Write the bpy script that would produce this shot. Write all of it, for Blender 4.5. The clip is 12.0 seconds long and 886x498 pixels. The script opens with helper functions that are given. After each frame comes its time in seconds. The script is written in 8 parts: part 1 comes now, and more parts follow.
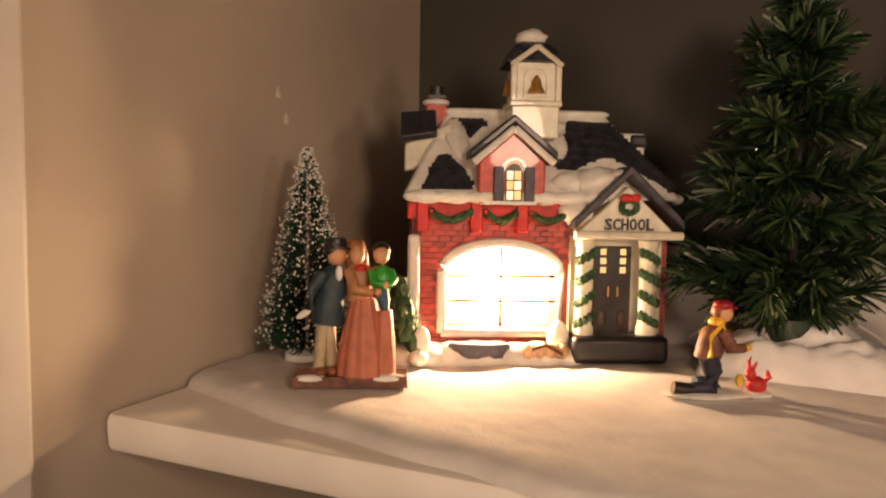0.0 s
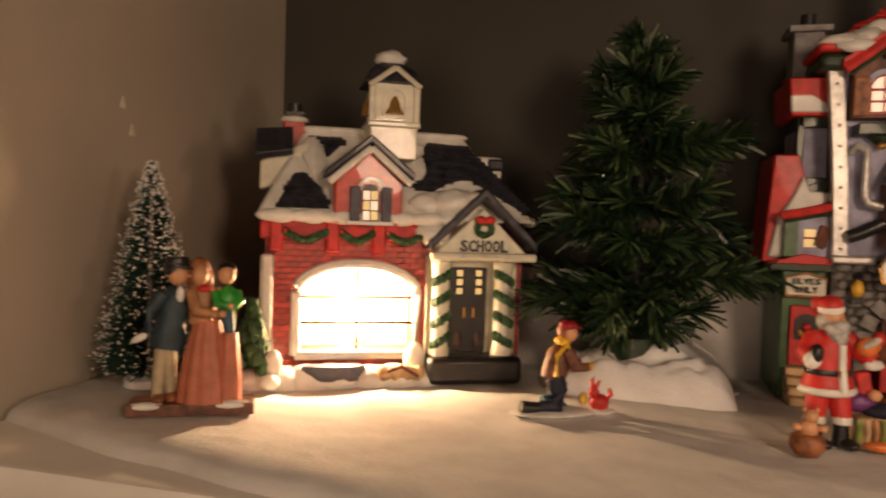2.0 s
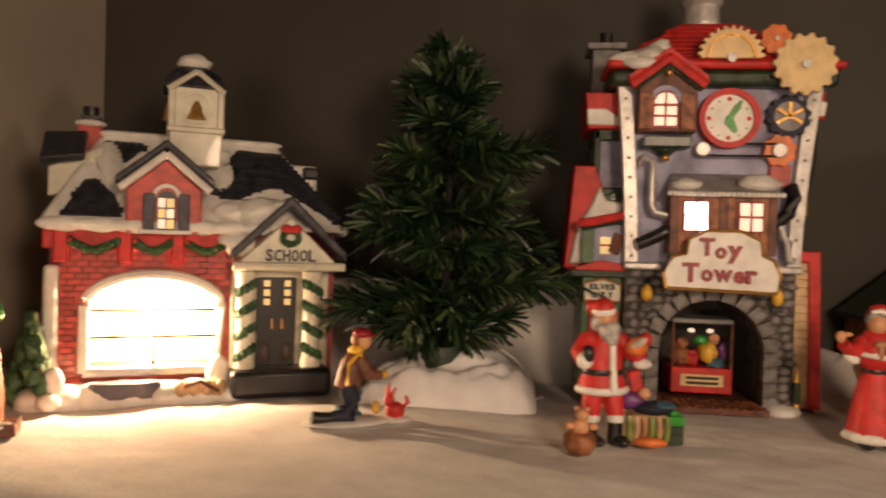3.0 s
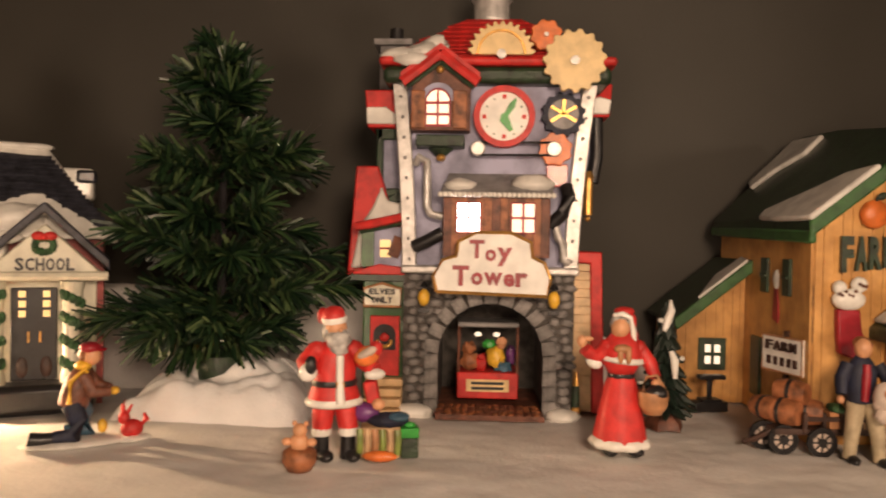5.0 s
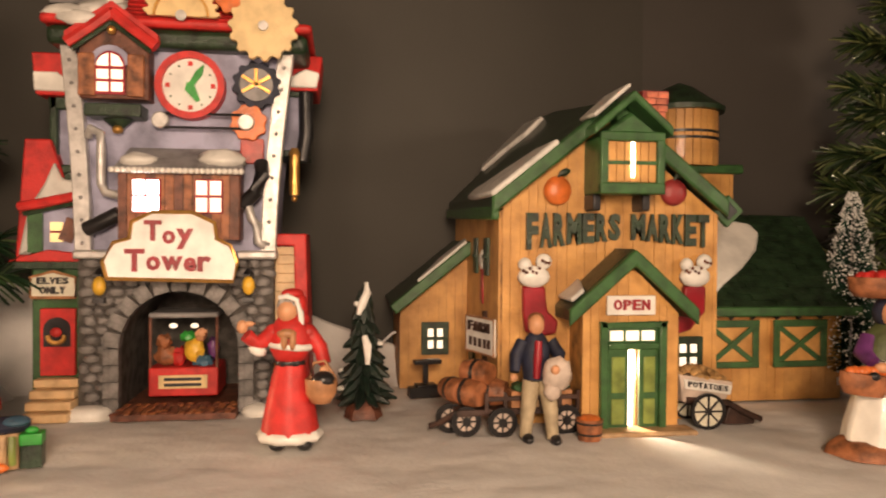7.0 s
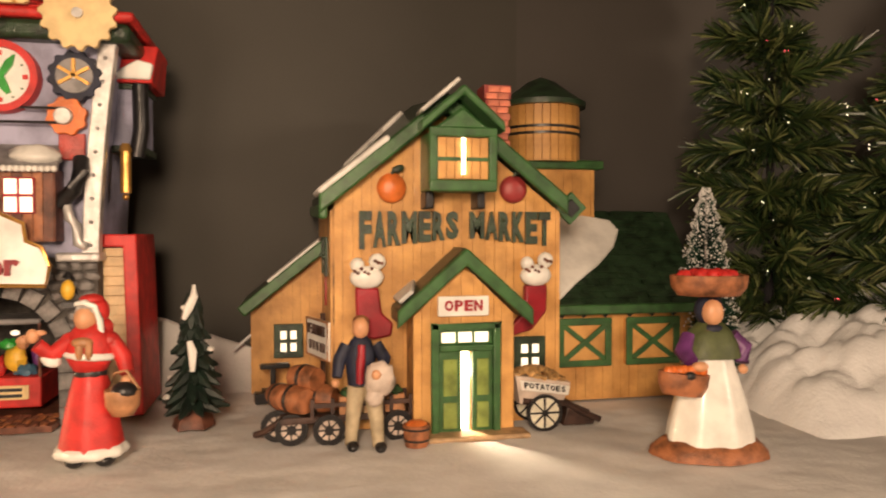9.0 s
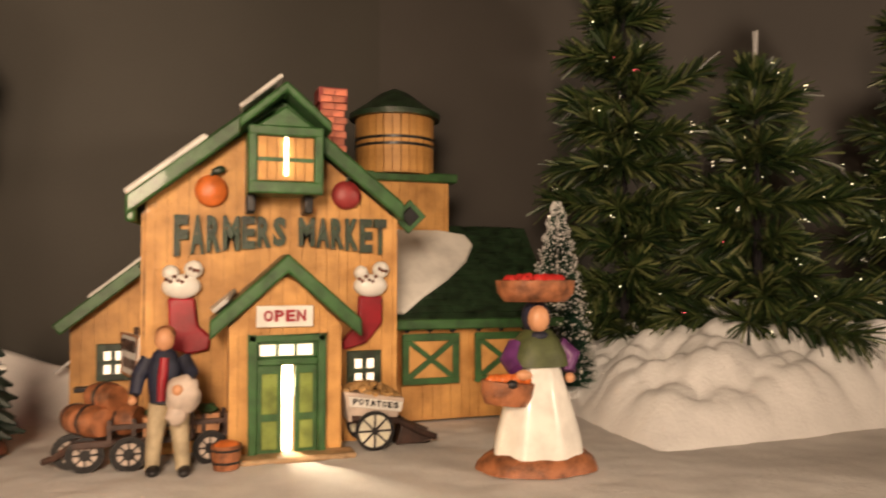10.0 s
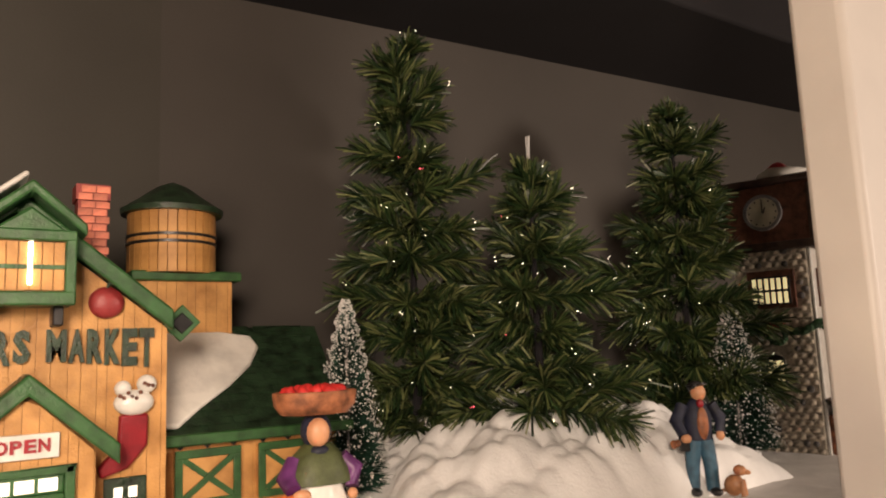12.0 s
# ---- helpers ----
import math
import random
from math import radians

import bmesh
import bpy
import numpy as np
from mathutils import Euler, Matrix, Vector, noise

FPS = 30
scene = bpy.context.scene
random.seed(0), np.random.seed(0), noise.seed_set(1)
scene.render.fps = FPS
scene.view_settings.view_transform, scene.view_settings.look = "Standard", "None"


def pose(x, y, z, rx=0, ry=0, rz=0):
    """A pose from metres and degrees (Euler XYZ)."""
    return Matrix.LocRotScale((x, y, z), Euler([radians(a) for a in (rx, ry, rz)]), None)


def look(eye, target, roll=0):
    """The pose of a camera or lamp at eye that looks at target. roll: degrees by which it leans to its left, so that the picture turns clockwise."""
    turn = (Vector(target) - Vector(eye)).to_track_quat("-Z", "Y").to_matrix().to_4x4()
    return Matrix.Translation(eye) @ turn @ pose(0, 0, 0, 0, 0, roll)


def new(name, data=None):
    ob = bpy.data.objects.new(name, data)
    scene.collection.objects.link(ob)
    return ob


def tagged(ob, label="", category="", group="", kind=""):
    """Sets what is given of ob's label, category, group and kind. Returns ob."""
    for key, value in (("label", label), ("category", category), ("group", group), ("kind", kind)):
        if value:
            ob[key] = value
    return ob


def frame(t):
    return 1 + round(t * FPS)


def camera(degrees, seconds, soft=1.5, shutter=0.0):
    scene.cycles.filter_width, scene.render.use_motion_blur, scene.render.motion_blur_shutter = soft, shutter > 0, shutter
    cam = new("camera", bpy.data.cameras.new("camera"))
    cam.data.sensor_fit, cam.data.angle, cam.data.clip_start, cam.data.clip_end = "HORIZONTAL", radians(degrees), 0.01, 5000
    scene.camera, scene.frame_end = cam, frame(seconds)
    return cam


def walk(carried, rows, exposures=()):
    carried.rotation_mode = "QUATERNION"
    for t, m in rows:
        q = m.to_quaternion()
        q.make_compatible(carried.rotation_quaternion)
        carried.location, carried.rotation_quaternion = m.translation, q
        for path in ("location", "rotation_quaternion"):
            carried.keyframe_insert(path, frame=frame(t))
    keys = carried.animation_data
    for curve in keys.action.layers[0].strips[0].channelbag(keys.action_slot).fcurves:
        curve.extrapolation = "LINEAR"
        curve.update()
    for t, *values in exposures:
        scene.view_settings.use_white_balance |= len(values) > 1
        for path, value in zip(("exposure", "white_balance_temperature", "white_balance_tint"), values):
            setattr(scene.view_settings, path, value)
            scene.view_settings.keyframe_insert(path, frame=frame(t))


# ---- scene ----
cam = camera(63.0, 12.0, soft=2.0, shutter=0.4)
# seconds, x, y, z, yaw, pitch, roll
ROWS = [
    (0, 0.2821, -0.5833, 0.0973, 23.75, -4.24, 0.93),
    (0.5, 0.2805, -0.5815, 0.1010, 22.37, -2.57, 0.94),
    (1, 0.2868, -0.5800, 0.1009, 20.69, -2.25, 0.99),
    (1.5, 0.2851, -0.5825, 0.1011, 18.69, -2.45, 1.74),
    (2, 0.2949, -0.5743, 0.0971, 14.47, -2.33, 1.94),
    (2.5, 0.3265, -0.5639, 0.0962, 10.40, -1.97, 1.86),
    (3, 0.3448, -0.5613, 0.0940, 6.20, -0.74, 1.74),
    (3.2, 0.3614, -0.5597, 0.1008, 5.17, -1.67, 1.70),
    (4.8, 0.4377, -0.5367, 0.0976, 3.52, -0.81, 0.98),
    (5, 0.4482, -0.5364, 0.1000, 2.79, -0.85, 0.98),
    (5.5, 0.4691, -0.5334, 0.0985, 1.31, -0.64, 0.56),
    (6, 0.4870, -0.5305, 0.0961, -1.56, -0.60, 0.82),
    (6.5, 0.5186, -0.5189, 0.0911, -6.17, -0.47, 0.67),
    (7, 0.5379, -0.5139, 0.0914, -8.09, -0.82, 0.37),
    (7.2, 0.5453, -0.5139, 0.0882, -8.79, -0.44, -0.04),
    (9, 0.5962, -0.5107, 0.0942, -12.01, -1.30, -0.04),
    (9.5, 0.6228, -0.5089, 0.0917, -13.49, -0.00, -0.19),
    (10, 0.6409, -0.5044, 0.0798, -18.35, 1.76, 0.06),
    (10.5, 0.6245, -0.4916, 0.0849, -27.27, 3.44, -0.80),
    (11, 0.6417, -0.4979, 0.0934, -31.47, 8.84, -1.99),
    (11.5, 0.6522, -0.4978, 0.0907, -33.27, 8.33, -2.32),
    (12, 0.6555, -0.5038, 0.0914, -33.42, 7.69, -2.24),
]
EXPOSURES = [(0.0, -0.82, 6900, 17), (0.5, -1.06, 6950, 15), (1.5, -1.22, 6950, 15), (2.2, -1.28, 6850, 15), (3.0, -1.12, 6700, 14), (5.0, -0.58, 6500, 13), (7.0, -0.33, 6500, 12), (9.5, -0.18, 6500, 10), (10.5, -0.2, 6350, 10), (12.0, 0.0, 5850, 10)]
walk(cam, [(t, pose(x, y, z, 90 + pitch, 0, yaw) @ pose(0, 0, 0, 0, 0, roll)) for t, x, y, z, yaw, pitch, roll in ROWS], EXPOSURES)

# ---- light ----
world = bpy.data.worlds.new("world")
scene.world = world
world.use_nodes = True
world.node_tree.nodes["Background"].inputs[0].default_value = (1.0, 0.82, 0.66, 1)
world.node_tree.nodes["Background"].inputs[1].default_value = 0.02


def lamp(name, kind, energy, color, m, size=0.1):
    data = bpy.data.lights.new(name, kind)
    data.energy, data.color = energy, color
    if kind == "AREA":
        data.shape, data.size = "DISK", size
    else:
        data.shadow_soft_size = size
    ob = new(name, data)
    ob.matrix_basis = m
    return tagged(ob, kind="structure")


# lamps added as unseen room light, before the shelf and at about its height
lamp("unseen_lamp", "AREA", 3.5, (1.0, 0.72, 0.49), look((0.54, -0.7, 0.19), (0.56, 0.0, 0.12)), 0.12)
lamp("unseen_lamp_left", "AREA", 2.6, (1.0, 0.72, 0.5), look((0.26, -1.0, 0.0), (0.12, 0.0, 0.05)), 0.24)
lamp("unseen_lamp_right", "AREA", 4.7, (1.0, 0.75, 0.54), look((1.42, -0.95, 0.22), (1.1, 0.0, 0.1)), 0.16)
# the bulbs inside the school and behind the market's door
lamp("school_bulb", "POINT", 4.0, (1.0, 0.68, 0.38), pose(0.1756, -0.1544, 0, 0, 0, 27.5) @ pose(-0.042, 0.0105, 0.041), 0.004)
lamp("market_bulb", "POINT", 0.2, (1.0, 0.8, 0.55), pose(0.675 - 0.0018, -0.167 - 0.011, 0.03), 0.001)


# ---- materials ----
def mat(name, color, rough=0.5, vary=0.12, scale=120.0, bump=0.15, metal=0.0, coat=0.0, fine=900.0, random_part=0.0, second=None):
    m = bpy.data.materials.new(name)
    m.use_nodes = True
    nt = m.node_tree
    b = nt.nodes["Principled BSDF"]
    co = nt.nodes.new("ShaderNodeTexCoord")
    n1 = nt.nodes.new("ShaderNodeTexNoise")
    n1.inputs["Scale"].default_value, n1.inputs["Detail"].default_value = scale, 5
    n2 = nt.nodes.new("ShaderNodeTexNoise")
    n2.inputs["Scale"].default_value, n2.inputs["Detail"].default_value = fine, 3
    for n in (n1, n2):
        nt.links.new(co.outputs["Object"], n.inputs["Vector"])
    ramp = nt.nodes.new("ShaderNodeValToRGB")
    lo = second or tuple(c * (1 - 2.2 * vary) for c in color)
    hi = tuple(min(1, c * (1 + vary)) for c in color)
    ramp.color_ramp.elements[0].color, ramp.color_ramp.elements[1].color = (*lo, 1), (*hi, 1)
    ramp.color_ramp.elements[0].position, ramp.color_ramp.elements[1].position = 0.3, 0.62
    nt.links.new(n1.outputs["Fac"], ramp.inputs["Fac"])
    out = ramp.outputs["Color"]
    if random_part:
        info = nt.nodes.new("ShaderNodeObjectInfo")
        hsv = nt.nodes.new("ShaderNodeHueSaturation")
        mr = nt.nodes.new("ShaderNodeMapRange")
        mr.inputs["To Min"].default_value, mr.inputs["To Max"].default_value = 1 - random_part, 1 + random_part
        nt.links.new(info.outputs["Random"], mr.inputs["Value"])
        nt.links.new(mr.outputs["Result"], hsv.inputs["Value"])
        nt.links.new(out, hsv.inputs["Color"])
        out = hsv.outputs["Color"]
    nt.links.new(out, b.inputs["Base Color"])
    rr = nt.nodes.new("ShaderNodeMapRange")
    rr.inputs["To Min"].default_value, rr.inputs["To Max"].default_value = max(0.03, rough - 0.1), min(1, rough + 0.12)
    nt.links.new(n2.outputs["Fac"], rr.inputs["Value"])
    nt.links.new(rr.outputs["Result"], b.inputs["Roughness"])
    b.inputs["Metallic"].default_value, b.inputs["Coat Weight"].default_value = metal, coat
    if bump:
        bp = nt.nodes.new("ShaderNodeBump")
        bp.inputs["Strength"].default_value, bp.inputs["Distance"].default_value = bump, 0.0008
        add = nt.nodes.new("ShaderNodeMath")
        nt.links.new(n1.outputs["Fac"], add.inputs[0])
        nt.links.new(n2.outputs["Fac"], add.inputs[1])
        nt.links.new(add.outputs["Value"], bp.inputs["Height"])
        nt.links.new(bp.outputs["Normal"], b.inputs["Normal"])
    return m


def glow(name, color, strength, vary=0.0):
    m = bpy.data.materials.new(name)
    m.use_nodes = True
    nt = m.node_tree
    b = nt.nodes["Principled BSDF"]
    b.inputs["Base Color"].default_value = (*color, 1)
    b.inputs["Emission Color"].default_value = (*color, 1)
    b.inputs["Emission Strength"].default_value = strength
    if vary:
        co, n = nt.nodes.new("ShaderNodeTexCoord"), nt.nodes.new("ShaderNodeTexNoise")
        n.inputs["Scale"].default_value = 60
        mr = nt.nodes.new("ShaderNodeMapRange")
        mr.inputs["From Min"].default_value, mr.inputs["From Max"].default_value = 0.3, 0.7
        mr.inputs["To Min"].default_value, mr.inputs["To Max"].default_value = strength * (1 - vary), strength * (1 + vary)
        nt.links.new(co.outputs["Object"], n.inputs["Vector"])
        nt.links.new(n.outputs["Fac"], mr.inputs["Value"])
        nt.links.new(mr.outputs["Result"], b.inputs["Emission Strength"])
    return m


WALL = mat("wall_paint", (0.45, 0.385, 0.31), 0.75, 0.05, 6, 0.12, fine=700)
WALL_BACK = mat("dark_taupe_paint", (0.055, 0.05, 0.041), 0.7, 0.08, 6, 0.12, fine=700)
# the back wall's paint made lighter, for stronger light beyond the corner
WALL_BACK_LIT = mat("dark_taupe_paint_lit", (0.062, 0.054, 0.047), 0.7, 0.08, 6, 0.12, fine=700)
# the soffit's shade is put into this near black; pine stems share it
NEAR_BLACK = mat("near_black_shade", (0.011, 0.0095, 0.012), 0.95, 0.1, 10, 0.1)
TRIM = mat("white_trim_paint", (0.62, 0.58, 0.54), 0.45, 0.04, 14, 0.05)
SHELF = mat("white_shelf_paint", (0.84, 0.8, 0.74), 0.4, 0.05, 18, 0.06)
BATTING = mat("snow_batting", (0.7, 0.68, 0.66), 0.95, 0.05, 45, 0.4, fine=420)
FLUFF = mat("fluffy_snow", (0.9, 0.9, 0.9), 0.9, 0.03, 60, 0.5, fine=500)
GLAZED_SNOW = mat("glazed_snow", (0.78, 0.76, 0.71), 0.35, 0.08, 90, 0.25, coat=0.3)
BRICK = mat("red_brick_glaze", (0.42, 0.045, 0.032), 0.35, 0.18, 160, 0.3, coat=0.25, random_part=0.25)
MORTAR = mat("brick_mortar", (0.25, 0.035, 0.028), 0.5, 0.2, 160, 0.3)
RED = mat("red_paint", (0.54, 0.026, 0.022), 0.52, 0.15, 140, 0.25, coat=0.04)
RED_DEEP = mat("deep_red_paint", (0.3, 0.012, 0.022), 0.4, 0.15, 140, 0.2)
SHINGLE = mat("charcoal_shingle", (0.03, 0.031, 0.042), 0.45, 0.3, 200, 0.4, coat=0.1, random_part=0.3)
BLACK = mat("black_paint", (0.014, 0.013, 0.014), 0.35, 0.2, 150, 0.15)
IVORY = mat("ivory_glaze", (0.68, 0.65, 0.52), 0.32, 0.1, 90, 0.2, coat=0.3)
WHITE = mat("white_glaze", (0.76, 0.74, 0.69), 0.33, 0.08, 100, 0.15, coat=0.3)
GREEN = mat("green_paint", (0.035, 0.105, 0.03), 0.4, 0.2, 150, 0.3, coat=0.15)
GREEN_DARK = mat("dark_green_roof", (0.017, 0.037, 0.017), 0.4, 0.3, 160, 0.6, coat=0.12)
GREEN_BRIGHT = mat("bright_green_paint", (0.03, 0.3, 0.04), 0.35, 0.15, 150, 0.15)
OLIVE = mat("olive_glass_paint", (0.2, 0.26, 0.06), 0.3, 0.2, 120, 0.2)
GARLAND = mat("garland_green", (0.03, 0.085, 0.03), 0.6, 0.35, 260, 0.9)
GOLD = mat("gold_paint", (0.65, 0.36, 0.1), 0.32, 0.15, 150, 0.15, metal=0.75)
CREAM = mat("cream_paint", (0.72, 0.53, 0.26), 0.4, 0.1, 120, 0.2)
SILVER = mat("silver_paint", (0.55, 0.53, 0.51), 0.35, 0.15, 160, 0.2, metal=0.35)
BLUE_GREY = mat("blue_grey_glaze", (0.33, 0.33, 0.46), 0.6, 0.22, 60, 0.3)
GREY = mat("grey_glaze", (0.22, 0.21, 0.21), 0.45, 0.2, 110, 0.3)
STONE = mat("grey_stone", (0.16, 0.15, 0.145), 0.6, 0.3, 170, 0.7, random_part=0.35)
STONE_JOINT = mat("stone_joint", (0.07, 0.062, 0.055), 0.8, 0.3, 170, 0.6)
STONE_LIGHT = mat("tan_stone", (0.62, 0.55, 0.45), 0.65, 0.3, 150, 0.7, random_part=0.2)
WOOD = mat("ochre_board", (0.54, 0.285, 0.085), 0.5, 0.2, 75, 0.4, coat=0.1, random_part=0.06, second=(0.38, 0.18, 0.045))
WOOD_GROOVE = mat("ochre_board_groove", (0.37, 0.18, 0.05), 0.6, 0.3, 130, 0.4)
BROWN = mat("brown_wood_paint", (0.15, 0.055, 0.032), 0.5, 0.3, 180, 0.5)
BROWN_MID = mat("russet_wood_paint", (0.3, 0.11, 0.045), 0.5, 0.3, 180, 0.5)
DARK_WOOD = mat("dark_wagon_wood", (0.05, 0.025, 0.018), 0.5, 0.3, 180, 0.4)
TAN = mat("tan_paint", (0.46, 0.3, 0.16), 0.5, 0.2, 150, 0.3)
CLAPBOARD = mat("cream_clapboard", (0.62, 0.42, 0.22), 0.45, 0.12, 130, 0.3)
ORANGE = mat("orange_paint", (0.68, 0.17, 0.035), 0.35, 0.15, 140, 0.25)
APPLE = mat("apple_red_paint", (0.25, 0.028, 0.028), 0.45, 0.2, 140, 0.2)
NAVY = mat("navy_paint", (0.012, 0.015, 0.035), 0.62, 0.25, 150, 0.2)
PURPLE = mat("purple_paint", (0.12, 0.03, 0.14), 0.4, 0.2, 150, 0.2)
JEANS = mat("jean_blue_paint", (0.045, 0.11, 0.17), 0.5, 0.2, 150, 0.25)
SKIN = mat("peach_paint", (0.62, 0.31, 0.16), 0.45, 0.08, 150, 0.1)
HAIR = mat("auburn_paint", (0.28, 0.1, 0.035), 0.5, 0.3, 220, 0.3)
RUST = mat("rust_dress_paint", (0.44, 0.135, 0.075), 0.5, 0.08, 140, 0.3)
CARAMEL = mat("caramel_paint", (0.42, 0.2, 0.09), 0.45, 0.2, 140, 0.3)
YELLOW = mat("yellow_paint", (0.72, 0.42, 0.04), 0.4, 0.15, 140, 0.2)
BEARD = mat("grey_beard_paint", (0.42, 0.4, 0.38), 0.55, 0.25, 260, 0.5)
SHAWL = mat("olive_shawl_paint", (0.075, 0.09, 0.032), 0.55, 0.2, 140, 0.25)
COAT = mat("teal_coat_paint", (0.018, 0.04, 0.055), 0.5, 0.2, 140, 0.25)
KHAKI = mat("khaki_paint", (0.42, 0.34, 0.22), 0.5, 0.15, 140, 0.25)
SACK = mat("pale_sack_paint", (0.55, 0.45, 0.38), 0.5, 0.15, 120, 0.3)
GREY_WHITE = mat("cool_snow_glaze", (0.62, 0.6, 0.56), 0.4, 0.12, 90, 0.2)


def needle_mat(name, stops, rough=0.38):
    """Plastic needles: each blade has a green of its own, dark ones far the most. Shade and sparse highlights are put
    into these greens.
    """
    m = bpy.data.materials.new(name)
    m.use_nodes = True
    nt = m.node_tree
    b = nt.nodes["Principled BSDF"]
    geo, ramp = nt.nodes.new("ShaderNodeNewGeometry"), nt.nodes.new("ShaderNodeValToRGB")
    el = ramp.color_ramp.elements
    while len(el) < len(stops):
        el.new(0.5)
    for e, (p, c) in zip(el, stops):
        e.position, e.color = p, (*c, 1)
    nt.links.new(geo.outputs["Random Per Island"], ramp.inputs["Fac"])
    nt.links.new(ramp.outputs["Color"], b.inputs["Base Color"])
    b.inputs["Roughness"].default_value = rough
    return m


# NEEDLE is coloured brighter to make up for little light on the right pines
NEEDLE = needle_mat("green_needle", [(0.0, (0.008, 0.02, 0.008)), (0.4, (0.024, 0.05, 0.016)), (0.75, (0.075, 0.105, 0.03)), (1.0, (0.22, 0.24, 0.095))])
NEEDLE_DARK = needle_mat("deep_green_needle", [(0.0, (0.004, 0.012, 0.007)), (0.5, (0.011, 0.032, 0.013)), (0.82, (0.032, 0.068, 0.023)), (1.0, (0.11, 0.16, 0.065))])
BRISTLE = mat("bottle_brush_bristle", (0.018, 0.06, 0.038), 0.6, 0.35, 80, 0.0)
FLOCK = mat("white_flock", (0.82, 0.82, 0.8), 0.8, 0.05, 200, 0.2)
CLEAR = mat("clear_plastic", (0.7, 0.7, 0.7), 0.15, 0.05, 100, 0.0)
PAINTING = mat("window_shutter_slate", (0.05, 0.05, 0.075), 0.45, 0.25, 200, 0.3)
GLOW_SCHOOL = glow("lit_school_window", (1.0, 0.68, 0.38), 7.0, 0.12)
GLOW_DIM = glow("lit_yellow_pane", (1.0, 0.76, 0.34), 0.65, 0.3)
GLOW_WARM = glow("lit_warm_pane", (1.0, 0.85, 0.66), 1.25, 0.15)
GLOW_HOT = glow("lit_hot_pane", (1.0, 0.82, 0.78), 16.0, 0.1)
GLOW_DOOR = glow("lit_door_gap", (1.0, 0.85, 0.62), 9.0, 0.05)
GLOW_SHAPE = glow("lit_window_silhouette", (1.0, 0.62, 0.33), 1.6, 0.2)
GLOW_TIP = glow("fibre_tip", (1.0, 0.8, 0.5), 4.5)
GLOW_RED = glow("red_fibre_tip", (1.0, 0.1, 0.12), 4.0)


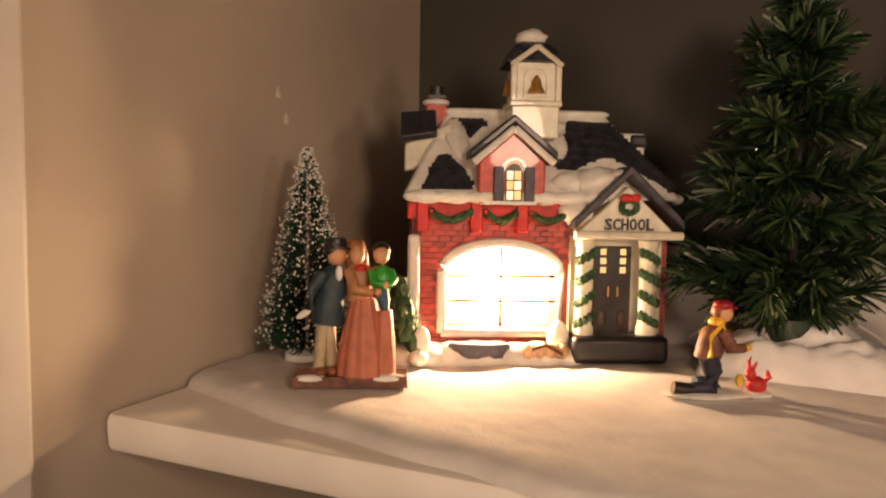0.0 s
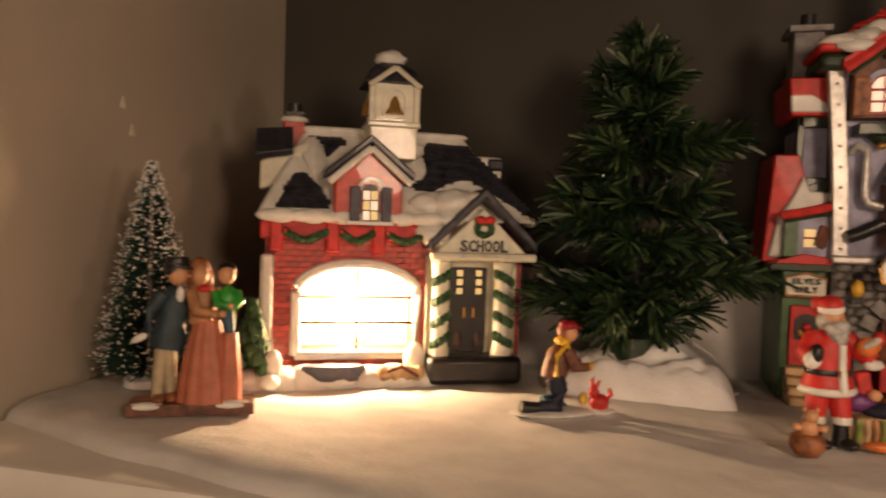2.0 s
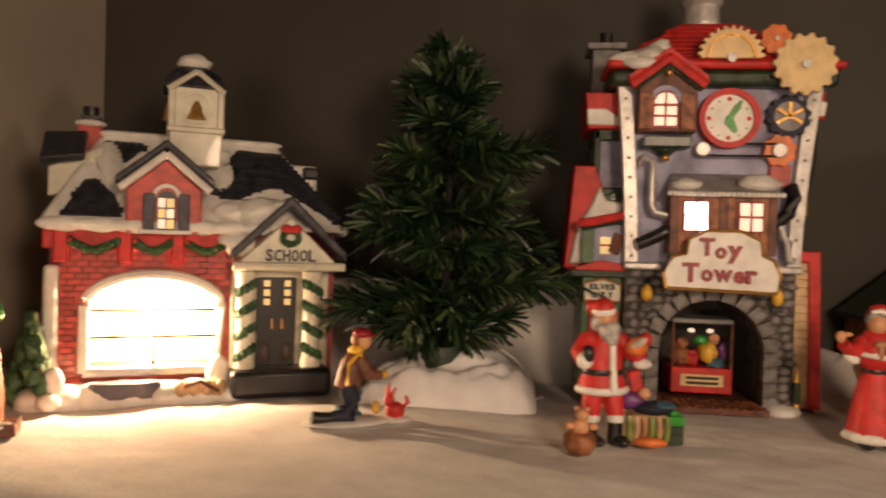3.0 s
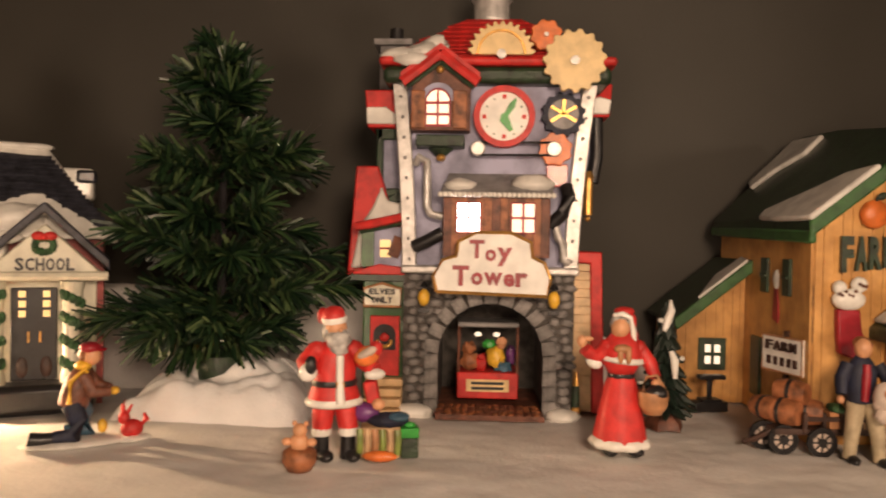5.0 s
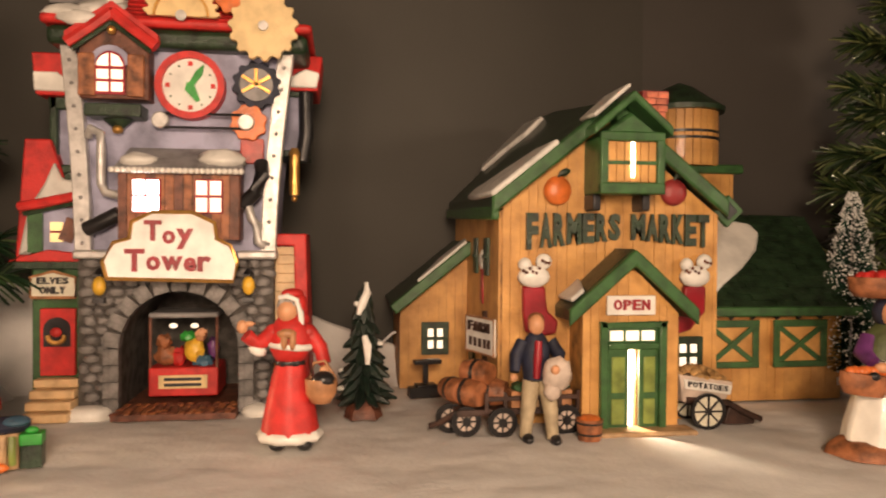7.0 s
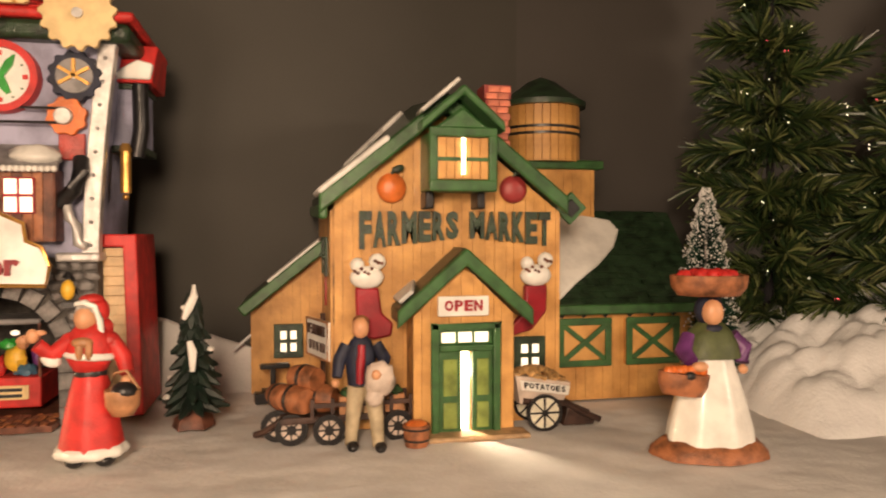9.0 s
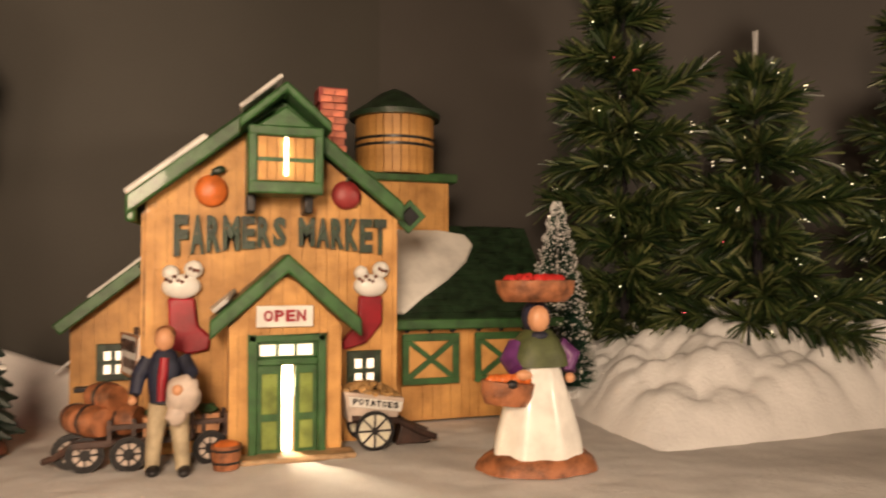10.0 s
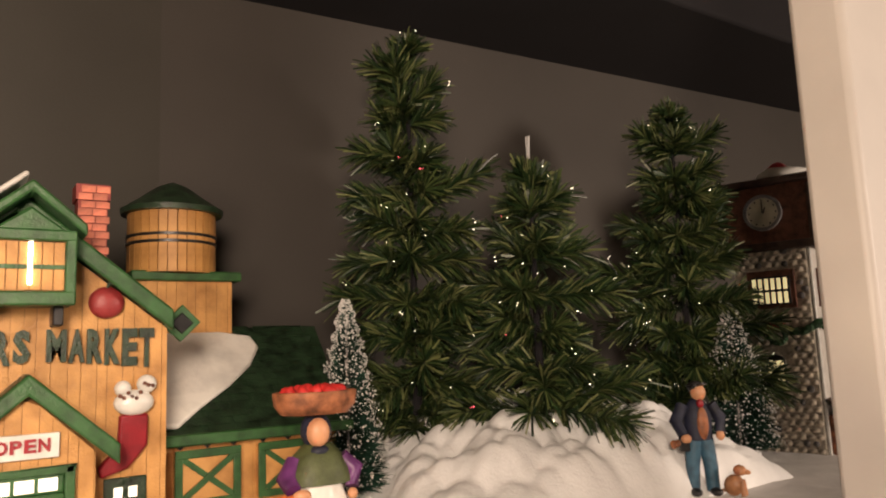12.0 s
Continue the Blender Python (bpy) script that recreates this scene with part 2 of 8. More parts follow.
# ---- mesh helpers ----
class Shape:
    """Collects primitives into one mesh with one or more materials."""

    def __init__(self, *mats):
        self.v, self.f, self.k, self.mats, self.cur, self.m = [], [], [], list(mats), 0, Matrix()

    def use(self, m):
        if m not in self.mats:
            self.mats.append(m)
        self.cur = self.mats.index(m)
        return self

    def add(self, verts, faces):
        n = len(self.v)
        self.v += [self.m @ Vector(p) for p in verts]
        self.f += [[n + i for i in f] for f in faces]
        self.k += [self.cur] * len(faces)
        return self

    def box(self, c, s, rot=(0, 0, 0)):
        m = pose(*c, *rot)
        v = [m @ Vector((x * s[0] / 2, y * s[1] / 2, z * s[2] / 2)) for z in (-1, 1) for y in (-1, 1) for x in (-1, 1)]
        return self.add(v, [(0, 2, 3, 1), (4, 5, 7, 6), (0, 1, 5, 4), (2, 6, 7, 3), (0, 4, 6, 2), (1, 3, 7, 5)])

    def span(self, x0, x1, y0, y1, z0, z1):
        return self.box(((x0 + x1) / 2, (y0 + y1) / 2, (z0 + z1) / 2), (abs(x1 - x0), abs(y1 - y0), abs(z1 - z0)))

    def prism(self, poly, y0, y1):
        """A polygon of (x, z), counter-clockwise as seen from -y, from y0 to y1."""
        n = len(poly)
        v = [(x, y0, z) for x, z in poly] + [(x, y1, z) for x, z in poly]
        return self.add(v, [tuple(range(n)), tuple(range(2 * n - 1, n - 1, -1))] + [(i, i + n, (i + 1) % n + n, (i + 1) % n) for i in range(n)])

    def slab(self, pts, thick):
        """A polygon of 3D points, counter-clockwise from outside, thickened inwards."""
        p = [Vector(q) for q in pts]
        nrm = (p[1] - p[0]).cross(p[2] - p[0]).normalized()
        n = len(p)
        return self.add(p + [q - nrm * thick for q in p], [tuple(range(n)), tuple(range(2 * n - 1, n - 1, -1))] + [(i, i + n, (i + 1) % n + n, (i + 1) % n) for i in range(n)])

    def cone(self, p0, p1, r0, r1, n=12, flat=1.0):
        p0, p1 = Vector(p0), Vector(p1)
        q = (p1 - p0).to_track_quat("Z", "Y")
        v = []
        for p, r in ((p0, r0), (p1, r1)):
            v += [p + q @ Vector((r * math.cos(6.28319 * i / n), flat * r * math.sin(6.28319 * i / n), 0)) for i in range(n)]
        return self.add(v, [(i, (i + 1) % n, (i + 1) % n + n, i + n) for i in range(n)] + [tuple(range(n - 1, -1, -1)), tuple(range(n, 2 * n))])

    def lathe(self, prof, c=(0, 0, 0), n=16, sx=1.0, sy=1.0, rot=(0, 0, 0), wob=0.0, folds=0):
        m = pose(*c, *rot)
        v = []
        for j, (r, z) in enumerate(prof):
            for i in range(n):
                a = 6.28319 * i / n
                k = r * (1 + wob * math.sin(folds * a))
                v.append(m @ Vector((sx * k * math.cos(a), sy * k * math.sin(a), z)))
        f = [(j * n + i, j * n + (i + 1) % n, (j + 1) * n + (i + 1) % n, (j + 1) * n + i) for j in range(len(prof) - 1) for i in range(n)]
        return self.add(v, f + [tuple(range(n - 1, -1, -1)), tuple(range((len(prof) - 1) * n, len(prof) * n))])

    def ball(self, c, r, n=12, rot=(0, 0, 0), bumpy=0.0):
        r = (r, r, r) if isinstance(r, (int, float)) else r
        m, k = pose(*c, *rot), n // 2 + 1
        v = []
        for j in range(k + 1):
            b = math.pi * (j + 0.02) / (k + 0.04)
            for i in range(n):
                a = 6.28319 * i / n
                d = Vector((math.sin(b) * math.cos(a), math.sin(b) * math.sin(a), -math.cos(b)))
                g = 1 + bumpy * noise.noise(d * 2.3 + Vector(c) * 300)
                v.append(m @ Vector((d.x * r[0] * g, d.y * r[1] * g, d.z * r[2] * g)))
        f = [(j * n + i, j * n + (i + 1) % n, (j + 1) * n + (i + 1) % n, (j + 1) * n + i) for j in range(k) for i in range(n)]
        return self.add(v, f + [tuple(range(n - 1, -1, -1)), tuple(range(k * n, (k + 1) * n))])

    def tube(self, pts, r, n=8):
        p = [Vector(q) for q in pts]
        v, rs = [], r if isinstance(r, (list, tuple)) else [r] * len(p)
        for i, q in enumerate(p):
            d = (p[min(i + 1, len(p) - 1)] - p[max(i - 1, 0)]).normalized()
            a = d.orthogonal() if abs(d.z) > 0.95 else d.cross(Vector((0, 0, 1)))
            a.normalize()
            b = d.cross(a)
            v += [q + rs[i] * (a * math.cos(6.28319 * j / n) + b * math.sin(6.28319 * j / n)) for j in range(n)]
        f = [(i * n + j, i * n + (j + 1) % n, (i + 1) * n + (j + 1) % n, (i + 1) * n + j) for i in range(len(p) - 1) for j in range(n)]
        return self.add(v, f + [tuple(range(n - 1, -1, -1)), tuple(range((len(p) - 1) * n, len(p) * n))])

    def ring(self, c, r, thick, depth, n=28, a0=0.0, a1=360.0, sz=1.0):
        """An upright ring in the xz plane, from c[1] - depth to c[1]."""
        k = n if a1 - a0 < 359 else n - 1
        v, f = [], []
        for i in range(n + (1 if a1 - a0 < 359 else 0)):
            a = radians(a0 + (a1 - a0) * i / n)
            for rr, y in ((r, 0), (r, -depth), (r - thick, -depth), (r - thick, 0)):
                v.append((c[0] + rr * math.cos(a), c[1] + y, c[2] + sz * rr * math.sin(a)))
        tot = len(v) // 4
        for i in range(n):
            j = (i + 1) % tot
            for e in range(4):
                f.append((i * 4 + e, i * 4 + (e + 1) % 4, j * 4 + (e + 1) % 4, j * 4 + e))
        if a1 - a0 < 359:
            f += [(3, 2, 1, 0), (4 * tot - 4, 4 * tot - 3, 4 * tot - 2, 4 * tot - 1)]
        return self.add(v, f)

    def disc(self, c, r, depth, n=28, teeth=0, tooth=0.0, half=False):
        """An upright disc or cog in the xz plane, its face at c[1] - depth."""
        poly = []
        steps = teeth * 4 if teeth else n
        for i in range(steps + (1 if half else 0)):
            a = (math.pi if half else 2 * math.pi) * i / steps
            rr = r + (tooth if teeth and i % 4 in (1, 2) else 0)
            poly.append((c[0] + rr * math.cos(a), c[2] + rr * math.sin(a)))
        return self.prism(poly, c[1] - depth, c[1])

    def mesh(self, name, smooth=40):
        me = bpy.data.meshes.new(name)
        me.from_pydata([tuple(p) for p in self.v], [], self.f)
        for m in self.mats:
            me.materials.append(m)
        me.polygons.foreach_set("material_index", self.k)
        me.polygons.foreach_set("use_smooth", [True] * len(self.f))
        bm = bmesh.new()
        bm.from_mesh(me)
        if len(self.v) < 3000:
            bmesh.ops.remove_doubles(bm, verts=bm.verts, dist=1e-6)
        bmesh.ops.recalc_face_normals(bm, faces=bm.faces)
        bm.to_mesh(me)
        bm.free()
        me.set_sharp_from_angle(angle=radians(smooth))
        return me


def thing(name, label, category, at, group=""):
    ob = new(name)
    ob.empty_display_size = 0.01
    ob.matrix_basis = at
    return tagged(ob, label, category, group)


def part(name, shape, parent, label="", bevel=0.0, smooth=40, kind=""):
    ob = new(name, shape.mesh(name, smooth))
    ob.parent = parent
    if bevel:
        mod = ob.modifiers.new("bevel", "BEVEL")
        mod.width, mod.segments, mod.limit_method, mod.angle_limit = bevel, 2, "ANGLE", radians(35)
    return tagged(ob, label, kind=kind)


def single(name, shape, label, category, at, group="", bevel=0.0, smooth=50):
    """A thing of one mesh."""
    ob = part(name, shape, None, "", bevel, smooth)
    ob.matrix_basis = at
    return tagged(ob, label, category, group)


def piece(name, mesh, parent, m):
    ob = new(name, mesh)
    ob.parent, ob.matrix_basis = parent, m
    return ob


def glyphs(items, depth=0.0012, bold=0.0):
    """Letters, each fitted to its box: (character, x0, x1, z0, z1), facing -y."""
    verts, faces = [], []
    for ch, x0, x1, z0, z1 in items:
        cu = bpy.data.curves.new("letter", "FONT")
        cu.body, cu.extrude, cu.offset, cu.resolution_u = ch, 0.05, bold, 2
        tmp = bpy.data.objects.new("letter", cu)
        me = bpy.data.meshes.new_from_object(tmp)
        co = [v.co.copy() for v in me.vertices]
        ax, bx = min(c.x for c in co), max(c.x for c in co)
        az, bz = min(c.y for c in co), max(c.y for c in co)
        n = len(verts)
        for c in co:
            verts.append((x0 + (x1 - x0) * (c.x - ax) / (bx - ax), -depth * (0.5 + c.z / 0.1), z0 + (z1 - z0) * (c.y - az) / (bz - az)))
        faces += [[n + i for i in p.vertices] for p in me.polygons]
        bpy.data.objects.remove(tmp)
        bpy.data.curves.remove(cu)
        bpy.data.meshes.remove(me)
    return verts, faces


def lettering(parent, text, x0, x1, z0, z1, y, material, gap=0.18, bold=0.02, name="lettering", label=""):
    n = len(text)
    w = (x1 - x0) / (n + gap * (n - 1))
    items = []
    for i, ch in enumerate(text):
        a = x0 + i * w * (1 + gap)
        if ch != " ":
            k = 0.3 if ch == "I" else 0.0
            items.append((ch, a + k * w, a + w - k * w, z0, z1))
    s = Shape(material)
    v, f = glyphs(items, bold=bold)
    s.add([(p[0], p[1] + y, p[2]) for p in v], f)
    return part(name, s, parent, label or "lettering that reads " + text)


def inside(x, z, poly):
    hit = False
    for (ax, az), (bx, bz) in zip(poly, poly[1:] + poly[:1]):
        if (az > z) != (bz > z) and x < ax + (bx - ax) * (z - az) / (bz - az):
            hit = not hit
    return hit


def shingles(shape, poly, place, w, h, lift):
    """Rows of small shingles inside a polygon (u, v), laid by place(u, v, up)."""
    rnd = random.Random(7)
    us, vs = [p[0] for p in poly], [p[1] for p in poly]
    row, v = 0, min(vs)
    while v < max(vs):
        u = min(us) - (row % 2) * w / 2
        while u < max(us):
            if inside(u + w / 2, v + h / 2, poly):
                l = lift * rnd.uniform(0.8, 1.3)
                a, b = u + w * 0.05, u + w * 0.95
                pts = [place(a, v, 0), place(b, v, 0), place(b, v + h, 0), place(a, v + h, 0), place(a, v, l), place(b, v, l), place(b, v + h, l * 0.25), place(a, v + h, l * 0.25)]
                shape.add(pts, [(4, 5, 6, 7), (0, 1, 5, 4), (1, 2, 6, 5), (0, 4, 7, 3), (2, 3, 7, 6)])
            u += w
        v += h * 0.92
        row += 1
    return shape


# ---- setting ----
def setting(name, shape, label, bevel=0.0, smooth=40):
    ob = part(name, shape, None, label, bevel, smooth, "structure")
    return ob


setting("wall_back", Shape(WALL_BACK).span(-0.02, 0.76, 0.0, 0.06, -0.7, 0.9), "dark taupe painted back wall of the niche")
setting("wall_back_far", Shape(WALL_BACK_LIT).prism([(0.76, -0.7), (1.62, -0.7), (1.62, 0.9), (0.76, 0.9)], 0.0, 0.06), "dark taupe painted wall beyond a shallow corner, lightened for its light").matrix_basis = Matrix.Translation((0.76, 0.0, 0)) @ pose(0, 0, 0, 0, 0, -3.5) @ Matrix.Translation((-0.76, 0, 0))
setting("wall_left", Shape(WALL).span(-0.08, 0.0, -0.379, 0.06, -0.7, 0.9), "taupe painted side wall of the niche")
# unseen end wall, added to close the right side off
setting("wall_right", Shape(WALL).span(1.6, 1.66, -2.6, 0.02, -0.7, 1.5), "unseen taupe end wall added to close the shelf off")
setting("soffit", Shape(NEAR_BLACK).span(-0.0, 1.6, -0.16, 0.0, 0.352, 0.40), "board above the shelf, coloured near black for its shade", 0.003)
setting("ceiling", Shape(WALL).span(-0.5, 1.66, -0.6, 0.06, 0.9, 0.94), "taupe painted top of the niche")
setting("trim", Shape(TRIM).span(-0.09, 0.006, -0.47, -0.3791, -0.7, 0.9), "white painted casing at the end of the wall", 0.003)
setting("post", Shape(TRIM).span(0.946, 1.07, -0.363, -0.34, -0.7, 0.9), "white painted upright in front of the shelf", 0.003)
# unseen room behind the camera, added to enclose the light
setting("room_floor", Shape(BROWN).span(-2.2, 3.2, -3.6, 0.06, -0.76, -0.7), "unseen brown floor added to close the room")
setting("room_ceiling", Shape(TRIM).span(-2.2, 3.2, -3.6, -0.6, 1.7, 1.76), "unseen pale ceiling added to close the room")
setting("wall_room_back", Shape(WALL).span(-2.2, 3.2, -3.66, -3.6, -0.7, 1.7), "unseen taupe wall added across the room")
setting("wall_room_left", Shape(WALL).span(-2.26, -2.2, -3.6, 0.06, -0.7, 1.7), "unseen taupe wall added beside the room")
setting("wall_room_right", Shape(WALL).span(3.2, 3.26, -3.6, 0.06, -0.7, 1.7), "unseen taupe wall added beside the room")


def shelf():
    s = Shape(SHELF)
    prof = [(-0.336, -0.008), (-0.3388, -0.0088), (-0.34, -0.011), (-0.3402, -0.017), (-0.3396, -0.0235), (-0.338, -0.0262), (-0.334, -0.027), (0.0, -0.027), (0.0, -0.008)]
    v = [(0.003, y, z) for y, z in prof] + [(1.59, y, z) for y, z in prof]
    n = len(prof)
    s.add(v, [tuple(range(n)), tuple(range(2 * n - 1, n - 1, -1))] + [(i, i + n, (i + 1) % n + n, (i + 1) % n) for i in range(n)])
    setting("shelf", s, "white painted shelf with a rounded front edge")


shelf()


def snow_front(x):
    return -0.287 - 0.062 * min(1, max(0, x) / 0.24) ** 0.8 + 0.006 * noise.noise(Vector((x * 18, 3, 0)))


def snow_height(x, y):
    z = 0.002 * noise.noise(Vector((x * 9, y * 9, 1.5))) + 0.0007 * noise.noise(Vector((x * 31, y * 31, 4))) + 0.0006 * noise.noise(Vector((x * 110, y * 110, 8)))
    return z - 0.001


def snow_blanket():
    nx, ny = 420, 110
    v, f = [], []
    for i in range(nx + 1):
        x = 0.003 + 1.585 * i / nx
        fr = snow_front(x)
        for j in range(ny + 1):
            k = j / ny
            y = -0.001 + (fr + 0.001) * k
            edge = min(1, max(0, (1 - k) * abs(fr) / 0.02))
            z = snow_height(x, y)
            z = -0.0085 + (z + 0.0085) * math.sqrt(max(0, 1 - (1 - edge) ** 2))
            v.append((x, y, z))
    for i in range(nx):
        for j in range(ny):
            a = i * (ny + 1) + j
            f.append((a, a + 1, a + ny + 2, a + ny + 1))
    s = Shape(BATTING)
    s.add(v, f)
    ob = part("snow_blanket", s, None, "white fluffy snow blanket on the shelf", smooth=180, kind="structure")
    return ob


snow_blanket()


def snow_drape():
    """The back of the blanket, turned up against the wall in a soft curve."""
    nx, ny = 200, 26
    v, f = [], []
    for i in range(nx + 1):
        x = 0.06 + 0.72 * i / nx
        top = 0.064 * min(1, max(0, (x - 0.06) / 0.12)) - 0.022 * min(1, max(0, (x - 0.36) / 0.16)) - 0.024 * min(1, max(0, (x - 0.52) / 0.06)) + 0.005 * noise.noise(Vector((x * 16, 2, 0))) + 0.0015 * noise.noise(Vector((x * 60, 5, 0)))
        for j in range(ny + 1):
            k = j / ny
            if k < 0.8:
                a = k / 0.8
                y, z = -0.085 + 0.05 * math.sin(a * 1.45), -0.004 + (top + 0.004) * (1 - math.cos(a * 1.45)) / (1 - math.cos(1.45))
                y += 0.004 * noise.noise(Vector((x * 22, z * 20, 9))) * a
            else:
                a = (k - 0.8) / 0.2
                y, z = -0.034 + 0.008 * a, top - 0.03 * a * a
            v.append((x, y, z))
    for i in range(nx):
        for j in range(ny):
            a = i * (ny + 1) + j
            f.append((a, a + ny + 1, a + ny + 2, a + 1))
    part("snow_drape", Shape(BATTING).add(v, f), None, "pale batting turned up against the back wall", smooth=180, kind="structure")


snow_drape()


def snow_mound(label, x0, x1, y0, y1, crest, seed):
    """A heap of soft lumpy stuffing as one sheet that falls to the blanket all round."""
    nx, ny = int((x1 - x0) / 0.0018), int((y1 - y0) / 0.0018)
    v, f = [], []
    for i in range(nx + 1):
        for j in range(ny + 1):
            u, w = i / nx, j / ny
            x, y = x0 + (x1 - x0) * u, y0 + (y1 - y0) * w
            env = max(0, 1 - abs(2 * u - 1) ** 3.2) ** 0.5 * max(0, 1 - abs(2 * w - 1) ** 2.6) ** 0.5
            big, small = noise.voronoi(Vector((x * 27, y * 34, seed)))[0][0], noise.voronoi(Vector((x * 58, y * 70, seed + 3)))[0][0]
            lump = max(0, 1 - 1.2 * big * big) + 0.45 * max(0, 1 - 1.2 * small * small)
            fold = noise.noise(Vector((x * 14, y * 14, seed + 5)))
            v.append((x, y, -0.006 + env * (crest(u) * (0.8 + 0.2 * fold) + 0.02 * lump + 0.0012 * noise.noise(Vector((x * 160, y * 160, seed))))))
    for i in range(nx):
        for j in range(ny):
            a = i * (ny + 1) + j
            f.append((a, a + ny + 1, a + ny + 2, a + 1))
    return single("snow_mound", Shape(FLUFF).add(v, f), label, "snow mound", Matrix(), smooth=180)


snow_mound("white fluffy snow heaped round the foot of a pine", 0.25, 0.357, -0.163, -0.07, lambda u: 0.013, 2.0)
snow_mound("white lumpy snow drift under three pines", 0.838, 1.115, -0.222, -0.01, lambda u: 0.03 + 0.018 * math.sin(math.pi * u) ** 0.7, 7.0)


# ---- trees ----
def needle(verts, faces, p, d, length, width, rnd):
    d = d.normalized()
    a = d.orthogonal().normalized()
    a.rotate(Matrix.Rotation(rnd.uniform(0, 6.28), 3, d))
    n = len(verts)
    bend = Vector((0, 0, -0.12 * length))
    verts += [p - a * width / 2, p + a * width / 2, p + d * length * 0.6 + a * width * 0.5 + bend * 0.2, p + d * length * 0.6 - a * width * 0.5 + bend * 0.2, p + d * length + bend]
    faces += [(n, n + 1, n + 2, n + 3), (n + 3, n + 2, n + 4)]


def blade(verts, faces, p, d, length, width, rnd):
    """A flat plastic needle with a blunt end."""
    d = d.normalized()
    a = d.orthogonal().normalized()
    a.rotate(Matrix.Rotation(rnd.uniform(0, 6.28), 3, d))
    n, h = len(verts), a * width / 2
    m, e = p + d * length * 0.55, p + d * length + Vector((0, 0, -0.08 * length))
    verts += [p - h * 0.7, p + h * 0.7, m + h, m - h, e + h * 0.8, e - h * 0.8]
    faces += [(n, n + 1, n + 2, n + 3), (n + 3, n + 2, n + 4, n + 5)]


def pine(label, at, height, radius, seed, low=0.03, material=NEEDLE, tips=60, red=0, shape=((0, 1.0), (0.3, 0.95), (0.7, 0.7), (1, 0.3)), bundle=False, count=8, wide=(0.0011, 0.0021), dense=1.0):
    """A fibre-optic pine: a wire stem, wired branches with tufts of flat needles, bright fibre ends."""
    t = thing("pine_tree", label, "artificial pine", at, "fibre-optic pines")
    rnd = random.Random(seed)
    part("trunk", Shape(NEAR_BLACK).cone((0, 0, 0), (0, 0, height * 0.9), 0.0035, 0.001, 8), t)
    part("pot", Shape(GREEN_DARK).lathe([(0.012, 0), (0.014, 0.012), (0.013, 0.03), (0.004, 0.034)], n=16), t, "dark green plastic foot")
    wood, verts, faces, ends = Shape(GREEN_DARK), [], [], []
    levels = int(round((height - low) / 0.0235))

    def reach(k):
        for (a, ra), (b, rb) in zip(shape, shape[1:]):
            if k <= b:
                return radius * (ra + (rb - ra) * (k - a) / (b - a))
        return radius * shape[-1][1]

    for l in range(levels):
        k = l / (levels - 1)
        z = low + (height - 0.024 - low) * k
        n = max(4, int(round(count - 3.5 * k)))
        tier = 1 + 0.16 * math.sin(l * 2.4 + seed)
        for b in range(n):
            a = 6.283 * (b + rnd.uniform(-0.3, 0.3)) / n + l * 1.3
            ln = max(0.006, reach(k) * tier * rnd.uniform(0.62, 1.18) - 0.012)
            up = rnd.uniform(-0.3, 0.25) + 0.85 * k * k
            d = Vector((math.cos(a), math.sin(a), up)).normalized()
            p0 = Vector((0, 0, z + rnd.uniform(-0.006, 0.006)))
            p1 = p0 + d * ln
            wood.cone(p0, p1, 0.0009, 0.0004, 4)
            for q in range(int(dense * (54 + 1500 * ln))):
                u = 1 - 0.9 * rnd.random() ** 1.25
                p = p0.lerp(p1, u)
                side = Vector((rnd.gauss(0, 1), rnd.gauss(0, 1), rnd.gauss(0, 1)))
                side = (side - d * side.dot(d)).normalized()
                spread = rnd.uniform(0.35, 1.0) if u > 0.85 else rnd.uniform(0.7, 1.1)
                nd = (d + side * spread).normalized()
                nl = rnd.uniform(0.013, 0.021) * (0.85 if k > 0.9 else 1.0)
                blade(verts, faces, p, nd, nl, rnd.uniform(*wide), rnd)
                if rnd.random() < 0.03:
                    ends.append(p + nd * nl * rnd.uniform(0.75, 1.0))
    for q in range(34):
        d = Vector((rnd.gauss(0, 0.4), rnd.gauss(0, 0.4), 1))
        blade(verts, faces, Vector((0, 0, height - rnd.uniform(0.018, 0.03))), d, 0.018, 0.0015, rnd)
    part("branch_wire", wood, t, kind="stuff")
    part("needles", Shape(material).add(verts, faces), t, "dark green flat plastic needles", smooth=180, kind="stuff")
    rnd.shuffle(ends)
    s = Shape(GLOW_TIP)
    for i, p in enumerate(ends[:tips]):
        s.use(GLOW_RED if i < red else GLOW_TIP)
        for c in range(rnd.choice((1, 1, 1, 2, 3))):
            s.ball(p + Vector((rnd.gauss(0, 0.0016), rnd.gauss(0, 0.0016), rnd.gauss(0, 0.0016))) * (c > 0), rnd.uniform(0.0002, 0.00042), 5)
    if tips:
        part("fibre_tips", s, t, "glowing ends of optical fibres", kind="stuff")
    if bundle:
        s = Shape(CLEAR)
        for i in range(7):
            s.cone((rnd.gauss(0, 0.0008), rnd.gauss(0, 0.0008), height - 0.02), (rnd.gauss(0, 0.0022), rnd.gauss(0, 0.0022), height + rnd.uniform(0.006, 0.012)), 0.0004, 0.0004, 5)
        part("fibre_bundle", s, t, "bare clear fibres sticking up from the tip")
    return t


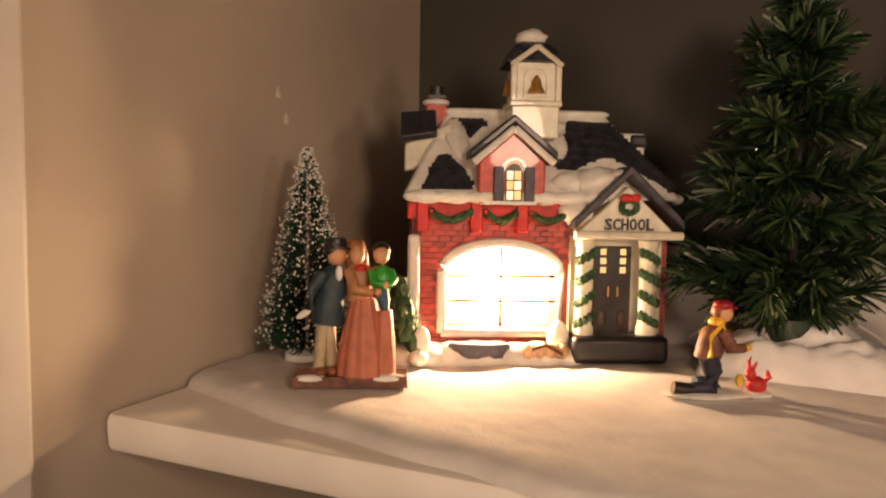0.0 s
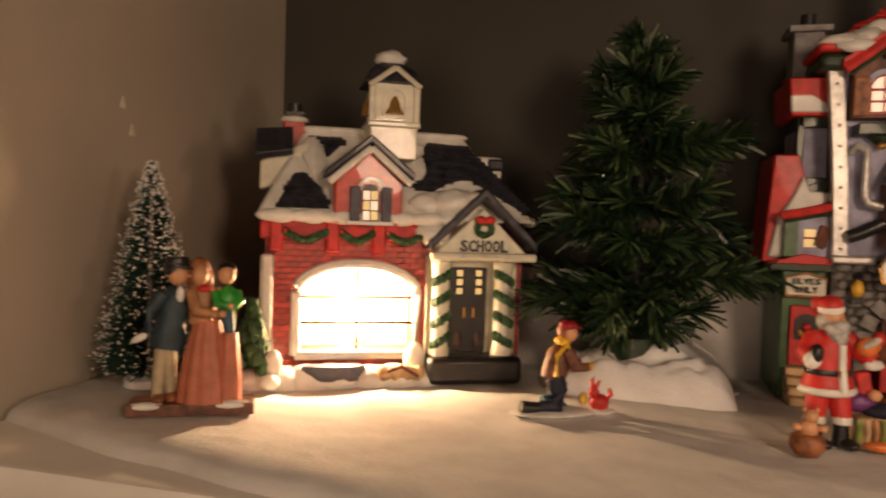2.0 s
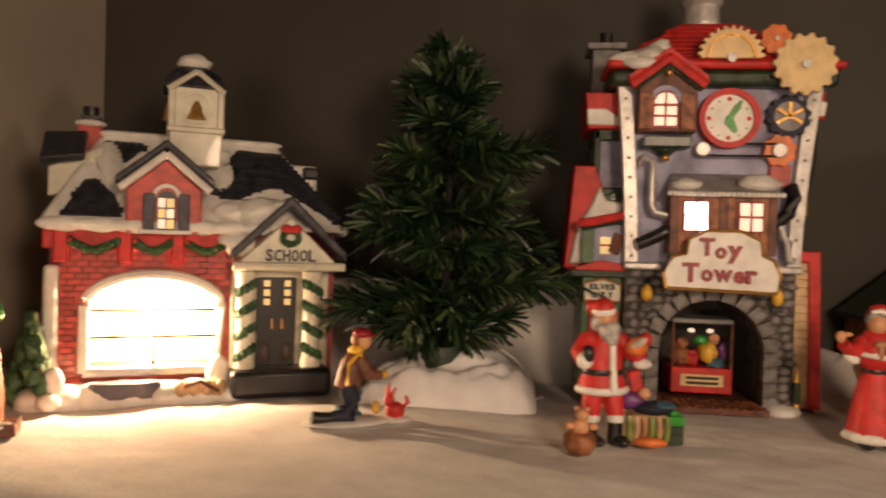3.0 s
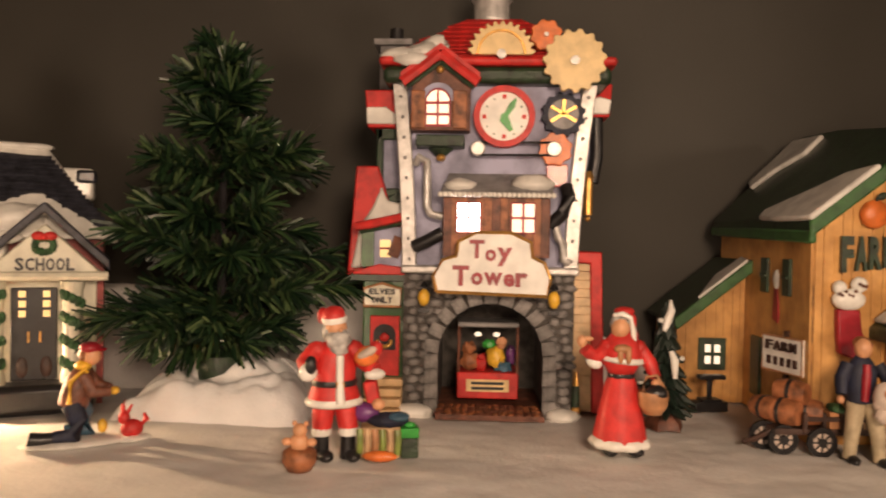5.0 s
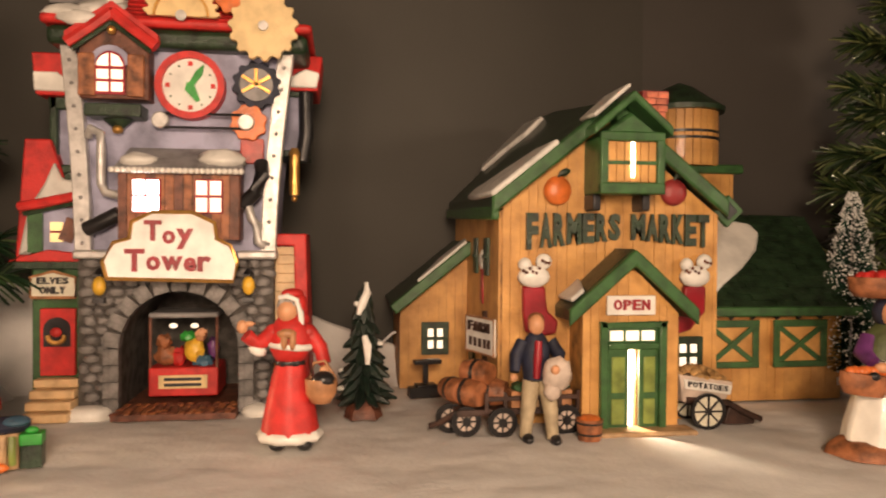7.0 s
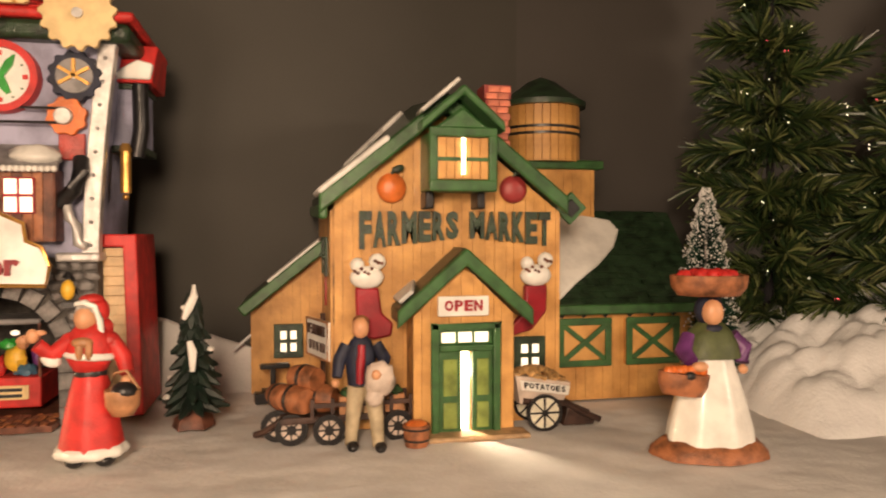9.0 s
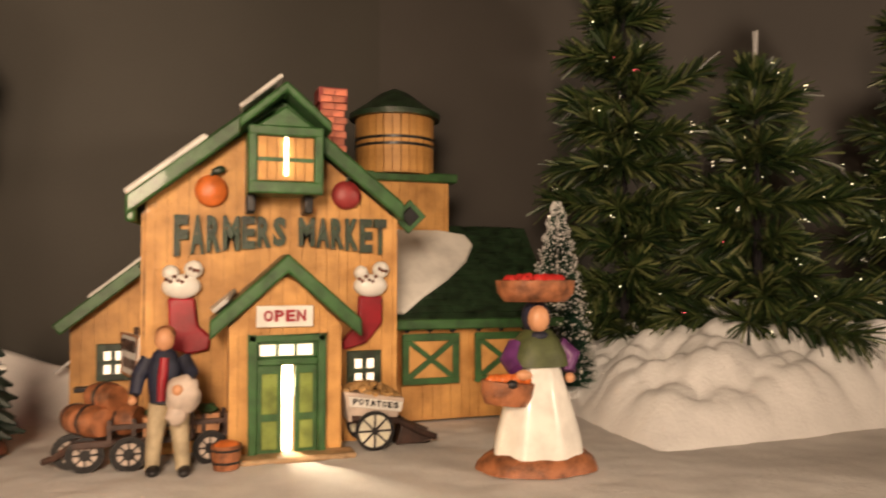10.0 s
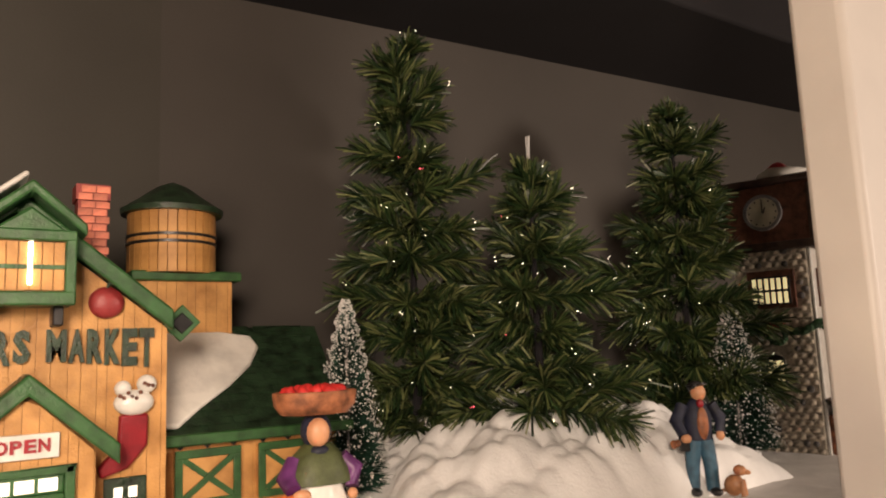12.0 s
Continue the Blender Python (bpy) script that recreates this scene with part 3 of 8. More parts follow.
def brush_tree(label, at, height, radius, seed, base=0.008, stand=None, white=0.3):
    """A bottle-brush tree: a twisted wire with a cone of bristles, flocked white."""
    t = thing("bottle_brush_tree", label, "bottle-brush tree", at, "bottle-brush trees")
    rnd = random.Random(seed)
    part("stem", Shape(SILVER).cone((0, 0, 0), (0, 0, height * 0.97), 0.0012, 0.0007, 6), t)
    part("stand", (stand or Shape(FLUFF)).lathe([(0.013, 0), (0.013, 0.004), (0.006, 0.008)], n=16, sx=1, sy=1), t, "white snowy foot")
    green, snow = ([], []), ([], [])
    for i in range(7000):
        k = rnd.random() ** 1.35
        a = rnd.uniform(0, 6.283)
        swirl = 1 + 0.13 * math.sin(a + k * 70)
        r = (radius * (1 - k) ** 0.85 + 0.0022) * rnd.uniform(0.8, 1.06) * swirl
        z = base + (height - base) * k
        d = Vector((math.cos(a), math.sin(a), 0.22 + rnd.uniform(-0.15, 0.15)))
        p = Vector((0, 0, z - 0.1 * r))
        needle(*green, p + d * r * 0.25, d, r * 0.78, 0.00055, rnd)
        if rnd.random() < white * 0.85 + 0.45 * k:
            e = p + d * r * rnd.uniform(0.93, 1.02)
            c = 0.00025 + 0.0007 * rnd.random() ** 2
            n = len(snow[0])
            u, w = Vector((-math.sin(a), math.cos(a), 0)) * c, Vector((0, 0, c))
            snow[0].extend([e - u, e - w, e + u, e + w, e + d * c, e - d * c])
            snow[1].extend([(n, n + 1, n + 4), (n + 1, n + 2, n + 4), (n + 2, n + 3, n + 4), (n + 3, n, n + 4), (n + 1, n, n + 5), (n + 2, n + 1, n + 5), (n + 3, n + 2, n + 5), (n, n + 3, n + 5)])
    part("bristles", Shape(BRISTLE).add(*green), t, "dark green bristles", smooth=180, kind="stuff")
    part("flocking", Shape(FLOCK).add(*snow), t, "white flocked snow on the tips", smooth=180, kind="stuff")
    return t


pine("dark green fibre-optic pine standing in fluffy snow", pose(0.2995, -0.122, 0.0), 0.222, 0.066, 11, low=0.041, tips=6, material=NEEDLE_DARK, shape=((0, 0.92), (0.12, 1.0), (0.45, 0.88), (0.72, 0.74), (0.86, 0.5), (1, 0.3)), count=10)
pine("tall dark green fibre-optic pine with lit tips", pose(0.898, -0.1, 0.01), 0.295, 0.052, 12, low=0.04, red=7, tips=60, shape=((0, 1.0), (0.5, 0.95), (0.8, 0.72), (0.92, 0.62), (1, 0.4)), wide=(0.0008, 0.0015), dense=1.7)
pine("shorter dark green fibre-optic pine with lit tips", pose(0.957, -0.152, 0.016), 0.2, 0.058, 13, low=0.034, red=3, tips=60, shape=((0, 1.0), (0.5, 0.9), (0.8, 0.6), (1, 0.3)), bundle=True, wide=(0.0008, 0.0015), dense=1.7)
pine("dark green fibre-optic pine with lit tips beside a clock tower", pose(1.114, -0.142, 0.01), 0.27, 0.067, 14, low=0.042, tips=60, shape=((0, 1.0), (0.35, 0.95), (0.6, 0.66), (0.85, 0.58), (1, 0.3)), count=9, wide=(0.0008, 0.0015), dense=1.7)
brush_tree("snow-flocked bottle-brush tree behind a couple", pose(0.0395, -0.229, 0.0), 0.1235, 0.027, 21)
brush_tree("snow-flocked bottle-brush tree beside a barn annex", pose(0.8365, -0.126, 0.008), 0.112, 0.021, 22)
brush_tree("snow-flocked bottle-brush tree beside a clock tower", pose(1.125, -0.172, 0.004), 0.113, 0.026, 23)


def resin_fir():
    t = thing("resin_fir", "small dark green moulded fir with snow on its boughs", "miniature fir", pose(0.55, -0.142, 0))
    part("base", Shape(BROWN).lathe([(0.010, 0), (0.009, 0.004), (0.003, 0.009)], n=12, wob=0.2, folds=5), t)
    s, w = Shape(mat("black_green_bough", (0.007, 0.017, 0.011), 0.5, 0.3, 200, 0.4)), Shape(GLAZED_SNOW)
    rnd = random.Random(5)
    for l in range(8):
        z, r = 0.008 + l * 0.0068, 0.0168 - l * 0.0018
        for b in range(11):
            a = 6.283 * b / 11 + l * 0.7 + rnd.uniform(-0.15, 0.15)
            q = r * rnd.uniform(0.75, 1.12)
            p1 = Vector((q * math.cos(a), q * math.sin(a), z + rnd.uniform(-0.0015, 0.0015)))
            s.tube([(0, 0, z + 0.008), tuple(p1 * 0.6 + Vector((0, 0, 0.4 * (z + 0.005)))), tuple(p1)], [0.003, 0.0027, 0.0007], 6)
            if rnd.random() < 0.09:
                w.ball(tuple(p1 * 0.85 + Vector((0, 0, 0.15 * z + 0.002))), (0.0022, 0.0022, 0.0014), 8, bumpy=0.3)
    s.cone((0, 0, 0.055), (0, 0, 0.068), 0.005, 0.0008, 8)
    w.tube([(0.001, -0.0035, 0.069), (0.0015, -0.005, 0.064), (-0.001, -0.0068, 0.058), (-0.003, -0.0085, 0.053)], [0.001, 0.002, 0.0022, 0.0011], 7)
    w.tube([(0.0, -0.0115, 0.043), (0.0015, -0.013, 0.038), (0.0015, -0.0145, 0.029)], [0.0014, 0.0022, 0.0012], 7)
    part("foliage", s, t)
    part("snow", w, t, "white snow patches")


resin_fir()


# ---- school house ----
def school():
    t = thing("school_house", "red brick ceramic school house with snowy roof, lit inside", "village house", pose(0.1756, -0.1544, 0, 0, 0, 27.5))
    cx = -0.0405
    s = Shape(MORTAR).span(-0.094, 0.062, 0.0205, 0.085, 0, 0.096).span(-0.094, cx - 0.034, 0.002, 0.0205, 0, 0.096).span(cx + 0.034, 0.062, 0.002, 0.0205, 0, 0.096).span(cx - 0.034, cx + 0.034, 0.002, 0.0205, 0, 0.0175)
    arc = [(cx - 0.034 * math.cos(math.pi * i / 14), 0.052 + 0.0162 * math.sin(math.pi * i / 14)) for i in range(15)]
    for (ax, az), (bx, bz) in zip(arc, arc[1:]):
        s.prism([(ax, az), (bx, bz), (bx, 0.096), (ax, 0.096)], 0.002, 0.0205)
    part("wall", s, t, "red brick walls")
    part("quoin", Shape(WHITE).span(-0.0965, -0.089, -0.0025, 0.004, 0.008, 0.074), t, "snowy white corner", 0.002)
    # snowy plinth
    s = Shape(GLAZED_SNOW)
    for i in range(22):
        s.ball((-0.097 + 0.0046 * i, -0.006 + 0.003 * math.sin(i * 1.7), 0.002), (0.012, 0.011, 0.008 + 0.0015 * math.sin(i * 2.3)), 14)
    s.ball((-0.094, -0.003, 0.016), (0.006, 0.006, 0.02), 12).ball((-0.006, -0.006, 0.012), (0.007, 0.006, 0.012), 12)
    part("snow_bank", s, t, "white glazed snow bank along the foot", smooth=180)
    part("planter", Shape(PAINTING).lathe([(0.017, 0), (0.019, 0.006), (0.0175, 0.0085)], (-0.054, -0.013, 0.003), 20, 1, 0.35), t, "dark slate window planter")
    s = Shape(TAN)
    for i in range(7):
        s.ball((-0.026 + 0.0035 * i, -0.016 + 0.001 * (i % 2), 0.007), (0.004, 0.004, 0.005), 8)
    s.use(BROWN).tube([(-0.024, -0.02, 0.009), (-0.016, -0.021, 0.012), (-0.006, -0.02, 0.006)], 0.0012, 6)
    part("log_pile", s, t, "tan log heap")
    # big arched window
    win = part("window", Shape(GLOW_SCHOOL).span(cx - 0.0338, cx + 0.0338, 0.0185, 0.02, 0.0177, 0.068), t, "glowing warm backing of the arched window")
    fr = Shape(WHITE)
    path = [(cx - 0.0355, 0.0155), (cx - 0.0355, 0.052)] + [(cx + 0.0355 * math.cos(a), 0.052 + 0.0175 * math.sin(a)) for a in [math.pi - math.pi * i / 14 for i in range(15)]] + [(cx + 0.0355, 0.0155), (cx - 0.0355, 0.0155)]
    fr.tube([(x, -0.002, z) for x, z in path], 0.0031, 8)
    part("window_frame", fr, win, "white arched frame")
    mu = Shape(BLACK).span(cx - 0.0008, cx + 0.0008, -0.0022, -0.0012, 0.019, 0.0665)
    for z in (0.0345, 0.0495):
        mu.span(cx - 0.033, cx + 0.033, -0.0022, -0.0012, z - 0.00075, z + 0.00075)
    part("glazing_bar", mu, win, "thin black glazing bars")
    # these shapes glow themselves, standing for things lit by the bulb
    sh = Shape(GLOW_SHAPE).span(cx - 0.027, cx - 0.008, 0.0165, 0.018, 0.0195, 0.031).ball((cx - 0.019, 0.017, 0.040), (0.005, 0.0008, 0.004), 12).span(cx - 0.02, cx - 0.018, 0.0165, 0.018, 0.031, 0.038).ball((cx + 0.006, 0.017, 0.026), (0.006, 0.0008, 0.007), 12)
    part("silhouette", sh, win, "faint shapes behind the pane, given a glow for the bulb's light")
    # band, pilasters, garland
    part("frieze", Shape(RED).span(-0.097, 0.001, -0.004, 0.002, 0.083, 0.0945), t, "smooth red frieze", 0.001)
    for x in (-0.088, -0.056, -0.029):
        part("pilaster", Shape(RED).span(x - 0.0035, x + 0.0035, -0.007, -0.001, 0.076, 0.0945), t, "", 0.001)
    for x0, x1 in ((-0.083, -0.06), (-0.051, -0.033), (-0.024, -0.003)):
        s = Shape(GARLAND)
        for i in range(15):
            k = i / 14
            s.ball((x0 + (x1 - x0) * k, -0.0065, 0.0875 - 0.0045 * math.sin(math.pi * k)), 0.0024, 7, bumpy=0.6)
        s.use(RED).ball((x0, -0.008, 0.088), 0.0014, 6)
        part("garland", s, t, "green garland swag")
    # roof
    e = [(-0.1, -0.008, 0.096), (0.068, -0.008, 0.096), (0.068, 0.092, 0.096), (-0.1, 0.092, 0.096)]
    p = [(-0.072, 0.036, 0.1515), (0.03, 0.036, 0.1515), (0.03, 0.052, 0.1515), (-0.072, 0.052, 0.1515)]
    part("roof", Shape(GLAZED_SNOW).add(e + p, [(3, 2, 1, 0), (4, 5, 6, 7), (0, 1, 5, 4), (1, 2, 6, 5), (2, 3, 7, 6), (3, 0, 4, 7)]), t, "snow-covered hipped roof", 0.003)
    s = Shape(GLAZED_SNOW)
    for i in range(19):
        x = -0.091 + 0.104 * i / 18
        s.ball((x, -0.0085, 0.0965), (0.009, 0.0036, 0.0036 + 0.001 * math.sin(i * 2.1)), 12)
    for i in range(7):
        s.ball((0.067, 0.004 + 0.012 * i, 0.097), (0.0036, 0.01, 0.0034), 10)
    for i in range(16):
        s.ball((-0.066 + 0.09 * i / 15, 0.037, 0.151), (0.01, 0.0045, 0.0024), 12)
    s.ball((0.004, 0.0, 0.106), (0.016, 0.008, 0.0065), 18, (48, 0, 0), 0.25).ball((-0.006, 0.02, 0.13), (0.009, 0.016, 0.004), 16, (50, 0, 0), 0.25)
    s.ball((-0.066, 0.022, 0.133), (0.008, 0.018, 0.004), 16, (50, 0, 12), 0.25).ball((-0.0195, 0.014, 0.139), (0.02, 0.008, 0.007), 16, (20, 0, 0), 0.25)
    part("roof_snow", s, t, "thick white snow along eaves and ridge", smooth=180)
    sl = Vector((0, 0.044, 0.0555)).normalized()
    nrm = Vector((0, -sl.z, sl.y))

    def front(u, v, up):
        return Vector((u, -0.008, 0.096)) + sl * v + nrm * (up + 0.0004)

    for poly in ([(-0.089, 0.006), (-0.058, 0.006), (-0.0625, 0.022), (-0.073, 0.034), (-0.079, 0.032)],
                 [(-0.074, 0.047), (-0.058, 0.047), (-0.046, 0.062), (-0.0705, 0.0635)],
                 [(-0.013, 0.026), (0.004, 0.022), (0.016, 0.03), (0.028, 0.034), (0.053, 0.014), (0.062, 0.006), (0.063, 0.012), (0.031, 0.062), (0.006, 0.064), (-0.004, 0.05)]):
        s = Shape(SHINGLE)
        s.add([front(u, v, 0.0) for u, v in poly], [tuple(range(len(poly)))])
        shingles(s, poly, front, 0.0042, 0.0036, 0.0011)
        part("shingles", s, t, "charcoal roof shingles", kind="stuff")
    # left hip face
    s = Shape(SHINGLE)
    sl2 = Vector((0.028, 0, 0.051)).normalized()

    def side(u, v, up):
        return Vector((-0.1, 0, 0.096)) + Vector((0, u, 0)) + sl2 * v + Vector((-sl2.z, 0, sl2.x)) * (up + 0.0004)

    poly = [(0.004, 0.006), (0.03, 0.006), (0.036, 0.024), (0.012, 0.024)]
    s.add([side(u, v, 0) for u, v in poly], [(3, 2, 1, 0)])
    shingles(s, poly, side, 0.0042, 0.0036, 0.0011)
    part("shingles", s, t, "charcoal roof shingles", kind="stuff")
    part("side_gable", Shape(IVORY).add([(-0.0985, 0.024, 0.112), (-0.0985, 0.055, 0.112), (-0.0985, 0.055, 0.129), (-0.0985, 0.024, 0.129), (-0.07, 0.02, 0.118), (-0.07, 0.055, 0.118), (-0.07, 0.055, 0.142), (-0.07, 0.02, 0.142)], [(0, 1, 2, 3), (7, 6, 5, 4), (0, 4, 5, 1), (1, 5, 6, 2), (2, 6, 7, 3), (3, 7, 4, 0)]), t, "ivory side dormer", 0.001)
    part("side_gable_roof", Shape(SHINGLE).slab([(-0.1015, 0.012, 0.1325), (-0.0795, 0.012, 0.136), (-0.0795, 0.03, 0.1515), (-0.1015, 0.03, 0.1495)], 0.005), t, "charcoal dormer roof", 0.001)
    part("rear_gable", Shape(GLAZED_SNOW).span(0.03, 0.056, 0.03, 0.06, 0.12, 0.139).use(SHINGLE).span(0.046, 0.0575, 0.028, 0.05, 0.13, 0.138), t, "snowy rear dormer", 0.002)
    # front dormer
    dm = part("dormer", Shape(BRICK).prism([(-0.056, 0.093), (-0.017, 0.093), (-0.017, 0.117), (-0.036, 0.134), (-0.056, 0.117)], -0.011, 0.03), t, "red brick dormer", 0.001)
    dr = Shape(SHINGLE)
    dr.prism([(-0.0615, 0.1185), (-0.036, 0.1395), (-0.0105, 0.1185), (-0.0105, 0.1235), (-0.036, 0.1445), (-0.0615, 0.1235)], -0.014, 0.03)
    part("roof", dr, dm, "charcoal dormer roof", 0.001)
    bg = Shape(WHITE)
    for sx in (-1, 1):
        bg.tube([(-0.036, -0.0145, 0.1365), (-0.036 + sx * 0.0235, -0.0145, 0.1165)], 0.0022, 8)
    bg.ring((-0.0355, -0.011, 0.1125), 0.0075, 0.002, 0.0015, 14, 0, 180).span(-0.049, -0.022, -0.0135, -0.011, 0.0925, 0.0945)
    part("bargeboard", bg, dm, "white bargeboards")
    dw = part("window", Shape(BLACK).prism([(-0.0405, 0.0945), (-0.0305, 0.0945), (-0.0305, 0.111)] + [(-0.0355 + 0.005 * math.cos(a), 0.111 + 0.0055 * math.sin(a)) for a in (0.4, 0.9, 1.57, 2.2, 2.7)] + [(-0.0405, 0.111)], -0.0122, -0.011), dm, "dark window frame")
    for i in range(2):
        for j in range(3):
            part("pane", Shape(GLOW_DIM if (i + j) % 2 else GLOW_WARM).span(-0.0398 + 0.0045 * i, -0.0361 + 0.0045 * i, -0.0127, -0.0122, 0.0955 + 0.0058 * j, 0.1004 + 0.0058 * j), t, "lit yellow pane")
    for x in (-0.0445, -0.0265):
        part("shutter", Shape(PAINTING).span(x - 0.003, x + 0.003, -0.0135, -0.011, 0.094, 0.1145), dm, "slate shutter", 0.0006)
    # bell tower
    bt = part("bell_tower", Shape(IVORY).span(-0.034, -0.005, 0.006, 0.034, 0.128, 0.1475).span(-0.0355, -0.0035, 0.0045, 0.0355, 0.147, 0.1505).prism([(-0.033, 0.15), (-0.006, 0.15), (-0.006, 0.171), (-0.0195, 0.1815), (-0.033, 0.171)], 0.0065, 0.033).span(-0.035, -0.031, 0.005, 0.0085, 0.15, 0.172).span(-0.008, -0.004, 0.005, 0.0085, 0.15, 0.172), t, "ivory bell tower", 0.0009)
    ar = Shape(IVORY).ring((-0.0195, 0.0065, 0.1635), 0.0075, 0.0015, 0.0012, 14, 0, 180).span(-0.027, -0.0255, 0.0052, 0.0065, 0.1535, 0.1635).span(-0.0135, -0.012, 0.0052, 0.0065, 0.1535, 0.1635).span(-0.027, -0.012, 0.0052, 0.0065, 0.1525, 0.154)
    part("arch", ar, bt)
    part("bell", Shape(GOLD).lathe([(0.0052, 0), (0.0048, 0.0016), (0.0032, 0.004), (0.0028, 0.007), (0.0016, 0.009), (0.0008, 0.0105)], (-0.0195, 0.0045, 0.1548), 14, 1, 0.6), bt, "small golden bell")
    part("bell", Shape(GOLD).lathe([(0.0045, 0), (0.003, 0.004), (0.0026, 0.007), (0.0008, 0.0105)], (-0.035, 0.02, 0.1548), 14, 0.6, 1), bt, "small golden bell")
    cp = Shape(SHINGLE).lathe([(0.0255, 0), (0.0225, 0.0035), (0.02, 0.008), (0.0135, 0.0125), (0.006, 0.0155)], (-0.0205, 0.021, 0.173), 4, 1, 1, (0, 0, 45))
    part("cap", cp, bt, "charcoal pyramid roof", 0.0015, 60)
    gb = Shape(IVORY)
    for sx in (-1, 1):
        gb.tube([(-0.0195, 0.0045, 0.1825), (-0.0195 + sx * 0.0155, 0.0045, 0.171)], 0.0017, 6)
    part("pediment", gb, bt)
    part("snow_cap", Shape(GLAZED_SNOW).ball((-0.0205, 0.021, 0.19), (0.0095, 0.0095, 0.0055), 16, bumpy=0.2), bt, "white snow on the top", smooth=180)
    bt.matrix_basis = Matrix.Translation((-0.001, 0, 0.0045))
    # chimney
    ch = part("chimney", Shape(BRICK).span(-0.083, -0.07, 0.034, 0.047, 0.128, 0.1495), t, "red brick chimney", 0.0008)
    part("snow_cap", Shape(GLAZED_SNOW).ball((-0.0765, 0.0405, 0.151), (0.009, 0.009, 0.003), 14), ch, "snow on the chimney", smooth=180)
    part("pot", Shape(BLACK).cone((-0.0765, 0.0405, 0.151), (-0.0765, 0.0405, 0.161), 0.0045, 0.0045, 10).span(-0.082, -0.071, 0.035, 0.046, 0.1535, 0.1555), ch, "black chimney pot")
    ch.matrix_basis = Matrix.Translation((-0.002, 0, 0.0055))
    # porch
    part("porch_wall", Shape(IVORY).span(0.001, 0.0585, 0.0, 0.02, 0.0, 0.075), t, "ivory porch wall", 0.001)
    part("porch_base", Shape(BLACK).span(0.0, 0.0575, -0.021, 0.0, 0, 0.0165), t, "black stone porch base", 0.0035)
    gable = [(0.003, 0.0725), (0.061, 0.0725), (0.061, 0.077), (0.0325, 0.1045), (0.003, 0.077)]
    part("pediment", Shape(IVORY).prism(gable, -0.0125, 0.02), t, "ivory pediment", 0.001)
    pr = Shape(SHINGLE)
    pr.prism([(-0.0005, 0.0785), (0.0325, 0.1105), (0.0655, 0.0785), (0.0655, 0.0845), (0.0325, 0.1165), (-0.0005, 0.0845)], -0.017, 0.03)
    part("porch_roof", pr, t, "charcoal porch roof", 0.001)
    part("porch_snow", Shape(GLAZED_SNOW).ball((0.016, 0.002, 0.105), (0.016, 0.014, 0.011), 18, bumpy=0.3).ball((0.004, -0.002, 0.089), (0.011, 0.01, 0.008), 16, bumpy=0.3).ball((0.029, -0.004, 0.1115), (0.007, 0.009, 0.003), 12), t, "heaped snow on the porch roof", smooth=180)
    cor = Shape(IVORY)
    cor.tube([(0.0005, -0.0155, 0.0755), (0.0645, -0.0155, 0.0755)], 0.0026, 8)
    part("cornice", cor, t, "white cornice")
    for x in (0.008, 0.0465):
        col = part("column", Shape(IVORY).lathe([(0.0062, 0), (0.0062, 0.004), (0.0052, 0.006), (0.0052, 0.051), (0.0062, 0.053), (0.0062, 0.056)], (x, -0.01, 0.0165), 18), t, "white round column")
        s = Shape(GARLAND)
        for k in range(4):
            for a in (-150, -120, -90, -60, -30):
                b = radians(a)
                s.ball((x + 0.0052 * math.cos(b), -0.01 + 0.0052 * math.sin(b), 0.0255 + 0.0125 * k + 0.0032 * math.cos(b) * (1 if x < 0.03 else -1)), (0.0024, 0.0022, 0.003), 8, bumpy=0.35)
        part("garland", s, col, "green garland wound round it")
    dr = part("door", Shape(BLACK).span(0.0155, 0.0385, -0.003, 0.0, 0.0165, 0.0685), t, "dark double door", 0.0006)
    for x in (0.0195, 0.0315):
        for j in range(3):
            part("pane", Shape(GLOW_DIM).span(x, x + 0.0034, -0.0036, -0.003, 0.0522 + 0.0055 * j, 0.0558 + 0.0055 * j), dr, "lit yellow pane")
        part("panel", Shape(DARK_WOOD).ball((x + 0.0017, -0.003, 0.024), (0.003, 0.0012, 0.006), 10), dr)
        part("handle", Shape(GOLD).span(x + (0.0045 if x < 0.025 else -0.0017), x + (0.0053 if x < 0.025 else -0.0009), -0.0045, -0.003, 0.038, 0.044), dr, "brass door pull")
    s = Shape(GARLAND)
    for k in range(14):
        a = k * 0.4488
        s.ball((0.0325 + 0.0046 * math.cos(a), -0.0145, 0.0925 + 0.004 * math.sin(a)), 0.002, 7, bumpy=0.5)
    s.use(RED).ball((0.0298, -0.0155, 0.0975), (0.0035, 0.0018, 0.0026), 8).ball((0.0355, -0.0155, 0.0975), (0.0035, 0.0018, 0.0026), 8).ball((0.0325, -0.016, 0.097), 0.0018, 8)
    part("wreath", s, t, "green wreath with a red bow")
    lettering(t, "SCHOOL", 0.0185, 0.0475, 0.0785, 0.0855, -0.0128, BLACK, bold=0.025)
    # shrub at the corner
    s = Shape(GARLAND)
    rr = random.Random(9)
    for i in range(46):
        k = rr.random()
        a = rr.uniform(0, 6.28)
        s.ball((-0.1 + 0.011 * (1 - k) * math.cos(a), -0.012 + 0.011 * (1 - k) * math.sin(a), 0.006 + 0.04 * k), (0.004, 0.004, 0.0048), 7, bumpy=0.5)
    s.use(GLAZED_SNOW).ball((-0.088, -0.018, 0.014), (0.005, 0.004, 0.008), 9).ball((-0.09, -0.021, 0.004), (0.006, 0.005, 0.005), 9)
    part("shrub", s, t, "moulded green shrub with snow")
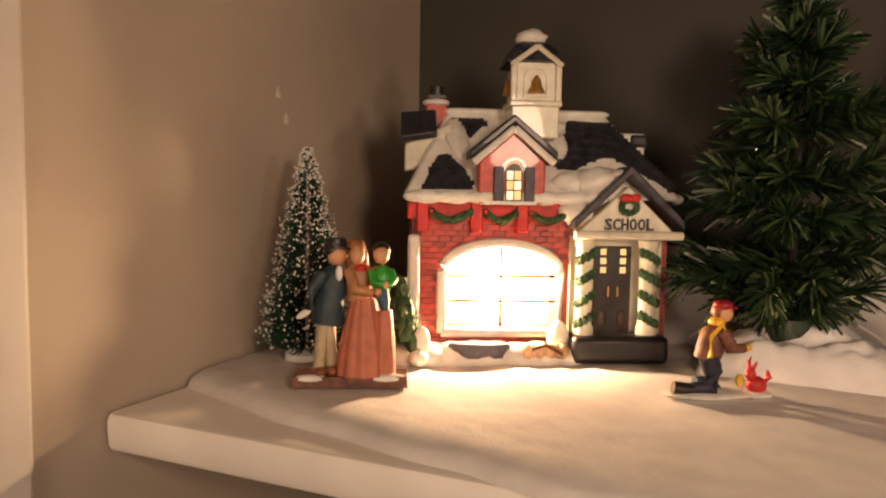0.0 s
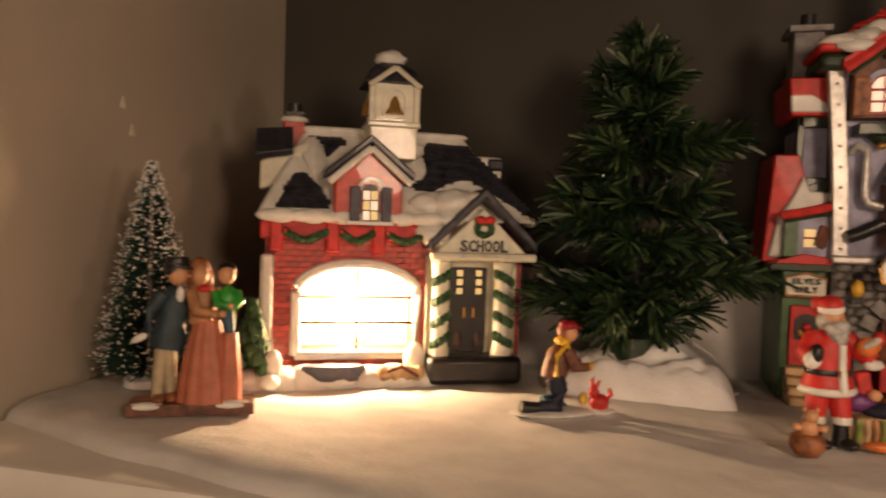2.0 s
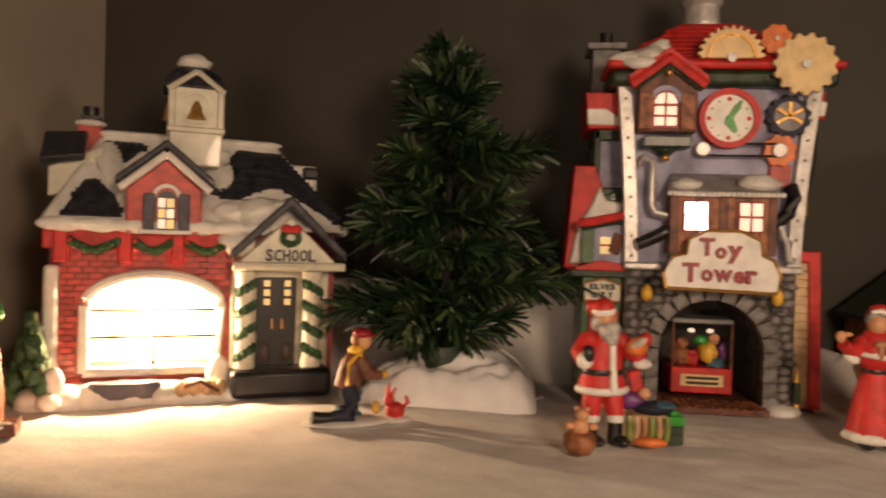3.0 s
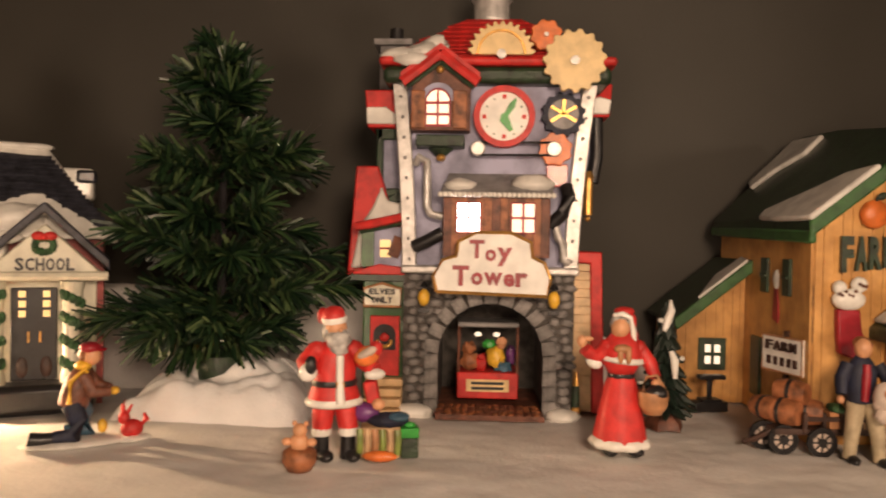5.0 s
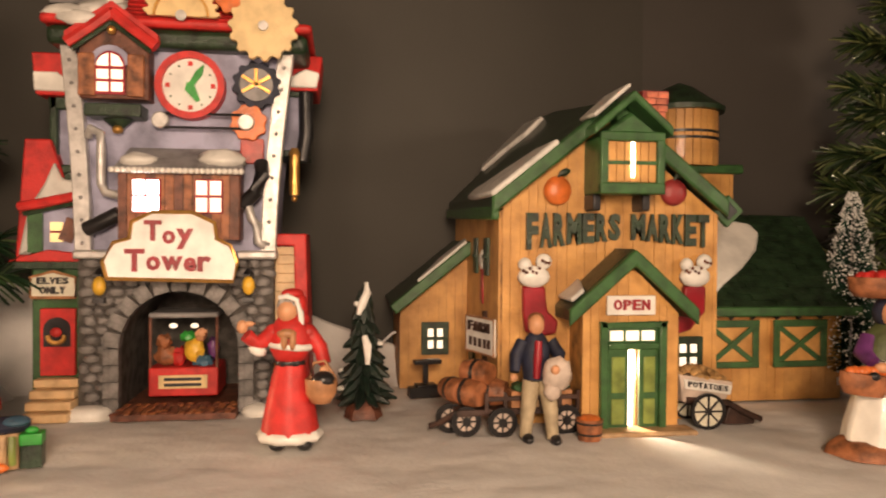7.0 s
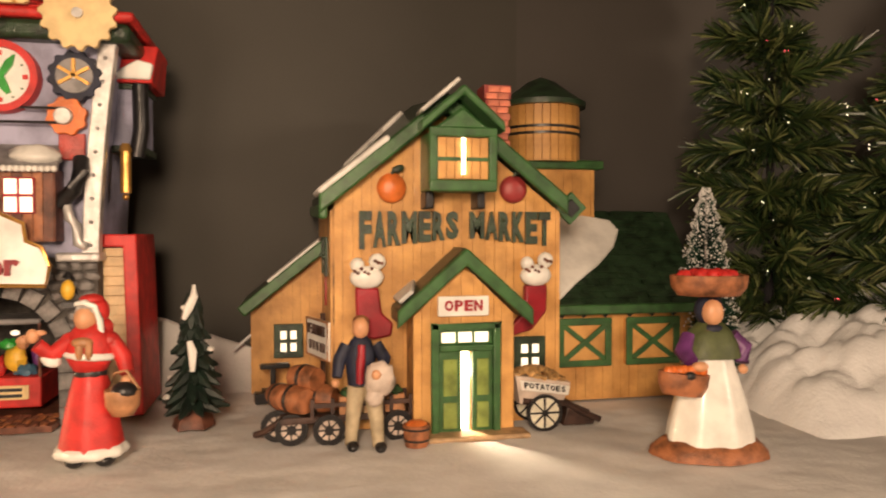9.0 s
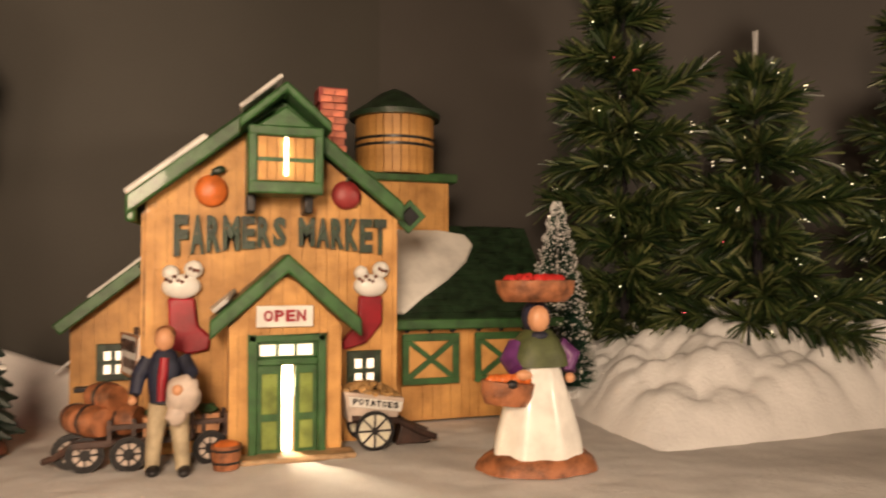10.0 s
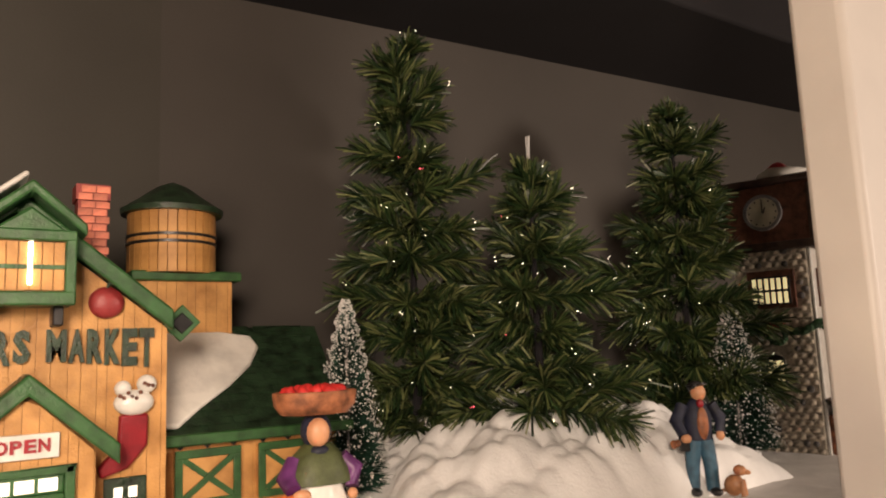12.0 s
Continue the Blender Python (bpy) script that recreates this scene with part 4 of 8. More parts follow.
    # bricks
    bw, bh = 0.0072, 0.0034
    me = Shape(BRICK).box((0, 0, 0), (bw * 0.93, 0.002, bh * 0.86)).mesh("brick")
    row, z = 0, 0.0105
    while z < 0.082:
        x = -0.0885 + (row % 2) * bw / 2
        while x < -0.002:
            inw = abs(x - cx) < 0.0385 and z < 0.052 or (((x - cx) / 0.0395) ** 2 + ((z - 0.052) / 0.0215) ** 2 < 1)
            if not inw:
                piece("brick", me, t, pose(x, 0.0015, z))
            x += bw
        z += bh
        row += 1


school()


# ---- toy tower ----
def cobbles(parent, name, mesh_list, x0, x1, z0, z1, w, h, y, keep, seed):
    """Rounded stones in courses, each an object of its own."""
    rr = random.Random(seed)
    z, row = z0, 0
    while z < z1 - h * 0.4:
        x = x0 + (row % 2) * w * 0.4
        while x < x1:
            ww = w * rr.uniform(0.8, 1.3)
            if keep(x + ww / 2, z + h / 2):
                piece(name, rr.choice(mesh_list), parent, Matrix.Translation((x + ww / 2, y, z + h / 2)) @ pose(0, 0, 0, 0, rr.uniform(-8, 8), 0) @ Matrix.Diagonal((ww / w, rr.uniform(0.8, 1.3), rr.uniform(0.85, 1.1), 1)))
            x += ww
        z += h
        row += 1


def lit_window(parent, x0, x1, z0, z1, y, cols, rows, pane, frame_mat, border=0.0015, bar=0.0008, label="lit window"):
    w = part("window", Shape(frame_mat).span(x0 - border, x1 + border, y - 0.001, y + 0.001, z0 - border, z1 + border), parent, label, 0.0004)
    pw, ph = (x1 - x0 - bar * (cols - 1)) / cols, (z1 - z0 - bar * (rows - 1)) / rows
    for i in range(cols):
        for j in range(rows):
            a, b = x0 + i * (pw + bar), z0 + j * (ph + bar)
            part("pane", Shape(pane).span(a, a + pw, y - 0.0016, y - 0.001, b, b + ph), w)
    return w


def toy_tower():
    t = thing("toy_tower", "ceramic toy workshop tower with cogs, clock and stone arch, lit inside", "village house", pose(0.455, -0.124, 0))
    arch = [(0.001 + 0.03 * math.cos(a), 0.034 + 0.03 * math.sin(a)) for a in [math.pi * i / 16 for i in range(17)]]
    # stone base round the arch
    s = Shape(STONE_JOINT).span(-0.049, -0.029, 0, 0.085, 0, 0.082).span(0.031, 0.048, 0, 0.085, 0, 0.082)
    top = arch[::-1]
    for (ax, az), (bx, bz) in zip(top, top[1:]):
        s.prism([(ax, az), (bx, bz), (bx, 0.082), (ax, 0.082)], 0, 0.085)
    s.span(-0.03, 0.032, 0.06, 0.085, 0, 0.082)
    part("base_wall", s, t, "dark stone base with an arched passage")
    part("passage_floor", Shape(BROWN).span(-0.029, 0.031, -0.016, 0.06, 0.0, 0.003), t, "brown cobbled passage floor")
    cob = [Shape(BROWN).ball((0, 0, 0), (0.0024, 0.0016, 0.001), 8, bumpy=0.3).mesh("cobble"), Shape(BROWN_MID).ball((0, 0, 0), (0.002, 0.0018, 0.001), 8, bumpy=0.3).mesh("cobble")]
    rr = random.Random(2)
    for i in range(13):
        for j in range(6):
            piece("cobble", rr.choice(cob), t, pose(-0.027 + 0.0045 * i + rr.uniform(-0.001, 0.001), -0.014 + 0.004 * j, 0.0032, 0, 0, rr.uniform(0, 90)))
    # arch stones
    for i in range(11):
        a = math.pi * (i + 0.5) / 11
        piece("arch_stone", bpy.data.meshes.get("arch_stone") or Shape(STONE).box((0, 0, 0), (0.0075, 0.006, 0.0082)).mesh("arch_stone"), t, pose(0.001 + 0.0335 * math.cos(a), -0.0005, 0.034 + 0.0335 * math.sin(a), 0, 90 - math.degrees(a), 0))
    for sx in (-1, 1):
        for j in range(4):
            piece("arch_stone", bpy.data.meshes["arch_stone"], t, pose(0.001 + sx * 0.0335, -0.0005, 0.0045 + 0.0085 * j))
    st = [Shape(STONE).ball((0, 0, 0), (0.0033, 0.0022, 0.0024), 8, bumpy=0.35).mesh("stone"), Shape(STONE).ball((0, 0, 0), (0.003, 0.0025, 0.0025), 8, (0, 20, 0), 0.4).mesh("stone")]
    cobbles(t, "stone", st, -0.049, 0.048, 0.002, 0.08, 0.0064, 0.0049, 0.0, lambda x, z: -0.047 < x < 0.0465 and (abs(x - 0.001) > 0.037 if z < 0.034 else math.hypot(x - 0.001, z - 0.034) > 0.037), 4)
    part("snow_foot", Shape(GLAZED_SNOW).ball((-0.044, -0.004, 0.001), (0.014, 0.008, 0.005), 14, bumpy=0.2), t, "snow at the foot", smooth=180)
    part("snow_foot", Shape(GLAZED_SNOW).ball((0.042, -0.004, 0.001), (0.01, 0.008, 0.004), 14, bumpy=0.2), t, "snow at the foot", smooth=180)
    # toy stall inside
    stall = part("toy_stall", Shape(RED).span(-0.018, 0.018, 0.012, 0.04, 0.006, 0.0215), t, "red toy cart in the passage", 0.0008)
    part("plaque", Shape(CREAM).span(-0.0125, 0.0125, 0.0108, 0.012, 0.0105, 0.0175), stall, "cream plaque with two dark lines")
    for z in (0.0155, 0.0125):
        part("writing_bar", Shape(BLACK).span(-0.0095, 0.0095, 0.0102, 0.0108, z - 0.0008, z + 0.0008), stall)
    part("canopy", Shape(GREY).span(-0.018, 0.018, 0.012, 0.04, 0.048, 0.051), stall, "pale canopy", 0.001)
    for x in (-0.0172, 0.0172):
        part("canopy_post", Shape(BROWN).cone((x, 0.013, 0.02), (x, 0.013, 0.049), 0.0008, 0.0008, 8), stall)
    for m, c, r in ((BROWN_MID, (-0.011, 0.02, 0.027), (0.0055, 0.004, 0.006)), (BROWN_MID, (-0.011, 0.018, 0.035), (0.004, 0.0035, 0.004)), (RED, (-0.004, 0.02, 0.026), (0.004, 0.003, 0.005)), (YELLOW, (0.005, 0.018, 0.03), (0.0055, 0.004, 0.006)), (JEANS, (0.009, 0.018, 0.024), (0.005, 0.004, 0.004)), (GREEN_BRIGHT, (0.001, 0.02, 0.037), (0.004, 0.003, 0.003)), (SKIN, (0.008, 0.018, 0.038), (0.0032, 0.003, 0.0034)), (PURPLE, (0.014, 0.022, 0.03), (0.003, 0.003, 0.006))):
        part("toy", Shape(m).ball(c, r, 14, bumpy=0.55), stall, "moulded toy figure shape")
    for x in (-0.006, 0.005):
        part("bulb", Shape(GLOW_WARM).ball((x, 0.016, 0.0435), (0.0022, 0.0016, 0.0014), 10), stall, "small lit bulb")
    # flared body
    def wall_x(z, side):
        k = (z - 0.082) / 0.106
        return -0.046 - 0.007 * k ** 1.6 if side < 0 else 0.0455 + 0.009 * k ** 1.6
    s = Shape(BLUE_GREY)
    zs = [0.082 + 0.106 * i / 10 for i in range(11)]
    for y in (0.002, 0.08):
        s.add([(wall_x(z, sd), y, z) for z in zs for sd in (-1, 1)], [(2 * i, 2 * i + 1, 2 * i + 3, 2 * i + 2) for i in range(10)])
    for sd in (-1, 1):
        s.add([(wall_x(z, sd), y, z) for z in zs for y in (0.002, 0.08)], [(2 * i, 2 * i + 1, 2 * i + 3, 2 * i + 2) for i in range(10)])
    part("body", s, t, "blue-grey flared tower body")
    for sd in (-1, 1):
        col = part("corner_strip", Shape(SILVER).prism([(wall_x(z, sd) - 0.004, z) for z in zs] + [(wall_x(z, sd) + 0.004, z) for z in zs[::-1]], -0.003, 0.004), t, "riveted silver corner strip", 0.0006)
        for i in range(9):
            z = 0.088 + 0.0115 * i
            piece("rivet", bpy.data.meshes.get("rivet") or Shape(GREY).ball((0, 0, 0), (0.001, 0.0007, 0.001), 8).mesh("rivet"), col, pose(wall_x(z, sd), -0.0032, z))
    for x0, x1 in ((-0.0505, -0.028), (0.03, 0.05)):
        part("ledge", Shape(SILVER).span(x0, x1, -0.005, 0.01, 0.08, 0.0845), t, "pale stone ledge", 0.0012)
    # eaves and roof
    part("eave", Shape(GREEN_DARK).span(-0.062, 0.0655, -0.008, 0.09, 0.187, 0.1965), t, "dark green eave", 0.003)
    part("eave_trim", Shape(RED).span(-0.064, 0.068, -0.0105, 0.092, 0.1965, 0.2015), t, "red eave trim", 0.002)
    def ring_at(w, d, z):
        return [(-w + 0.001, 0.04 - d, z), (w + 0.001, 0.04 - d, z), (w + 0.001, 0.04 + d, z), (-w + 0.001, 0.04 + d, z)]
    lev = [ring_at(0.061, 0.048, 0.2015), ring_at(0.047, 0.037, 0.2105), ring_at(0.031, 0.025, 0.2215), ring_at(0.016, 0.014, 0.2325)]
    v = [p for q in lev for p in q]
    part("roof", Shape(RED).add(v, [(4 * l + i, 4 * l + (i + 1) % 4, 4 * l + 4 + (i + 1) % 4, 4 * l + 4 + i) for l in range(3) for i in range(4)] + [(12, 13, 14, 15)]), t, "red shingled bell-shaped roof", 0.001, 20)
    s = Shape(RED)
    for l in range(3):
        a, b = [Vector(p) for p in lev[l][:2]], [Vector(p) for p in lev[l + 1][:2]]
        nrm = (a[1] - a[0]).cross(b[0] - a[0]).normalized()
        def face(u, q, up, a=a, b=b, nrm=nrm):
            lo, hi = a[0].lerp(b[0], q), a[1].lerp(b[1], q)
            return lo.lerp(hi, u) + nrm * up
        w = 0.005 / (a[1] - a[0]).length
        shingles(s, [(0.0, 0.0), (1.0, 0.0), (1.0, 1.0), (0.0, 1.0)], face, w, 0.34, 0.0009)
    part("shingles", s, t, "red roof shingles", kind="stuff")
    part("roof_snow", Shape(GREY_WHITE).ball((-0.04, 0.004, 0.2045), (0.017, 0.014, 0.006), 18, (0, -14, 0), 0.35).ball((-0.05, -0.004, 0.2025), (0.014, 0.009, 0.0045), 16, bumpy=0.3).ball((-0.036, 0.003, 0.209), (0.011, 0.009, 0.005), 16, (0, -25, 0), 0.3).ball((-0.046, -0.0105, 0.1995), (0.01, 0.003, 0.004), 14, bumpy=0.3), t, "grey-white snow on the roof", smooth=180)
    part("jar", Shape(SILVER).lathe([(0.013, 0), (0.0135, 0.002), (0.011, 0.003), (0.011, 0.014), (0.013, 0.016), (0.0125, 0.019), (0.0105, 0.02), (0.0105, 0.032)], (-0.001, 0.04, 0.232), 24, wob=0.05, folds=12), t, "silver ribbed finial drum")
    ch = part("chimney", Shape(GREY).span(-0.067, -0.05, 0.03, 0.05, 0.17, 0.206).span(-0.0705, -0.0465, 0.026, 0.054, 0.2055, 0.2095), t, "grey brick chimney", 0.0006)
    part("pot", Shape(BLACK).cone((-0.058, 0.04, 0.209), (-0.058, 0.04, 0.2185), 0.0042, 0.0042, 12), ch, "black chimney pot")
    ch.matrix_basis = Matrix.Translation((-0.002, 0, 0.0115))
    # dormer
    d = part("dormer", Shape(BROWN).prism([(-0.0455, 0.16), (-0.0125, 0.16), (-0.0125, 0.186), (-0.029, 0.198), (-0.0455, 0.186)], -0.009, 0.01), t, "brown wooden dormer", 0.0006)
    s = Shape(RED)
    for sx in (-1, 1):
        s.tube([(-0.0295, -0.0105, 0.2025), (-0.0295 + sx * 0.01, -0.0105, 0.1945), (-0.0295 + sx * 0.021, -0.0105, 0.1865)], 0.0033, 8)
    s.prism([(-0.0515, 0.1885), (-0.0295, 0.2045), (-0.0075, 0.1885), (-0.0075, 0.192), (-0.0295, 0.208), (-0.0515, 0.192)], -0.012, 0.01)
    part("roof", s, d, "curved red dormer roof")
    s = Shape(GREEN_DARK)
    for sx in (-1, 1):
        s.tube([(-0.0295, -0.0115, 0.1975), (-0.0295 + sx * 0.0185, -0.0115, 0.1835)], 0.0013, 6)
    part("bargeboard", s, d, "dark green bargeboard")
    part("knob", Shape(GOLD).ball((-0.0295, -0.0115, 0.1935), 0.0022, 10), d, "gold knob")
    part("arch_stone_ring", Shape(BLUE_GREY).ring((-0.0305, -0.009, 0.1765), 0.0098, 0.0028, 0.002, 16, 0, 180), d, "blue-grey window arch")
    part("window", Shape(RED_DEEP).prism([(-0.0375, 0.162), (-0.0235, 0.162), (-0.0235, 0.1765)] + [(-0.0305 + 0.007 * math.cos(a), 0.1765 + 0.007 * math.sin(a)) for a in (0.4, 0.8, 1.2, 1.57, 1.95, 2.35, 2.75)] + [(-0.0375, 0.1765)], -0.0105, -0.009), d, "red arched window frame")
    for i in range(2):
        for j in range(2):
            part("pane", Shape(GLOW_WARM).span(-0.0367 + 0.0068 * i, -0.0313 + 0.0068 * i, -0.0111, -0.0105, 0.1634 + 0.0062 * j, 0.168 + 0.0062 * j), d, "lit pane")
        part("pane", Shape(GLOW_WARM).prism([(-0.0313, 0.176), (-0.0313, 0.1822), (-0.0345, 0.181), (-0.0367, 0.1775), (-0.0367, 0.176)] if not i else [(-0.0299, 0.176), (-0.0245, 0.176), (-0.0245, 0.1775), (-0.0267, 0.181), (-0.0299, 0.1822)], -0.0111, -0.0105), d, "lit pane")
    for x in (-0.0415, -0.0183):
        part("shutter", Shape(BROWN_MID).span(x - 0.004, x + 0.004, -0.0115, -0.009, 0.161, 0.182), d, "brown wooden shutter", 0.0006)
    part("sill", Shape(GREEN_DARK).span(-0.0425, -0.0155, -0.012, 0.004, 0.151, 0.1575).lathe([(0.002, -0.005), (0.008, 0.0)], (-0.029, -0.002, 0.151), 12, 1, 0.6), t, "dark green window box", 0.0008)
    part("knob", Shape(GOLD).ball((-0.0288, -0.004, 0.1455), (0.0028, 0.0028, 0.0022), 10), t, "gold drop knob")
    # clock
    c = part("clock", Shape(WHITE).disc((0.0065, 0.0025, 0.169), 0.0148, 0.006, 36), t, "white clock face")
    part("rim", Shape(RED).ring((0.0065, 0.0025, 0.169), 0.0172, 0.0034, 0.0085, 36), c, "red clock rim")
    for i in range(12):
        a = i * math.pi / 6
        part("hour_mark", Shape(RED if i % 3 == 0 else GREEN).box((0.0065 + 0.0112 * math.cos(a), -0.0037, 0.169 + 0.0112 * math.sin(a)), (0.0022 if i % 3 == 0 else 0.0009, 0.0006, 0.0022 if i % 3 == 0 else 0.0009)), c)
    part("clock_hand", Shape(GREEN_BRIGHT).prism([(0.005, 0.168), (0.0075, 0.1675), (0.0125, 0.1745), (0.0135, 0.1795), (0.0095, 0.1765)], -0.0052, -0.0038), c, "green minute hand")
    part("clock_hand", Shape(GREEN_BRIGHT).prism([(0.004, 0.1665), (0.0095, 0.1605), (0.0115, 0.1615), (0.0085, 0.1695), (0.005, 0.1705)], -0.005, -0.0036), c, "green hour hand")
    # cogs
    def cog(x, z, r, n, m, y, label, half=False):
        g = part("cog", Shape(m).disc((x, y, z), r, 0.003, 24, n, r * 0.13, half), t, label, 0.0004)
        part("boss", Shape(SILVER).disc((x, y - 0.003, z), r * 0.16, 0.0015, 14), g, "silver boss")
        return g
    cog(0.044, 0.198, 0.0155, 15, CREAM, -0.0115, "cream cog")
    cog(0.0285, 0.2125, 0.0078, 8, ORANGE, -0.0095, "orange cog")
    cog(0.004, 0.2015, 0.0165, 13, CREAM, -0.0105, "golden half cog", True)
    part("arc", Shape(GOLD).ring((0.004, -0.0135, 0.2015), 0.0135, 0.0012, 0.0012, 18, 0, 180), t, "gilt arc line")
    b = cog(0.0395, 0.1705, 0.0112, 12, NAVY, -0.001, "dark blue cog")
    part("rim", Shape(GREY).disc((0.0395, -0.004, 0.1705), 0.0085, 0.0008, 20), b)
    for a in (90, 210, 330, 30, 150):
        part("spoke", Shape(GOLD).box((0.0395 + 0.004 * math.cos(radians(a)), -0.0055, 0.1705 + 0.004 * math.sin(radians(a))), (0.008, 0.0012, 0.0016), (0, -a, 0)), b, "gold spoke")
    cog(0.0355, 0.151, 0.0085, 8, ORANGE, -0.001, "orange cog")
    part("belt", Shape(BLACK).tube([(-0.008, -0.005, 0.1542), (0.034, -0.005, 0.1545), (0.0375, -0.005, 0.151), (0.034, -0.005, 0.1475), (-0.008, -0.005, 0.1472), (-0.0115, -0.005, 0.1507), (-0.008, -0.005, 0.1542)], 0.0007, 6), t, "black drive belt")
    for x in (-0.008, 0.0345):
        part("pulley", Shape(SILVER).disc((x, -0.003, 0.1508), 0.0042, 0.0035, 18), t, "silver pulley", 0.0006)
    # balcony
    bal = part("balcony", Shape(BROWN).span(-0.0265, 0.0325, -0.012, 0.003, 0.09, 0.1245), t, "brown wooden balcony box", 0.0006)
    for i in range(13):
        part("board", Shape(BROWN_MID if i % 3 else BROWN).span(-0.0262 + 0.0045 * i, -0.0222 + 0.0045 * i, -0.0128, -0.012, 0.09, 0.124), bal)
    part("roof", Shape(GREY).slab([(-0.0285, -0.0165, 0.1245), (0.035, -0.0165, 0.1245), (0.031, 0.003, 0.138), (-0.0245, 0.003, 0.138)], 0.0025), bal, "grey balcony roof", 0.0008)
    s = Shape(WHITE)
    for i in range(24):
        s.ball((-0.028 + 0.00268 * i, -0.0172, 0.1242), 0.0016, 7)
    s.use(GREY_WHITE).ball((-0.018, -0.009, 0.1295), (0.0095, 0.006, 0.004), 14, bumpy=0.3).ball((0.0235, -0.008, 0.131), (0.0115, 0.007, 0.0055), 14, bumpy=0.3)
    part("trim_snow", s, bal, "scalloped white trim and snow", smooth=180)
    lit_window(bal, -0.0185, -0.0065, 0.104, 0.1195, -0.0135, 2, 2, GLOW_HOT, RED_DEEP, 0.0008, 0.0011, "brightly lit window")
    lit_window(bal, 0.0115, 0.0235, 0.104, 0.1195, -0.0135, 2, 2, GLOW_WARM, RED_DEEP, 0.0008, 0.0015, "lit window")
    # name sign
    out = [(-0.029, 0.071), (0.0305, 0.0695), (0.0325, 0.079), (0.029, 0.0875), (0.0225, 0.0905), (0.0215, 0.0985), (0.011, 0.1035), (-0.008, 0.1035), (-0.0175, 0.0985), (-0.0185, 0.0905), (-0.026, 0.0885), (-0.031, 0.0795)]
    sg = part("sign", Shape(WHITE).prism(out, -0.021, -0.017), t, "white shaped name board", 0.0008)
    part("border", Shape(GOLD).tube([(x, -0.021, z) for x, z in out + out[:1]], 0.001, 6), sg, "gilt border")
    it = []
    for ch, x0, x1, z0, z1 in (("T", -0.0135, -0.0055, 0.0895, 0.0995), ("o", -0.005, 0.001, 0.088, 0.0945), ("y", 0.0015, 0.0095, 0.0855, 0.0955), ("T", -0.0225, -0.0135, 0.0745, 0.0855), ("o", -0.0125, -0.006, 0.075, 0.082), ("w", -0.0055, 0.0045, 0.075, 0.082), ("e", 0.005, 0.011, 0.0745, 0.0815), ("r", 0.0115, 0.018, 0.0745, 0.082)):
        it.append((ch, x0 + 0.002, x1 + 0.002, z0, z1))
    s = Shape(RED_DEEP)
    v, f = glyphs(it, bold=0.035)
    s.add([(p[0], p[1] - 0.0212, p[2]) for p in v], f)
    part("lettering", s, sg, "red lettering that reads Toy Tower")
    # lanterns and pipes
    for x in (-0.037, 0.036):
        ln = part("lantern", Shape(BLACK).span(x - 0.001, x + 0.001, -0.006, 0.002, 0.071, 0.0735).cone((x, -0.006, 0.0725), (x, -0.006, 0.0755), 0.003, 0.0008, 8).span(x - 0.003, x + 0.003, -0.0075, -0.0045, 0.058, 0.0605), t, "black wall lantern")
        part("lamp_glass", Shape(YELLOW).ball((x, -0.0062, 0.0665), (0.0033, 0.003, 0.005), 12), ln, "yellow painted lantern glass")
    for pts, r, m, lab in (([(-0.043, -0.003, 0.142), (-0.041, -0.006, 0.1455), (-0.0365, -0.006, 0.143), (-0.036, -0.006, 0.135), (-0.036, -0.006, 0.118), (-0.034, -0.006, 0.1135), (-0.027, -0.006, 0.112)], 0.0023, SILVER, "silver steam pipe"),
                           ([(0.031, -0.006, 0.108), (0.036, -0.007, 0.108), (0.0375, -0.007, 0.101), (0.0405, -0.007, 0.098), (0.0405, -0.006, 0.089), (0.044, -0.005, 0.0875)], 0.0023, SILVER, "silver steam pipe"),
                           ([(-0.043, -0.006, 0.095), (-0.036, -0.008, 0.098), (-0.027, -0.008, 0.103)], 0.0038, BLACK, "black chute"),
                           ([(0.033, -0.006, 0.108), (0.04, -0.009, 0.115), (0.043, -0.008, 0.124), (0.042, -0.004, 0.13)], 0.0038, BLACK, "black bent chute"),
                           ([(0.061, 0.03, 0.135), (0.0635, 0.03, 0.15), (0.063, 0.03, 0.175), (0.06, 0.03, 0.185)], 0.0042, BLACK, "black side pipe")):
        part("pipe", Shape(m).tube(pts, r, 10), t, lab)
    part("side_lamp", Shape(GOLD).cone((0.0575, 0.02, 0.115), (0.0575, 0.02, 0.137), 0.0028, 0.0028, 12).cone((0.0575, 0.02, 0.137), (0.0575, 0.02, 0.141), 0.0035, 0.002, 12).ball((0.0575, 0.02, 0.113), 0.0018, 8), t, "brass side lamp")
    part("brick_patch", Shape(BRICK).span(0.031, 0.043, -0.0006, 0.002, 0.13, 0.143), t, "small red brick patch", 0.0004)
    # right upper bay
    part("side_bay", Shape(BLUE_GREY).span(0.053, 0.069, 0.03, 0.062, 0.14, 0.172).use(GREEN_DARK).span(0.052, 0.0705, 0.028, 0.064, 0.137, 0.141).span(0.052, 0.0705, 0.028, 0.064, 0.171, 0.1745), t, "blue side bay with green bands", 0.0008).matrix_basis = Matrix.Translation((-0.005, 0, 0))
